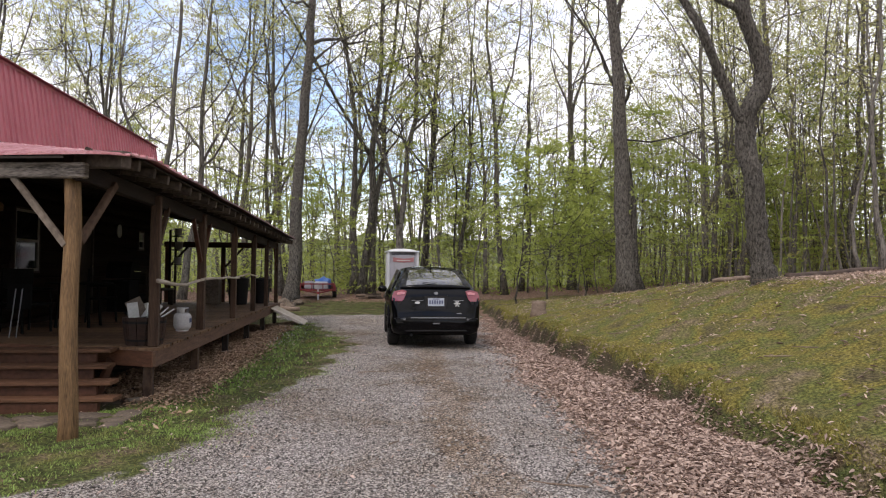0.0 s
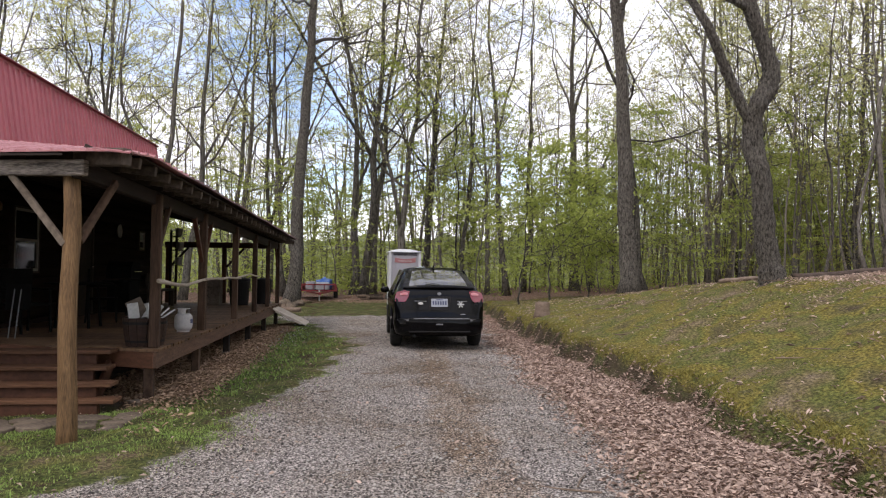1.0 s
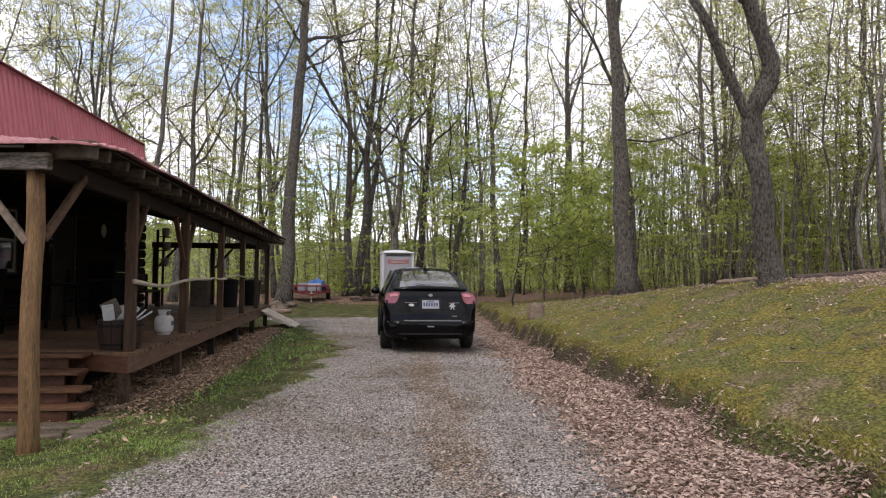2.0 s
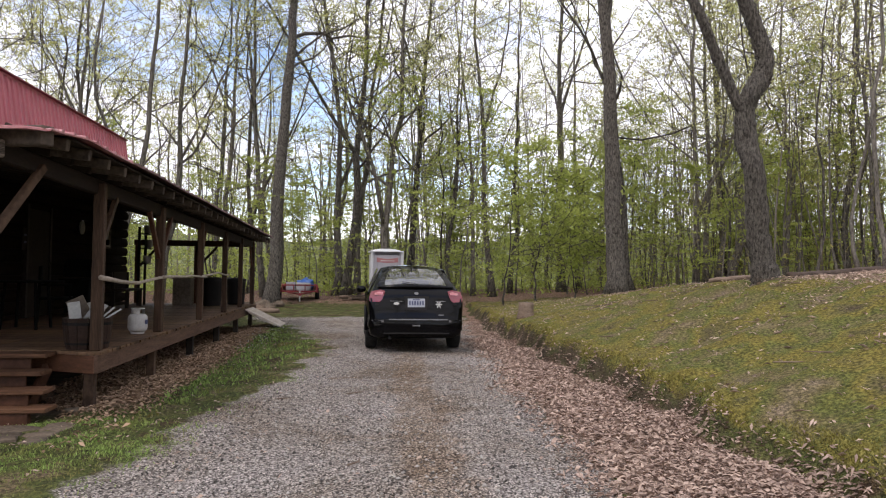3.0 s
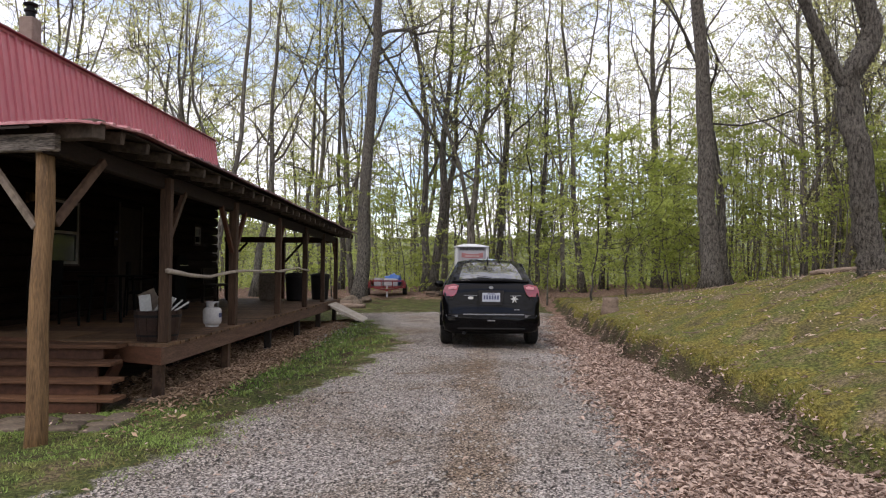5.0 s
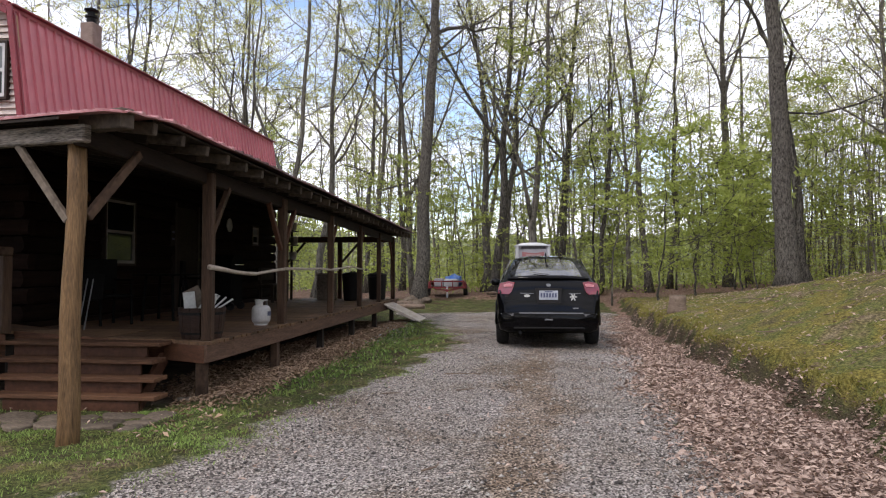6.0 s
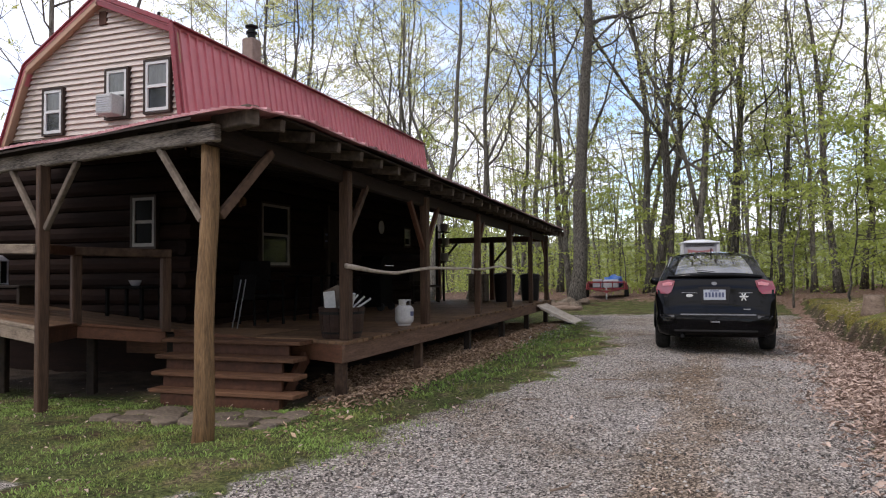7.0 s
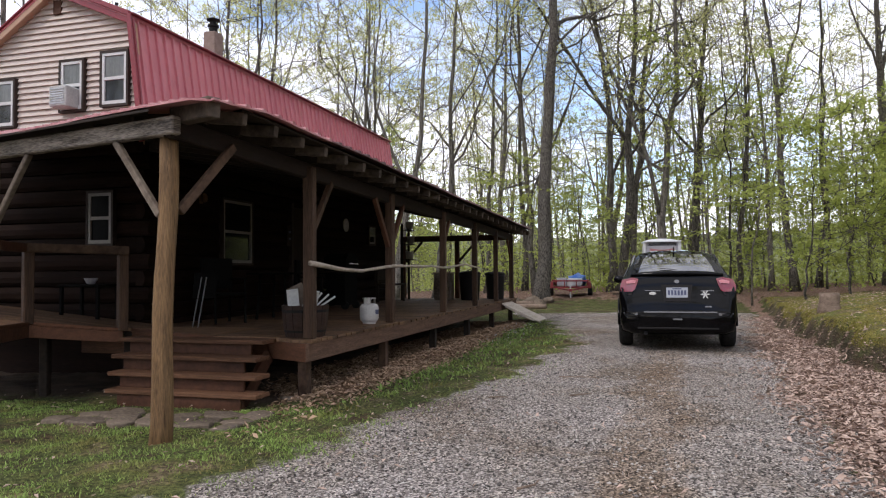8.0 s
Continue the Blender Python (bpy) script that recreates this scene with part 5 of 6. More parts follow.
def porch_chair(x, y, turn):
    t_ = thing("patio_chair", "black metal patio chair in the porch shade", "chair", (x, y, DECK), turn, "patio chairs")
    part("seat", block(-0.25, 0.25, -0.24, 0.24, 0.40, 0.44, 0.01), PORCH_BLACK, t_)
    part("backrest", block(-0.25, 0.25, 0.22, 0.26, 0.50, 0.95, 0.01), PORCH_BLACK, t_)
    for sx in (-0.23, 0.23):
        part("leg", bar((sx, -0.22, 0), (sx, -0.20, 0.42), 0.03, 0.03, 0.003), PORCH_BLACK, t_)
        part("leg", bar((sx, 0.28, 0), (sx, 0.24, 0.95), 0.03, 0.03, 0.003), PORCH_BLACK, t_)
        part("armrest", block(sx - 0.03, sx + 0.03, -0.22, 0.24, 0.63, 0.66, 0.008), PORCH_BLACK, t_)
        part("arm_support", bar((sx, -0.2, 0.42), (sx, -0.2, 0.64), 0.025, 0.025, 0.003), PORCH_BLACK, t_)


porch_chair(-2.4, 4.9, 60)
porch_chair(-2.1, 7.1, 110)
tb = thing("patio_table", "black round patio table in the porch shade", "table", (-2.05, 5.9, DECK))
part("tabletop", lathe([(0.02, 0.70), (0.5, 0.70), (0.52, 0.715), (0.5, 0.73)], 24), PORCH_BLACK, tb)
for k in range(4):
    a = math.pi / 4 + k * math.pi / 2
    part("leg", bar((0.36 * math.cos(a), 0.36 * math.sin(a), 0), (0.3 * math.cos(a), 0.3 * math.sin(a), 0.70), 0.035, 0.035, 0.004), PORCH_BLACK, tb)
fc = thing("folding_chair", "folded chair with grey metal legs leaning on the wall", "chair", (-2.05, 3.72, DECK + 0.012), -20)
for k, x in enumerate((-0.05, 0.06)):
    part("leg", bar((x, 0, 0), (x - 0.16, 0.25, 0.66), 0.014, 0.014, 0.003), PEWTER, fc)
part("seat", bar((-0.14, 0.24, 0.38), (-0.2, 0.31, 0.72), 0.3, 0.03, 0.004), PORCH_BLACK, fc)
wheelbin = thing("gas_grill", "black lidded gas grill on the porch", "grill", (-2.35, 8.9, DECK), 90)
part("cart", block(-0.3, 0.3, -0.22, 0.22, 0.08, 0.72, 0.01), PORCH_BLACK, wheelbin)
part("lid", prism([(-0.32, 0.76), (0.32, 0.76), (0.30, 0.98), (0.18, 1.1), (-0.18, 1.1), (-0.30, 0.98)], -0.24, 0.24), PORCH_BLACK, wheelbin)
part("shelf", block(-0.62, -0.32, -0.2, 0.2, 0.70, 0.73, 0.006), PORCH_BLACK, wheelbin)
part("shelf", block(0.32, 0.62, -0.2, 0.2, 0.70, 0.73, 0.006), PORCH_BLACK, wheelbin)
part("handle", bar((-0.22, -0.27, 0.9), (0.22, -0.27, 0.9), 0.02, 0.02, 0.004), CHROME, wheelbin)
for x in (-0.26, 0.26):
    part("wheel", lathe([(0.03, -0.02), (0.08, -0.02), (0.08, 0.02), (0.03, 0.02)], 14), TYRE, wheelbin).matrix_basis = pose(x, -0.2, 0.08, 0, 90, 0)

clock = thing("wall_clock", "round pale clock hanging on the log wall", "clock", (XR + 0.085, 10.8, 2.42))
part("face", lathe([(0.13, 0), (0.15, 0.012), (0.155, 0.03), (0.14, 0.035), (0.13, 0.025)], 24), PAPER, clock).matrix_basis = pose(0, 0, 0, 0, 90, 0)
pic = thing("wall_sign", "small dark framed sign on the log wall", "sign", (XR + 0.08, 8.2, 1.85))
part("panel", block(0, 0.02, -0.13, 0.13, 0, 0.4, 0.004), WOOD_DARK, pic)
part("bar", block(0.02, 0.023, -0.08, 0.08, 0.25, 0.29), INK, pic)
part("bar", block(0.02, 0.023, -0.08, 0.08, 0.12, 0.16), INK, pic)
lad = thing("hanging_rack", "dark rack with white pots hanging at the porch end", "rack", (-2.6, 13.5, DECK))
for q in (-0.27, 0.27):
    part("stand", block(-0.03, 0.03, q - 0.025, q + 0.025, 0, 2.0, 0.006), WOOD_DARK, lad)
for k, z in enumerate((1.05, 1.45, 1.82)):
    part("shelf", block(-0.03, 0.2, -0.28, 0.28, z, z + 0.02), WOOD_DARK, lad)
    rest("white_pot", "white pot on the porch rack", "pot", lathe([(0.05, 0), (0.09, 0.02), (0.10, 0.19), (0.11, 0.2), (0.085, 0.2)], 14), TANK_WHITE, (-2.43, 13.35 + 0.1 * (k % 2), DECK + z + 0.021), True, "pots on the rack")
dr = new("door")
dr.parent = house
dr.matrix_basis = pose(XR + 0.075, 8.75, DECK, 0, 0, 90)
part("leaf", block(-0.45, 0.45, -0.02, 0.03, 0, 2.02, 0.008), WOOD_DARK, dr)
part("door_frame", block(-0.53, -0.45, -0.04, 0.04, 0, 2.1), DARK_TRIM, dr)
part("door_frame", block(0.45, 0.53, -0.04, 0.04, 0, 2.1), DARK_TRIM, dr)
part("handle", lathe([(0.01, 0), (0.03, 0.02), (0.03, 0.05), (0.01, 0.06)], 10), CHROME, dr).matrix_basis = pose(0.38, -0.03, 1.0, 90, 0, 0)
# on the front deck
cz = deck_z(-3.8, 3.8)
stand = thing("plant_stand", "low black table standing on the front deck", "table", (-3.8, 3.82, cz))
part("tabletop", block(-0.34, 0.34, -0.22, 0.22, 0.42, 0.45, 0.008), PORCH_BLACK, stand)
for x in (-0.3, 0.3):
    for y in (-0.18, 0.18):
        part("leg", block(x - 0.02, x + 0.02, y - 0.02, y + 0.02, -0.03 if x > 0 else 0.0, 0.42), PORCH_BLACK, stand)
rest("white_bowl", "small white bowl standing on the black table", "bowl", lathe([(0.035, 0), (0.055, 0.015), (0.085, 0.075), (0.09, 0.085), (0.08, 0.085), (0.05, 0.02)], 18), WALL_GREY, (-3.76, 3.80, cz + 0.45))
bx, by = -6.15, 3.75
low = thing("low_bench", "dark low wooden bench on the front deck", "bench", (bx, by, deck_z(bx, by)))
part("seat", block(-0.45, 0.45, -0.16, 0.16, 0.22, 0.26, 0.008), WOOD_DARK, low)
for x in (-0.4, 0.4):
    part("leg", block(x - 0.03, x + 0.03, -0.14, 0.14, -0.03 if x > 0 else 0.03, 0.22, 0.006), WOOD_DARK, low)
lan = thing("lantern", "tall white-framed lantern with glass sides on the bench", "lantern", (bx - 0.1, by - 0.02, deck_z(bx, by) + 0.26))
part("base", block(-0.08, 0.08, -0.08, 0.08, 0, 0.03, 0.005), WALL_GREY, lan)
for x in (-0.065, 0.065):
    for y in (-0.065, 0.065):
        part("frame_post", block(x - 0.01, x + 0.01, y - 0.01, y + 0.01, 0.03, 0.36, 0.002), WALL_GREY, lan)
part("glass", block(-0.058, 0.058, -0.058, 0.058, 0.031, 0.359), SHADED_GLASS, lan)
part("cap", lathe([(0.105, 0.36), (0.105, 0.375), (0.05, 0.43), (0.02, 0.45)], 4), WALL_GREY, lan).matrix_basis = pose(0, 0, 0, 0, 0, 45)
sconce = thing("wall_lantern", "small brass lantern fixed to the log wall", "wall lamp", (XR + 0.075, 5.36, 2.42))
part("backplate", block(0, 0.015, -0.04, 0.04, 0, 0.16, 0.004), WOOD_LOGPOST, sconce)
part("shade", lathe([(0.03, 0.02), (0.045, 0.03), (0.05, 0.12), (0.02, 0.16)], 12), WOOD_LOGPOST, sconce, "dull yellow shade").matrix_basis = pose(0.07, 0, 0)
part("arm", bar((0.01, 0, 0.15), (0.07, 0, 0.155), 0.012, 0.012, 0.002), WOOD_LOGPOST, sconce)

# ---------- on the ground ----------
def flag(x, y, rx, ry, seed):
    """A thin irregular slab with broken edges, lying a little askew."""
    r_ = np.random.default_rng(seed)
    n = int(r_.integers(6, 9))
    turn = r_.uniform(0, 3.14)
    ring = []
    for k in range(n):
        a = turn + 2 * math.pi * (k + r_.uniform(-0.25, 0.25)) / n
        ring.append((rx * math.cos(a) * r_.uniform(0.85, 1.2), ry * math.sin(a) * r_.uniform(0.85, 1.2)))
    sx, sy = r_.normal(0, 0.05, 2)
    bm = slab([(a, b, sx * a + sy * b) for a, b in ring], 0.06)
    bmesh.ops.bevel(bm, geom=[e for e in bm.edges if e.verts[0].co.z > -0.04 and e.verts[1].co.z > -0.04], offset=0.012, segments=1, affect="EDGES")
    t_ = thing("flagstone", "flat tan-grey flagstone set in grass before the steps", "stone", (x, y, ground_z(x, y) + (r_.uniform(0.012, 0.034) if y < 2 else 0.02)), 0, "flagstones before the steps")
    part("slab", bm, STONE, t_)


r_ = np.random.default_rng(44)
for row in range(3):
    x = -1.62 + 0.05 * row
    k = 0
    while x < 0.18 - 0.1 * row:
        w_ = r_.uniform(0.10, 0.22)
        flag(x + w_, 1.02 + 0.30 * row + r_.uniform(-0.05, 0.05), w_ * 0.98, r_.uniform(0.12, 0.165), 50 + 10 * row + k)
        x += 2 * w_
        k += 1
for k, (x, y) in enumerate(((0.0, 2.66), (0.1, 5.0), (0.15, 7.4))):
    flag(x, y, 0.24, 0.14, 90 + k)


def lying_log(name, label, a, b, r0, r1, seed, mat=None, sides=10):
    r_ = np.random.default_rng(seed)
    n = 9
    pts = []
    for i in range(n):
        f = i / (n - 1)
        x, y = a[0] + f * (b[0] - a[0]) + r_.normal(0, 0.03), a[1] + f * (b[1] - a[1]) + r_.normal(0, 0.04)
        pts.append((x, y, ground_z(x, y) + (r0 + f * (r1 - r0)) * 0.75))
    t_ = thing(name, label, "log")
    part("trunk", tube(pts, np.linspace(r0, r1, n), sides, 0.06, seed), mat or DEADWOOD, t_, "", True)


LOG_DARK = material("dark_rotten_log", (0.035, 0.025, 0.02), (0.13, 0.095, 0.075), 0.9, 3, (1, 5, 5), 0.6, 14)
lying_log("fallen_log", "fallen grey log lying beside the oak", (9.25, 6.6), (9.95, 6.1), 0.045, 0.05, 4)
lying_log("fallen_log", "long fallen dark log on the leaves", (9.8, 5.1), (12.4, 6.3), 0.06, 0.05, 5, LOG_DARK)
lying_log("fallen_log", "short dark fallen branch behind the log", (9.65, 7.3), (10.2, 6.75), 0.05, 0.04, 6, LOG_DARK)
lying_log("fallen_log", "dark rotten log at the end of the drive", (-1.6, 20.4), (0.2, 19.9), 0.12, 0.09, 8)
lying_log("fallen_log", "dark rotten log by the big tree", (-1.8, 21.6), (-0.6, 22.3), 0.13, 0.1, 9)
stump = thing("tree_stump", "short sawn grey tree stump standing on the bank", "stump", (6.79, 10.5, ground_z(6.79, 10.5) - 0.03), 20)
bm = tube([(0, 0, -0.05), (0, 0, 0.04), (0.004, 0, 0.14), (0.01, 0.004, 0.27), (0.012, 0.004, 0.355)], [0.215, 0.195, 0.178, 0.170, 0.168], 16, 0.05, 3)
part("trunk", bm, DEADWOOD, stump, "", True)
part("cut_face", lathe([(0.162, 0), (0.155, 0.006), (0.02, 0.008)], 16), WOOD_TAIL, stump, "pale sawn top").matrix_basis = pose(0.012, 0.004, 0.352)
pile = thing("firewood_pile", "small heap of split firewood at the edge of the wood", "firewood", (2.7, 25.6, ground_z(2.7, 25.6)), 10)
r_ = np.random.default_rng(2)
for k in range(16):
    x, y, z = r_.uniform(-0.5, 0.5), r_.uniform(-0.15, 0.15), 0.05 + 0.07 * (k // 6)
    part("billet", bar((x - 0.2, y - 0.05 + r_.normal(0, 0.05), z), (x + 0.2, y + 0.05, z + r_.uniform(-0.02, 0.03)), 0.09, 0.08, 0.012), WOOD_TAIL if k % 3 else DEADWOOD, pile)
for k in range(9):
    x, y = -0.95 + r_.uniform(-0.9, 0.9), 22.9 + r_.uniform(-0.6, 0.5)
    s = r_.uniform(0.12, 0.3)
    rest("rock", "rough grey rock heaped at the foot of the tree", "rock", lumpy(0, 0, s * 0.45, s, s * 0.8, s * 0.7, k * 3.1, 0.5), STONE, (x, y, ground_z(x, y) - 0.02), True, "rocks at the tree")
# ---------- trees ----------
def leaf_cloud(centres, rng, each, spread_r, size, flat=0.5, corners=4):
    """Small leaves scattered round the twig ends; some twigs are still bare."""
    centres = np.asarray(centres, float)
    count = np.full(len(centres), each) if each < 2 else np.minimum(rng.exponential(each, len(centres)), each * 3).astype(int)
    c = np.repeat(centres, count, axis=0)
    n = len(c)
    p = c + rng.normal(size=(n, 3)) * np.array([spread_r, spread_r, spread_r * flat])
    a = rng.uniform(0, 2 * np.pi, n)
    tilt = rng.normal(0, 0.6, (n, 2))
    s = size * rng.uniform(0.5, 1.4, n)
    u = np.stack([np.cos(a), np.sin(a), tilt[:, 0]], -1) * s[:, None]
    v = np.stack([-np.sin(a), np.cos(a), tilt[:, 1]], -1) * s[:, None] * 0.55
    drop = np.array([0, 0, 1]) * s[:, None] * 0.2
    if corners == 3:
        verts = np.stack([p - u, p + u * 0.5 - v * 1.2 - drop, p + u + v * 0.6], 1).reshape(-1, 3)
        return verts, np.arange(n * 3).reshape(n, 3)
    verts = np.stack([p - u, p - v - drop, p + u, p + v - drop], 1).reshape(-1, 3)
    return verts, np.arange(n * 4).reshape(n, 4)


def join(chunks):
    vs, fs, k = [], [], 0
    for v, f in chunks:
        vs.append(v)
        fs += [tuple(i + k for i in q) for q in f]
        k += len(v)
    return np.concatenate(vs), fs


def limb_path(start, d, length, rng, n=5, kink=0.3, lift=0.06):
    """A crooked branch that turns at each joint and reaches for the light."""
    p = [np.array(start, float)]
    d = np.array(d, float)
    d /= np.linalg.norm(d)
    for i in range(n):
        d = d + rng.normal(0, kink, 3) * np.array([1, 1, 0.8]) + np.array([0, 0, lift])
        d /= np.linalg.norm(d)
        p.append(p[-1] + d * length / n)
    return np.array(p)


def along(p, g):
    b = min(int(g), len(p) - 2)
    return p[b] + (p[b + 1] - p[b]) * (g - b), p[b + 1] - p[b]


def sideways(axis, rng, spread):
    """A direction off a branch, mostly level, that keeps some of its course."""
    a = axis / (np.linalg.norm(axis) + 1e-9)
    r = rng.normal(0, 1, 3) * np.array([1, 1, 0.45])
    return a + r / (np.linalg.norm(r) + 1e-9) * spread


def tree_meshes(name, seed, tall, r, lean=(0, 0), bend=0.25, limb_from=0.35, limbs=11, twigs=5, leaves=14, leaf=0.075, reach=0.22, bark=None, leafmat=None, sides=9, puff=0.30, stem=None, flat=0.4, fork=0, fine=2, rough=0.035, corners=3, rise=(0.0, 1.1)):
    rng = np.random.default_rng(seed)
    chunks, tips = [], []
    m = 24 if rough > 0.04 else 15
    t = np.linspace(0, 1, m) ** 1.15
    wob = np.cumsum(rng.normal(0, bend / 6 * (15 / m) ** 0.5, (m, 2)), axis=0)
    wob -= wob[0]
    pts = np.stack([lean[0] * t * tall + wob[:, 0], lean[1] * t * tall + wob[:, 1], t * tall], -1)
    rad = r * (1 - 0.84 * t ** 0.9) + r * 0.5 * np.exp(-t * tall / 0.3)
    stems = [(pts, rad)] if stem is None else stem
    if stem is None and fork:
        c = int(fork * (m - 1))
        az = rng.uniform(-0.5, 0.5) + (math.pi if rng.uniform() < 0.5 else 0)
        w = rng.uniform(0.25, 0.75)
        stems = [(pts, rad * np.where(t > t[c], 0.86, 1))]
        left = tall * (1 - t[c])
        sp = limb_path(pts[c], (math.cos(az) * w, math.sin(az) * w, 1), left * rng.uniform(0.7, 0.95), rng, 9, 0.13, 0.10)
        stems.append((sp, rad[c] * rng.uniform(0.5, 0.75) * np.linspace(1, 0.15, len(sp))))
    for k, (sp, sr) in enumerate(stems):
        chunks.append(tube_data(sp, sr, sides if k == 0 else max(6, sides - 2), rough, rng))
    for k, (sp, sr) in enumerate(stems):
        own = limb_from if k == 0 else (0.15 if stem is None else limb_from - 0.12)
        n = limbs if len(stems) == 1 or (k == 0 and stem is None) else max(4, limbs // 2)
        for i in range(n):
            f = own + (0.98 - own) * (i + rng.uniform(0, 0.9)) / n
            base, axis = along(sp, f * (len(sp) - 1))
            r0 = max(0.014, np.interp(f * (len(sp) - 1), range(len(sr)), sr) * rng.uniform(0.28, 0.58))
            length = tall * reach * (1.2 - 0.75 * f) * rng.uniform(0.5, 1.35)
            az = rng.uniform(0, 2 * np.pi)
            lp = limb_path(base, (math.cos(az), math.sin(az), rng.uniform(*rise)), length, rng, 6, 0.26, 0.07)
            chunks.append(tube_data(lp, r0 * np.linspace(1, 0.25, len(lp)), 5, 0, None, False))
            for j in range(twigs):
                s0, ax = along(lp, rng.uniform(0.22, 1) * (len(lp) - 1))
                tp = limb_path(s0, sideways(ax, rng, 1.0), length * rng.uniform(0.2, 0.55), rng, 3, 0.34, 0.08)
                chunks.append(tube_data(tp, np.linspace(max(0.011, r0 * 0.32), 0.007, len(tp)), 3, 0, None, False))
                tips += [tp[-1], tp[-2]]
                for q in range(fine):
                    s1, ax1 = along(tp, rng.uniform(0.3, 1) * (len(tp) - 1))
                    fp = limb_path(s1, sideways(ax1, rng, 1.2), length * rng.uniform(0.08, 0.24), rng, 2, 0.4, 0.05)
                    chunks.append(tube_data(fp, np.linspace(0.009, 0.005, len(fp)), 3, 0, None, False))
                    tips.append(fp[-1])
            tips.append(lp[-1])
    vs, fs = join(chunks)
    trunk = raw_mesh(name + "_trunk", vs, fs, bark or BARK, True)
    lv, lf = leaf_cloud(tips, rng, leaves, puff, leaf, flat, corners)
    crown = raw_mesh(name + "_crown", lv, lf, leafmat or LEAF_SPRING)
    return trunk, crown


def plant(meshes, x, y, turn=0.0, size=1.0, label="tall slender woodland tree with sparse spring leaves", group="woodland trees", category="tree", sink=0.08, name="tree"):
    ob = thing(name, label, category, (x, y, ground_z(x, y) - sink), turn, group)
    ob.scale = (size,) * 3
    for nm, me in zip(("trunk", "crown"), meshes):
        c = new(nm, me)
        c.parent = ob
    return ob


# the trees that can be told apart: x, y, trunk radius, lean along x, height
NAMED = [(-6.78, 23.83, 0.17, 0.11, 19), (-5.45, 25.65, 0.17, 0.08, 20), (-4.01, 29.3, 0.13, 0.05, 20), (-0.57, 23.9, 0.3, 0.075, 23), (-1.27, 27.39, 0.15, -0.1, 21),
         (1.9, 29.16, 0.2, -0.06, 22), (2.35, 28.23, 0.22, 0.05, 22), (2.82, 30.06, 0.19, 0.09, 21), (3.67, 26.36, 0.21, 0.1, 19), (5.53, 31.84, 0.21, 0.06, 22),
         (7.67, 32.71, 0.14, 0.04, 20), (9.04, 31.76, 0.13, -0.02, 19), (9.54, 28.99, 0.165, -0.02, 22), (11.19, 32.63, 0.14, 0.03, 20), (14.14, 32.56, 0.25, -0.01, 23),
         (16.3, 36.2, 0.16, 0.0, 20), (10.5, 14.6, 0.27, -0.07, 19), (13.1, 19.9, 0.17, -0.055, 20), (17.26, 23.28, 0.14, -0.01, 19), (18.8, 25.09, 0.14, -0.02, 20),
         (20.23, 26.9, 0.15, 0.0, 21), (21.34, 23.19, 0.12, -0.05, 18), (-9.12, 26.65, 0.14, 0.03, 18), (-2.77, 32.95, 0.16, -0.05, 21), (-11.58, 22.1, 0.15, 0.03, 17), (-14.11, 26.77, 0.16, 0.0, 18), (-10.93, 31.3, 0.17, 0.02, 19), (-17.18, 24.07, 0.14, 0.0, 16)]
for k, (x, y, r, ln, tall) in enumerate(NAMED):
    big = r > 0.24
    me = tree_meshes("tree_%d" % k, 100 + k, tall, r, (ln, 0), 0.3 if big else 0.6, 0.44 if big else 0.32, 13, 7, 10, 0.056, 0.30, BARK_RIDGED if big else BARK, fine=2 if y < 30 else 1, sides=18 if big else 9, fork=0 if k in (3, 16) else (0.3, 0.38, 0.45, 0.24, 0.5)[k % 5], rough=0.05 if big else 0.035, puff=0.17, rise=(0.1, 1.2))
    plant(me, x, y, 0, 1, "thick grey-barked tree with rough ridged bark" if big else "slender grey tree trunk with sparse yellow-green leaves")

# the forked oak on the lawn
# rows of a stem: along x, height, radius
MAIN_STEM = [(0.02, 0.00, 0.36), (-0.05, 0.29, 0.28), (-0.16, 0.97, 0.24), (-0.30, 2.24, 0.22), (-0.40, 2.88, 0.24), (-0.43, 3.52, 0.21)]
LEFT_STEM = [(-0.45, 3.35, 0.13), (-0.66, 3.69, 0.12), (-1.02, 4.43, 0.12), (-1.49, 5.31, 0.10), (-2.09, 6.55, 0.09), (-2.79, 9.69, 0.05), (-2.91, 11.90, 0.02)]
RIGHT_STEM = [(-0.44, 3.38, 0.20), (-0.34, 3.76, 0.21), (-0.06, 4.15, 0.22), (0.01, 4.50, 0.20), (-0.12, 4.92, 0.17), (-0.51, 5.83, 0.17), (-0.44, 6.66, 0.15), (-0.17, 8.06, 0.12), (0.00, 12.36, 0.02)]
OAK = (9.35, 5.0)


def stem_of(rows, seed):
    """Smooth the rows into a gnarled stem with knobs."""
    rng = np.random.default_rng(seed)
    q = np.arange(len(rows))
    f = np.linspace(0, len(rows) - 1, 8 * len(rows))
    cols = []
    for k in range(3):
        v = np.array([row[k] for row in rows], float)
        fine_ = np.interp(f, q, v)
        for _ in range(3):
            fine_[1:-1] = 0.25 * fine_[:-2] + 0.5 * fine_[1:-1] + 0.25 * fine_[2:]
        cols.append(fine_)
    side = np.interp(f, q, 0.07 * rng.normal(size=len(rows)) * (q > 1))
    p = np.stack([cols[0], side, cols[1]], -1)
    return p, cols[2] * 0.88 * (1 + 0.04 * rng.normal(size=len(f)))


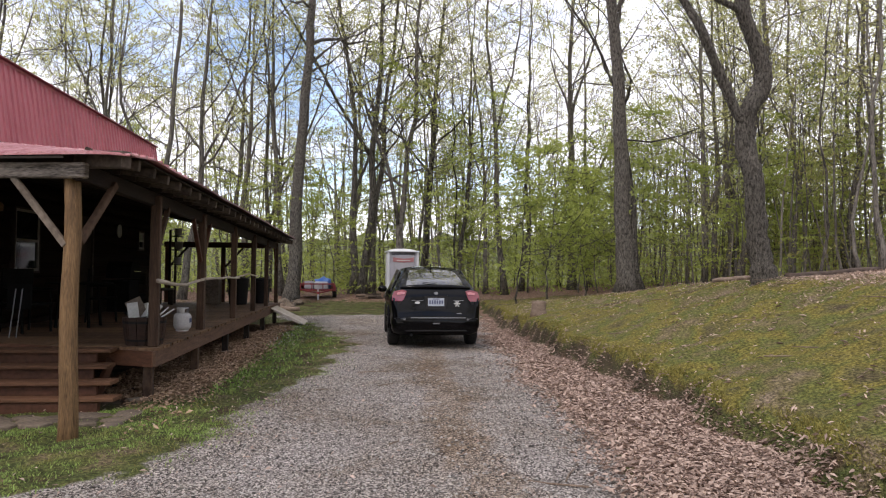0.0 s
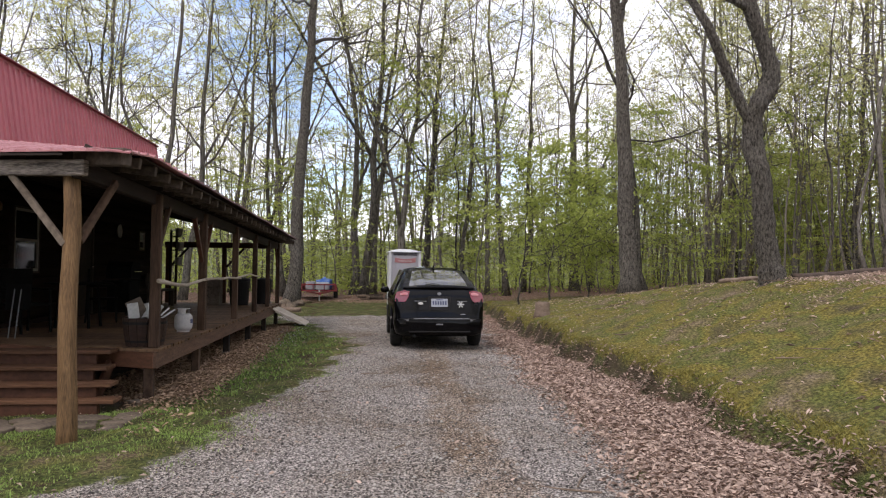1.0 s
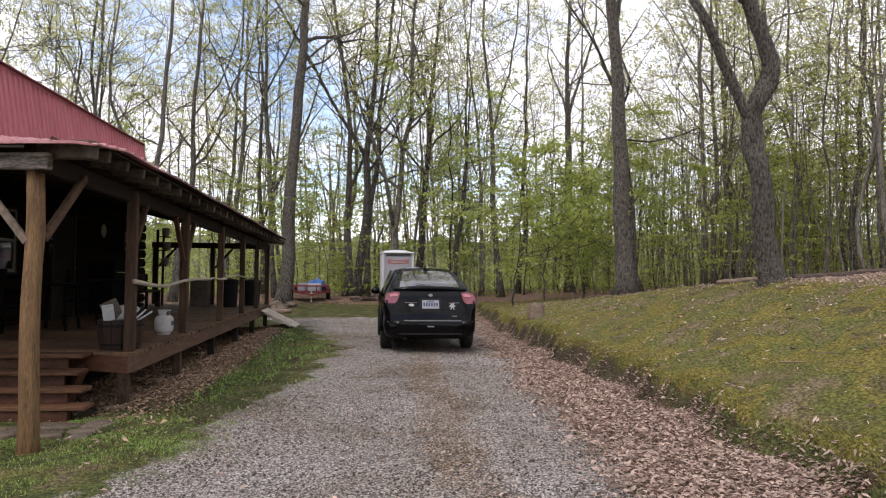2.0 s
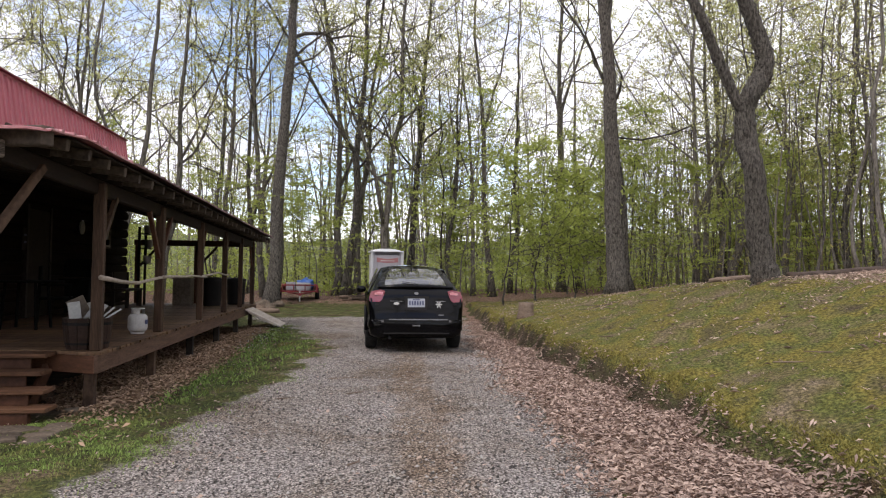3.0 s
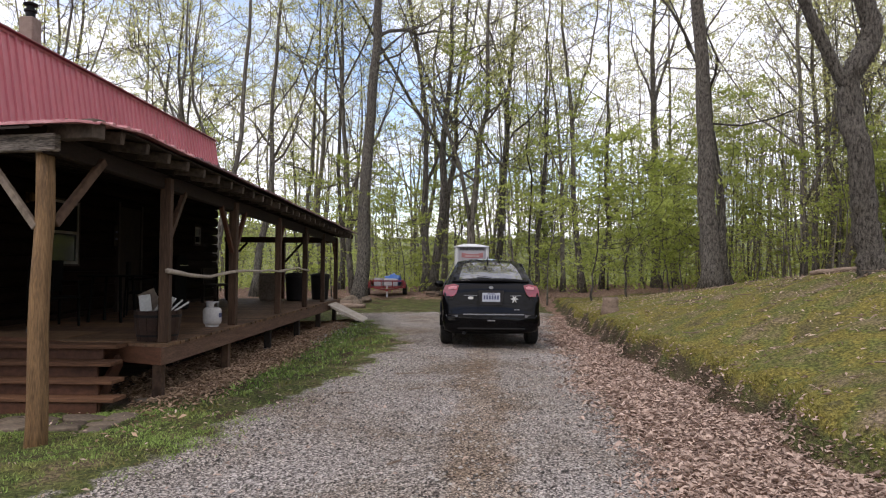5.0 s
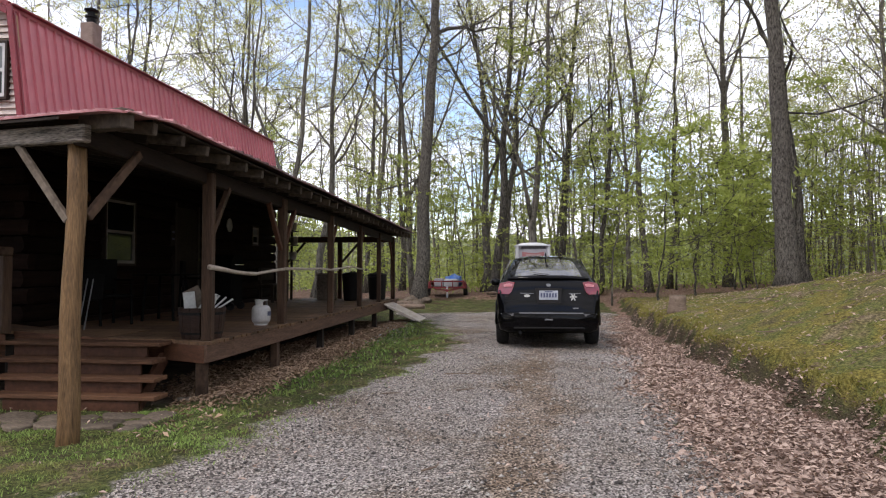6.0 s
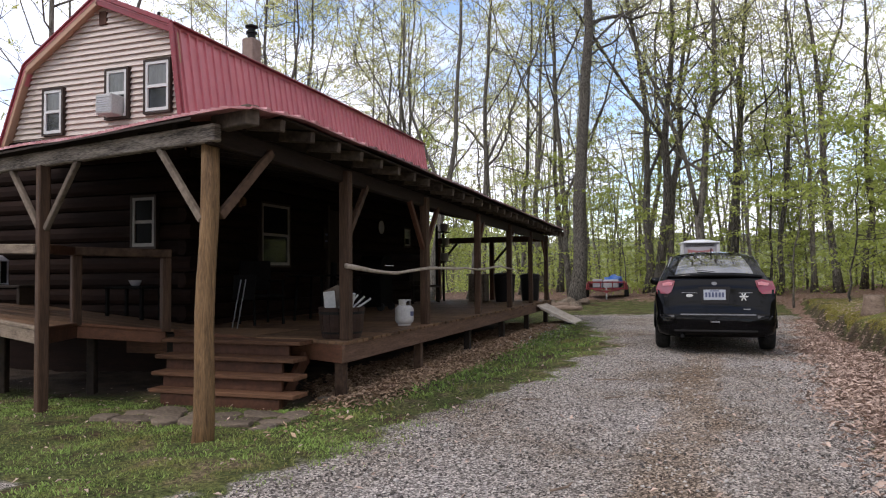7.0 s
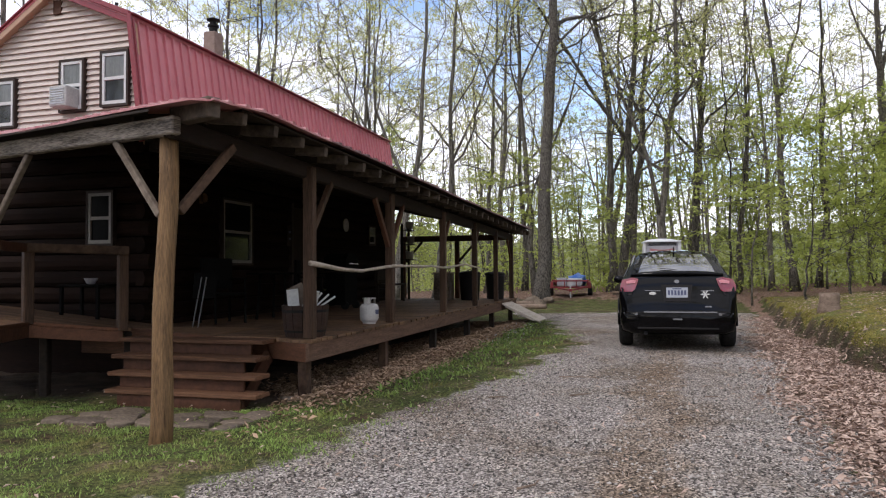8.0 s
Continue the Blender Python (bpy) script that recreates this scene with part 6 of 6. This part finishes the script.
stems = [stem_of(MAIN_STEM + RIGHT_STEM[1:], 1), stem_of(LEFT_STEM, 2)]
oak = tree_meshes("oak", 77, 12, 0.3, limb_from=0.72, limbs=16, twigs=7, leaves=9, leaf=0.03, reach=0.22, bark=BARK_RIDGED, sides=26, stem=stems, rough=0.05, puff=0.16, corners=4)
plant(oak, *OAK, 0, 0.80, "old forked oak with gnarled ridged bark", "", "tree", 0.05)

# the wood behind, from a few grown shapes
rng = np.random.default_rng(11)
TALL = [tree_meshes("wood_%d" % k, 200 + k, 19 + k % 3, 0.10 + 0.02 * (k % 4), (0.05 * (k % 3 - 1), 0.03 * (k % 2)), 0.65, 0.30, 12, 6, 9, 0.060, 0.29, fine=1, puff=0.17, fork=(0.42, 0.36, 0.5, 0, 0.28)[k % 5], sides=8) for k in range(10)]
POLE = [tree_meshes("pole_%d" % k, 300 + k, 11 + k, 0.045 + 0.01 * (k % 2), (0.06 * (k - 1), 0.03), 0.5, 0.3, 9, 5, 10, 0.038, 0.18, sides=6, fine=1) for k in range(4)]
BUSH = [tree_meshes("sapling_%d" % k, 400 + k, 6.0 + k, 0.035, (0.05 * (k - 1), 0), 0.35, 0.22, 13, 6, 12, 0.072, 0.42, leafmat=LEAF_GREEN, sides=6, puff=0.26, flat=0.10, fine=1, rise=(-0.05, 0.28)) for k in range(5)]
UNSEEN_TREE = [tree_meshes("rear_%d" % k, 500 + k, 18 + k, 0.13, (0.04, 0), 0.8, 0.28, 9, 4, 10, 0.11, 0.25, sides=6, fine=0, puff=0.5) for k in range(3)]
taken = [(x, y) for x, y, *_ in NAMED] + [OAK]


def clear(x, y, gap):
    return all((x - a) ** 2 + (y - b) ** 2 > gap * gap for a, b in taken)


def scatter(shapes, count, box, gap, label, group, size=(0.85, 1.2), keep=lambda x, y: True):
    made = 0
    for _ in range(count * 12):
        if made >= count:
            return
        x, y = rng.uniform(box[0], box[1]), rng.uniform(box[2], box[3])
        if not keep(x, y) or not clear(x, y, gap):
            continue
        taken.append((x, y))
        plant(shapes[int(rng.integers(len(shapes)))], x, y, rng.uniform(0, 360), rng.uniform(*size), label, group)
        made += 1


# the leafy saplings at the edge of the wood
for x, y, size in ((8.0, 18.6, 0.95), (9.6, 20.5, 1.1), (7.0, 22.5, 1.0), (11.4, 21.6, 0.9), (13.6, 22.8, 1.05), (15.8, 20.4, 0.9), (6.2, 25.2, 1.1), (1.2, 26.8, 0.85), (-1.9, 25.2, 0.8), (17.8, 17.5, 0.95), (15.2, 16.2, 0.7)):
    taken.append((x, y))
    plant(BUSH[int(rng.integers(len(BUSH)))], x, y, rng.uniform(0, 360), size, "leafy bright green understory sapling", "understory saplings")

LT, LP, LB = "slender forest tree with sparse spring leaves", "thin young pole tree in the wood", "leafy bright green understory sapling"
scatter(TALL, 46, (-26, 42, 33, 66), 1.6, LT, "woodland trees")
scatter(TALL, 8, (-26, -9.5, 6, 34), 2.2, LT, "woodland trees")
scatter(TALL, 27, (18.5, 40, 7, 34), 1.5, LT, "woodland trees")
scatter(POLE, 66, (13.5, 36, 8, 36), 0.75, LP, "woodland pole trees", keep=lambda x, y: x > 13 + 0.12 * abs(y - 12))
scatter(POLE, 18, (-8, 24, 29, 48), 0.9, LP, "woodland pole trees")
scatter(BUSH, 34, (5.5, 34, 25, 44), 1.1, LB, "understory saplings", (0.7, 1.25))
scatter(BUSH, 14, (-22, 5, 31, 46), 1.3, LB, "understory saplings", (0.6, 1.1))
scatter(BUSH, 10, (18, 34, 12, 26), 1.3, LB, "understory saplings", (0.6, 1.0))
scatter(BUSH, 10, (-20, -6, 20, 32), 1.3, LB, "understory saplings", (0.6, 1.0))
# unseen trees added left of the porch, to keep sky light off it
scatter(UNSEEN_TREE, 9, (-15, -8.5, -9, -0.5), 2.2, LT, "woodland trees", (0.6, 0.8))
# unseen trees behind the viewpoint, for the car's reflections and some shade
scatter(UNSEEN_TREE, 9, (-8, 14, -19, -11.5), 3.0, LT, "woodland trees", (0.7, 0.9))
scatter(UNSEEN_TREE, 20, (-30, 36, -44, -16), 2.5, LT, "woodland trees")

# leaves of the woods further off
n = 26000
c = np.stack([rng.uniform(-70, 80, n), rng.uniform(56, 100, n), rng.uniform(0, 1, n) ** 1.7 * 15], -1)
c[:, 2] += height(c[:, 0], c[:, 1])
lv, lf = leaf_cloud(c, rng, 1, 0.3, 0.22)
far = tagged(new("far_woods", raw_mesh("far_woods", lv, lf, LEAF_FAR)), "hazy yellow-green leaves of the distant woods", "woods", kind="stuff")
n = 7000
c = np.stack([rng.uniform(30, 60, n), rng.uniform(-10, 56, n), rng.uniform(0, 1, n) ** 1.6 * 12], -1)
c2 = np.stack([rng.uniform(-60, -28, n // 2), rng.uniform(0, 56, n // 2), rng.uniform(0, 1, n // 2) ** 1.6 * 12], -1)
c = np.concatenate([c, c2])
c[:, 2] += height(c[:, 0], c[:, 1])
lv, lf = leaf_cloud(c, rng, 1, 0.3, 0.24)
tagged(new("far_woods", raw_mesh("far_woods_side", lv, lf, LEAF_FAR)), "yellow-green leaves of the woods on the slope", "woods", kind="stuff")

# a wooded rise far behind everything
FAR_HILL = material("distant_wooded_hill", (0.055, 0.068, 0.036), (0.26, 0.29, 0.14), 0.95, 0.6, (1, 1, 1), 0.8, 3.5, depth=0.5, tight=1.4)
line = np.array([(-130, -40), (-110, 40), (-85, 100), (-30, 128), (30, 130), (85, 112), (112, 60), (118, -20), (110, -80)], float)
u = np.linspace(0, len(line) - 1, 260)
hx, hy = np.interp(u, range(len(line)), line[:, 0]), np.interp(u, range(len(line)), line[:, 1])
crest = 9.5 + 1.2 * np.sin(u * 3.1) + rng.normal(0, 0.9, len(u))
rows = []
for back, share in ((0, 0.0), (3, 0.35), (8, 0.7), (14, 1.0), (30, 0.9)):
    push = 1 + back / 130
    rows.append(np.stack([hx * push, hy * push, -9 + share * (crest + 9) + rng.normal(0, 0.35, len(u))], -1))
hv = np.concatenate(rows)
q = np.arange(len(u) - 1)
hf = np.concatenate([np.stack([q + k * len(u), q + 1 + k * len(u), q + 1 + (k + 1) * len(u), q + (k + 1) * len(u)], -1) for k in range(len(rows) - 1)])
tagged(new("backdrop", raw_mesh("backdrop", hv, hf, FAR_HILL, True)), "distant wooded hillside in hazy green", "hill", kind="structure")

# brush that closes the view between the trunks
def brush(name, label, n, box, tall, each, puff, leaf, mat, power=1.5):
    c = np.stack([rng.uniform(box[0], box[1], n), rng.uniform(box[2], box[3], n), rng.uniform(0, 1, n) ** power * tall], -1)
    c[:, 2] += height(c[:, 0], c[:, 1])
    lv, lf = leaf_cloud(c, rng, each, puff, leaf, 0.4)
    tagged(new(name, raw_mesh(name, lv, lf, mat)), label, "undergrowth", kind="stuff")


brush("undergrowth", "green spring undergrowth between the trunks", 3000, (-26, 44, 34, 60), 7.5, 10, 0.6, 0.085, LEAF_GREEN)
brush("far_brush", "dense green brush deep in the wood", 4600, (-45, 62, 46, 64), 6.5, 9, 0.7, 0.10, LEAF_GREEN, 1.9)
brush("low_brush", "low green brush at the edge of the wood", 2400, (-10, 34, 28.5, 44), 2.4, 9, 0.4, 0.07, LEAF_GREEN, 1.6)
brush("slope_brush", "olive spring undergrowth on the slope", 6000, (16, 40, 9, 46), 13, 9, 0.5, 0.058, LEAF_OLIVE, 1.15)
brush("slope_canopy", "olive spring foliage high on the wooded slope", 3300, (19, 42, 6, 44), 18, 9, 0.6, 0.062, LEAF_OLIVE, 0.55)
brush("left_brush", "green undergrowth behind the cabin", 1000, (-30, -9, 10, 45), 5, 9, 0.5, 0.075, LEAF_SPRING, 1.5)
# added out of view, so the black car reflects something dark
brush("rear_brush", "unseen foliage added behind the viewpoint for dark reflections", 3000, (-40, 45, -48, -20), 13, 8, 0.9, 0.13, LEAF_FAR, 1.0)


# thin far trunks, too many to count
def trunks(name, label, n, box, mat, tall=(7, 13), r=(0.04, 0.10)):
    chunks = []
    for _ in range(n):
        x, y = rng.uniform(box[0], box[1]), rng.uniform(box[2], box[3])
        if not clear(x, y, 0.5):
            continue
        z, h, r0 = ground_z(x, y) - 0.2, rng.uniform(*tall), rng.uniform(*r)
        d = rng.normal(0, 0.09, 2)
        pts = np.array([(x + d[0] * h * f + rng.normal(0, 0.08), y + d[1] * h * f, z + h * f) for f in (0, 0.35, 0.7, 1.0)])
        chunks.append(tube_data(pts, r0 * np.array([1.1, 0.85, 0.6, 0.3]), 5, 0, None, False))
    vs, fs = join(chunks)
    tagged(new(name, raw_mesh(name, vs, fs, mat, True)), label, "trees", kind="stuff")


BARK_FAR = material("hazy_grey_bark", (0.06, 0.054, 0.045), (0.25, 0.225, 0.19), 0.9, 3, (6, 6, 1.2), 0.3, 12, island=0.5)
trunks("far_trunks", "thin grey trunks deep in the wood", 150, (-40, 56, 47, 76), BARK_FAR, (9, 16), (0.06, 0.15))
trunks("slope_trunks", "thin olive-brown saplings on the wooded slope", 320, (17, 44, 9, 46), BARK_FAR, (4, 10), (0.015, 0.045))
# ---------- loose cover on the ground ----------
rng = np.random.default_rng(21)


def zone(x, y):
    """gravel, leaf strip, grass and moss weights at a place."""
    a, b, k = lerp(y, GRAVEL_L) + 0.16 * wave(x * 0, y, 1.9), lerp(y, GRAVEL_R) + 0.15 * wave(x * 0 + 2, y, 1.6), lerp(y, BANK) + 0.13 * wave(x * 0 + 3, y, 1.3)
    return a, b, k


def curled_leaves(pos, size, seed, thin=(0.22, 0.45)):
    """Dead leaves: a folded lens of four triangles each, lying at any tilt."""
    r_ = np.random.default_rng(seed)
    n = len(pos)
    a = r_.uniform(0, 2 * np.pi, n)
    s = size * r_.uniform(0.6, 1.5, n)
    tx, ty = r_.normal(0, 0.3, n), r_.normal(0, 0.45, n)
    e1 = np.stack([np.cos(a), np.sin(a), tx], -1) * s[:, None]
    e2 = np.stack([-np.sin(a), np.cos(a), ty], -1) * s[:, None] * r_.uniform(*thin, n)[:, None]
    lift = np.zeros((n, 3))
    lift[:, 2] = s * r_.uniform(0.1, 0.5, n)
    verts = np.stack([pos - e1 + lift * 0.6, pos - e2 * 1.0 + lift, pos + e1, pos + e2 + lift, pos], 1)
    base = np.arange(n)[:, None] * 5
    f = np.concatenate([base + np.array(q) for q in ((0, 1, 4), (1, 2, 4), (2, 3, 4), (3, 0, 4))], 0)
    return verts.reshape(-1, 3), f


def on_ground(x, y, up):
    return np.stack([x, y, height(x, y) + up], -1)


# fallen leaves: along the drive, beside the porch, thinly on the bank and under the trees
y = -3.2 + 19.5 * rng.uniform(0, 1, 110000) ** 1.4
x = rng.uniform(4.3, 6.6, 110000)
a, b, k = zone(x, y)
keep = (x > b - 0.02 + rng.normal(0, 0.2, len(x))) & (x < k + 0.1 + rng.normal(0, 0.08, len(x))) & (rng.uniform(0, 1, len(x)) < np.clip(1.25 - (y + 3) / 18, 0.25, 1))
P_a = np.stack([x, y], -1)[keep]
y = rng.uniform(0.2, 14.6, 56000)
x = rng.uniform(-1.1, 1.2, 56000)
lo = np.interp(y, [0.2, 1.5, 2.8, 3.6], [0.55, 0.3, -0.2, -0.9])
hi = np.interp(y, [0.2, 1.0, 2.9, 4.7, 15], [0.7, 0.78, 0.74, 0.72, 0.62]) + 0.12 * wave(x * 0, y, 1.1)
keep = (x < hi + rng.normal(0, 0.10, len(x))) & (x > lo + rng.normal(0, 0.10, len(x))) & (rng.uniform(0, 1, len(x)) < np.clip((y - 1.7) / 1.8, 0.06, 0.95))
P_b = np.stack([x, y], -1)[keep]
x, y = rng.uniform(6.1, 16, 6000), rng.uniform(-3, 20, 6000)
P_c = np.stack([x, y], -1)[x > lerp(y, BANK)]
x, y = rng.uniform(9, 22, 16000), rng.uniform(2, 25, 16000)
P_g = np.stack([rng.normal(10.3, 0.75, 2600), rng.normal(4.1, 0.7, 2600)], -1)
P_d = np.stack([x, y], -1)[x > 9.6 + 0.35 * np.abs(y - 7) + rng.normal(0, 0.6, len(x))]
x, y = rng.uniform(0.5, 5.3, 800), rng.uniform(-3.5, 12, 800)
P_e = np.stack([x, y], -1)
x, y = rng.uniform(-5, 2.0, 420), rng.uniform(-2, 3, 420)
P_f = np.stack([x, y], -1)
for nm, pts, size, label, mat in (("fallen_leaves", P_a, 0.026, "pale brown curled fallen leaves drifted along the drive", LEAF_DEAD), ("rusty_leaves", P_b, 0.029, "rusty brown fallen leaves along the porch", LEAF_RUST), ("scattered_leaves", np.concatenate([P_c, P_d, P_e, P_f, P_g]), 0.021, "pale dead leaves scattered on moss and gravel", LEAF_DEAD)):
    pos = on_ground(pts[:, 0], pts[:, 1], rng.uniform(0.004, 0.03, len(pts)))
    v, f = curled_leaves(pos, size, 9)
    tagged(new(nm, raw_mesh(nm, v, f, mat)), label, "leaves", kind="stuff")

# dry stalks and bits of bark on the bank
x, y = rng.uniform(6.1, 14, 5000), rng.uniform(-3, 14, 5000)
keep = (x > lerp(y, BANK) + 0.1) & (wave(x, y, 0.55, 2) + 0.6 * wave(x, y, 1.7) > rng.normal(0.2, 0.7, len(x)))
pos = on_ground(x[keep], y[keep], rng.uniform(0.004, 0.02, int(keep.sum())))
v, f = curled_leaves(pos, 0.038, 12, (0.1, 0.25))
tagged(new("lawn_litter", raw_mesh("lawn_litter", v, f, LEAF_DEAD)), "dry stalks and bark bits littering the mossy bank", "litter", kind="stuff")

# loose stones on the drive
y = -3.2 + 14 * rng.uniform(0, 1, 30000) ** 1.7
x = rng.uniform(-1.5, 6.0, 30000)
a, b, k = zone(x, y)
keep = (x > a + 0.12 + np.abs(rng.normal(0, 0.15, len(x)))) & (x < b + 0.2)
x, y = x[keep], y[keep]
n = len(x)
s = 0.006 + 0.012 * rng.uniform(0, 1, n) ** 3
octa = np.array([(1, 0, 0), (0, 1, 0), (-1, 0, 0), (0, -1, 0), (0, 0, 0.75), (0, 0, -0.5)], float)
rot = rng.uniform(0, 6.28, n)
ov = np.repeat(octa[None], n, 0) * rng.uniform(0.6, 1.4, (n, 6, 1)) * s[:, None, None]
cx, sx = np.cos(rot)[:, None], np.sin(rot)[:, None]
vx, vy = ov[..., 0] * cx - ov[..., 1] * sx, ov[..., 0] * sx + ov[..., 1] * cx
pv = np.stack([vx, vy, ov[..., 2]], -1) + on_ground(x, y, s * 0.3)[:, None, :]
tri = np.array([(0, 1, 4), (1, 2, 4), (2, 3, 4), (3, 0, 4), (1, 0, 5), (2, 1, 5), (3, 2, 5), (0, 3, 5)])
pf = (np.arange(n)[:, None, None] * 6 + tri[None]).reshape(-1, 3)
tagged(new("gravel", raw_mesh("gravel", pv.reshape(-1, 3), pf, PEBBLE)), "grey crushed stone gravel on the drive", "gravel", kind="stuff")


def blades(pts, tall, wide, seed, mat, name, label, lean=0.5):
    r_ = np.random.default_rng(seed)
    n = len(pts)
    base = on_ground(pts[:, 0], pts[:, 1], np.full(n, -0.01))
    a = r_.uniform(0, 2 * np.pi, n)
    h = tall * r_.uniform(0.4, 1.4, n)
    side = np.stack([np.cos(a), np.sin(a), np.zeros(n)], -1) * wide * r_.uniform(0.6, 1.3, n)[:, None]
    b = r_.uniform(0, 2 * np.pi, n)
    tip = np.stack([np.cos(b) * lean, np.sin(b) * lean, np.ones(n)], -1) * h[:, None]
    mid = tip * 0.55 * np.array([0.5, 0.5, 1.15])
    v = np.stack([base - side, base + side, base + mid + side * 0.7, base + mid - side * 0.7, base + tip], 1).reshape(-1, 3)
    k = np.arange(n)[:, None] * 5
    f = np.concatenate([k + np.array(q) for q in ((0, 1, 2), (0, 2, 3), (3, 2, 4))], 0)
    return tagged(new(name, raw_mesh(name, v, f, mat)), label, "grass", kind="stuff")


y = rng.uniform(-2, 14.5, 84000)
x = rng.uniform(-5, 2.6, 84000)
a, b, k = zone(x, y)
edge = np.interp(y, [0.2, 1.0, 2.9, 4.7, 15], [0.55, 0.66, 0.66, 0.64, 0.55]) + 0.12 * wave(x * 0, y, 1.1)
patch = wave(x, y, 1.1, 2) + 0.6 * wave(x, y, 3.1)
keep = (x < a + 0.15 + rng.normal(0, 0.18, len(x))) & ((x > edge) | (y < 2.3)) & ~((x < -0.2) & (y < -0.5 + 0.3 * wave(x, y, 1.2))) & (patch > rng.normal(0.4, 0.7, len(x))) & ~((y > 1.9) & (x < -0.2)) & ~((np.abs(x + 0.75) < 1.0) & (np.abs(y - 1.35) < 0.45) & (rng.uniform(0, 1, len(x)) < 0.75))
blades(np.stack([x, y], -1)[keep], 0.034, 0.005, 31, GRASS, "grass", "short green spring grass beside the drive", 0.7)
y = rng.uniform(-1.6, 2.1, 86000)
x = rng.uniform(-6.0, 1.8, 86000)
a, b, k = zone(x, y)
patch = wave(x, y, 0.9, 4) + 0.7 * wave(x, y, 2.4, 1)
keep = (x < a + 0.1 + rng.normal(0, 0.15, len(x))) & (patch > rng.normal(-0.05, 0.7, len(x))) & ~((x < -0.2) & (y < -0.5 + 0.3 * wave(x, y, 1.2))) & ~((np.abs(x + 0.75) < 1.0) & (np.abs(y - 1.35) < 0.45))
blades(np.stack([x, y], -1)[keep], 0.028, 0.0045, 36, GRASS, "lawn_grass", "fine patchy grass before the porch", 0.8)
y = rng.uniform(1.5, 13, 5000)
x = rng.uniform(0.3, 2.4, 5000)
a, b, k = zone(x, y)
keep = (x < a - 0.45 + rng.normal(0, 0.12, len(x))) & (x > 0.72 + 0.1 * wave(x * 0, y, 1.4))
blades(np.stack([x, y], -1)[keep], 0.055, 0.014, 32, GRASS, "weeds", "broad-leaved green weeds along the drive", 0.9)
y = -2.5 + 19 * rng.uniform(0, 1, 60000) ** 1.3
x = rng.uniform(6.0, 12, 60000)
k = lerp(y, BANK) + 0.13 * wave(x * 0 + 3, y, 1.3)
keep = (x > k + 0.02) & (wave(x, y, 0.9, 1) + 0.7 * wave(x, y, 2.6) > rng.normal(0.1, 0.8, len(x)))
blades(np.stack([x, y], -1)[keep], 0.013, 0.006, 33, MOSSY, "moss", "yellow-green moss and short grass on the bank", 1.2)

# thick moss on the lip of the bank
y = -2.5 + 20 * rng.uniform(0, 1, 34000) ** 1.3
k = lerp(y, BANK) + 0.13 * wave(y * 0 + 3, y, 1.3)
x = k + 0.24 + np.abs(rng.normal(0, 0.16, len(y))) - 0.08
keep = wave(x * 0, y, 1.7, 2) > rng.normal(-0.4, 0.5, len(y))
blades(np.stack([x, y], -1)[keep], 0.02, 0.007, 38, MOSSY, "bank_moss", "thick yellow-green moss on the lip of the bank", 1.0)

# small white wild flowers by the ramp
n = 190
y = rng.uniform(7.5, 13.0, n)
x = 0.95 + 0.25 * rng.normal(size=n)
c = on_ground(x, y, rng.uniform(0.05, 0.11, n))
lv, lf = leaf_cloud(c, rng, 1, 0.01, 0.012)
tagged(new("wild_flowers", raw_mesh("wild_flowers", lv, lf, PAPER)), "tiny white wild flowers in the grass by the ramp", "flowers", kind="stuff")

# twigs
for k in range(64):
    if k < 12:
        x, y = rng.uniform(1.5, 4.9), rng.uniform(-2.5, 6)
    else:
        x, y = rng.uniform(6.8, 11), rng.uniform(-1.5, 10)
    a, l = rng.uniform(0, 3.14), rng.uniform(0.12, 0.5)
    pts = [(x + math.cos(a) * l * (q - 1) / 2 + rng.normal(0, 0.02), y + math.sin(a) * l * (q - 1) / 2, ground_z(x, y) + 0.02) for q in range(3)]
    tw = thing("twig", "thin dry fallen twig on the ground", "twig", (0, 0, 0), 0, "fallen twigs")
    part("stick", tube(pts, [0.008, 0.007, 0.004], 5), DEADWOOD, tw)
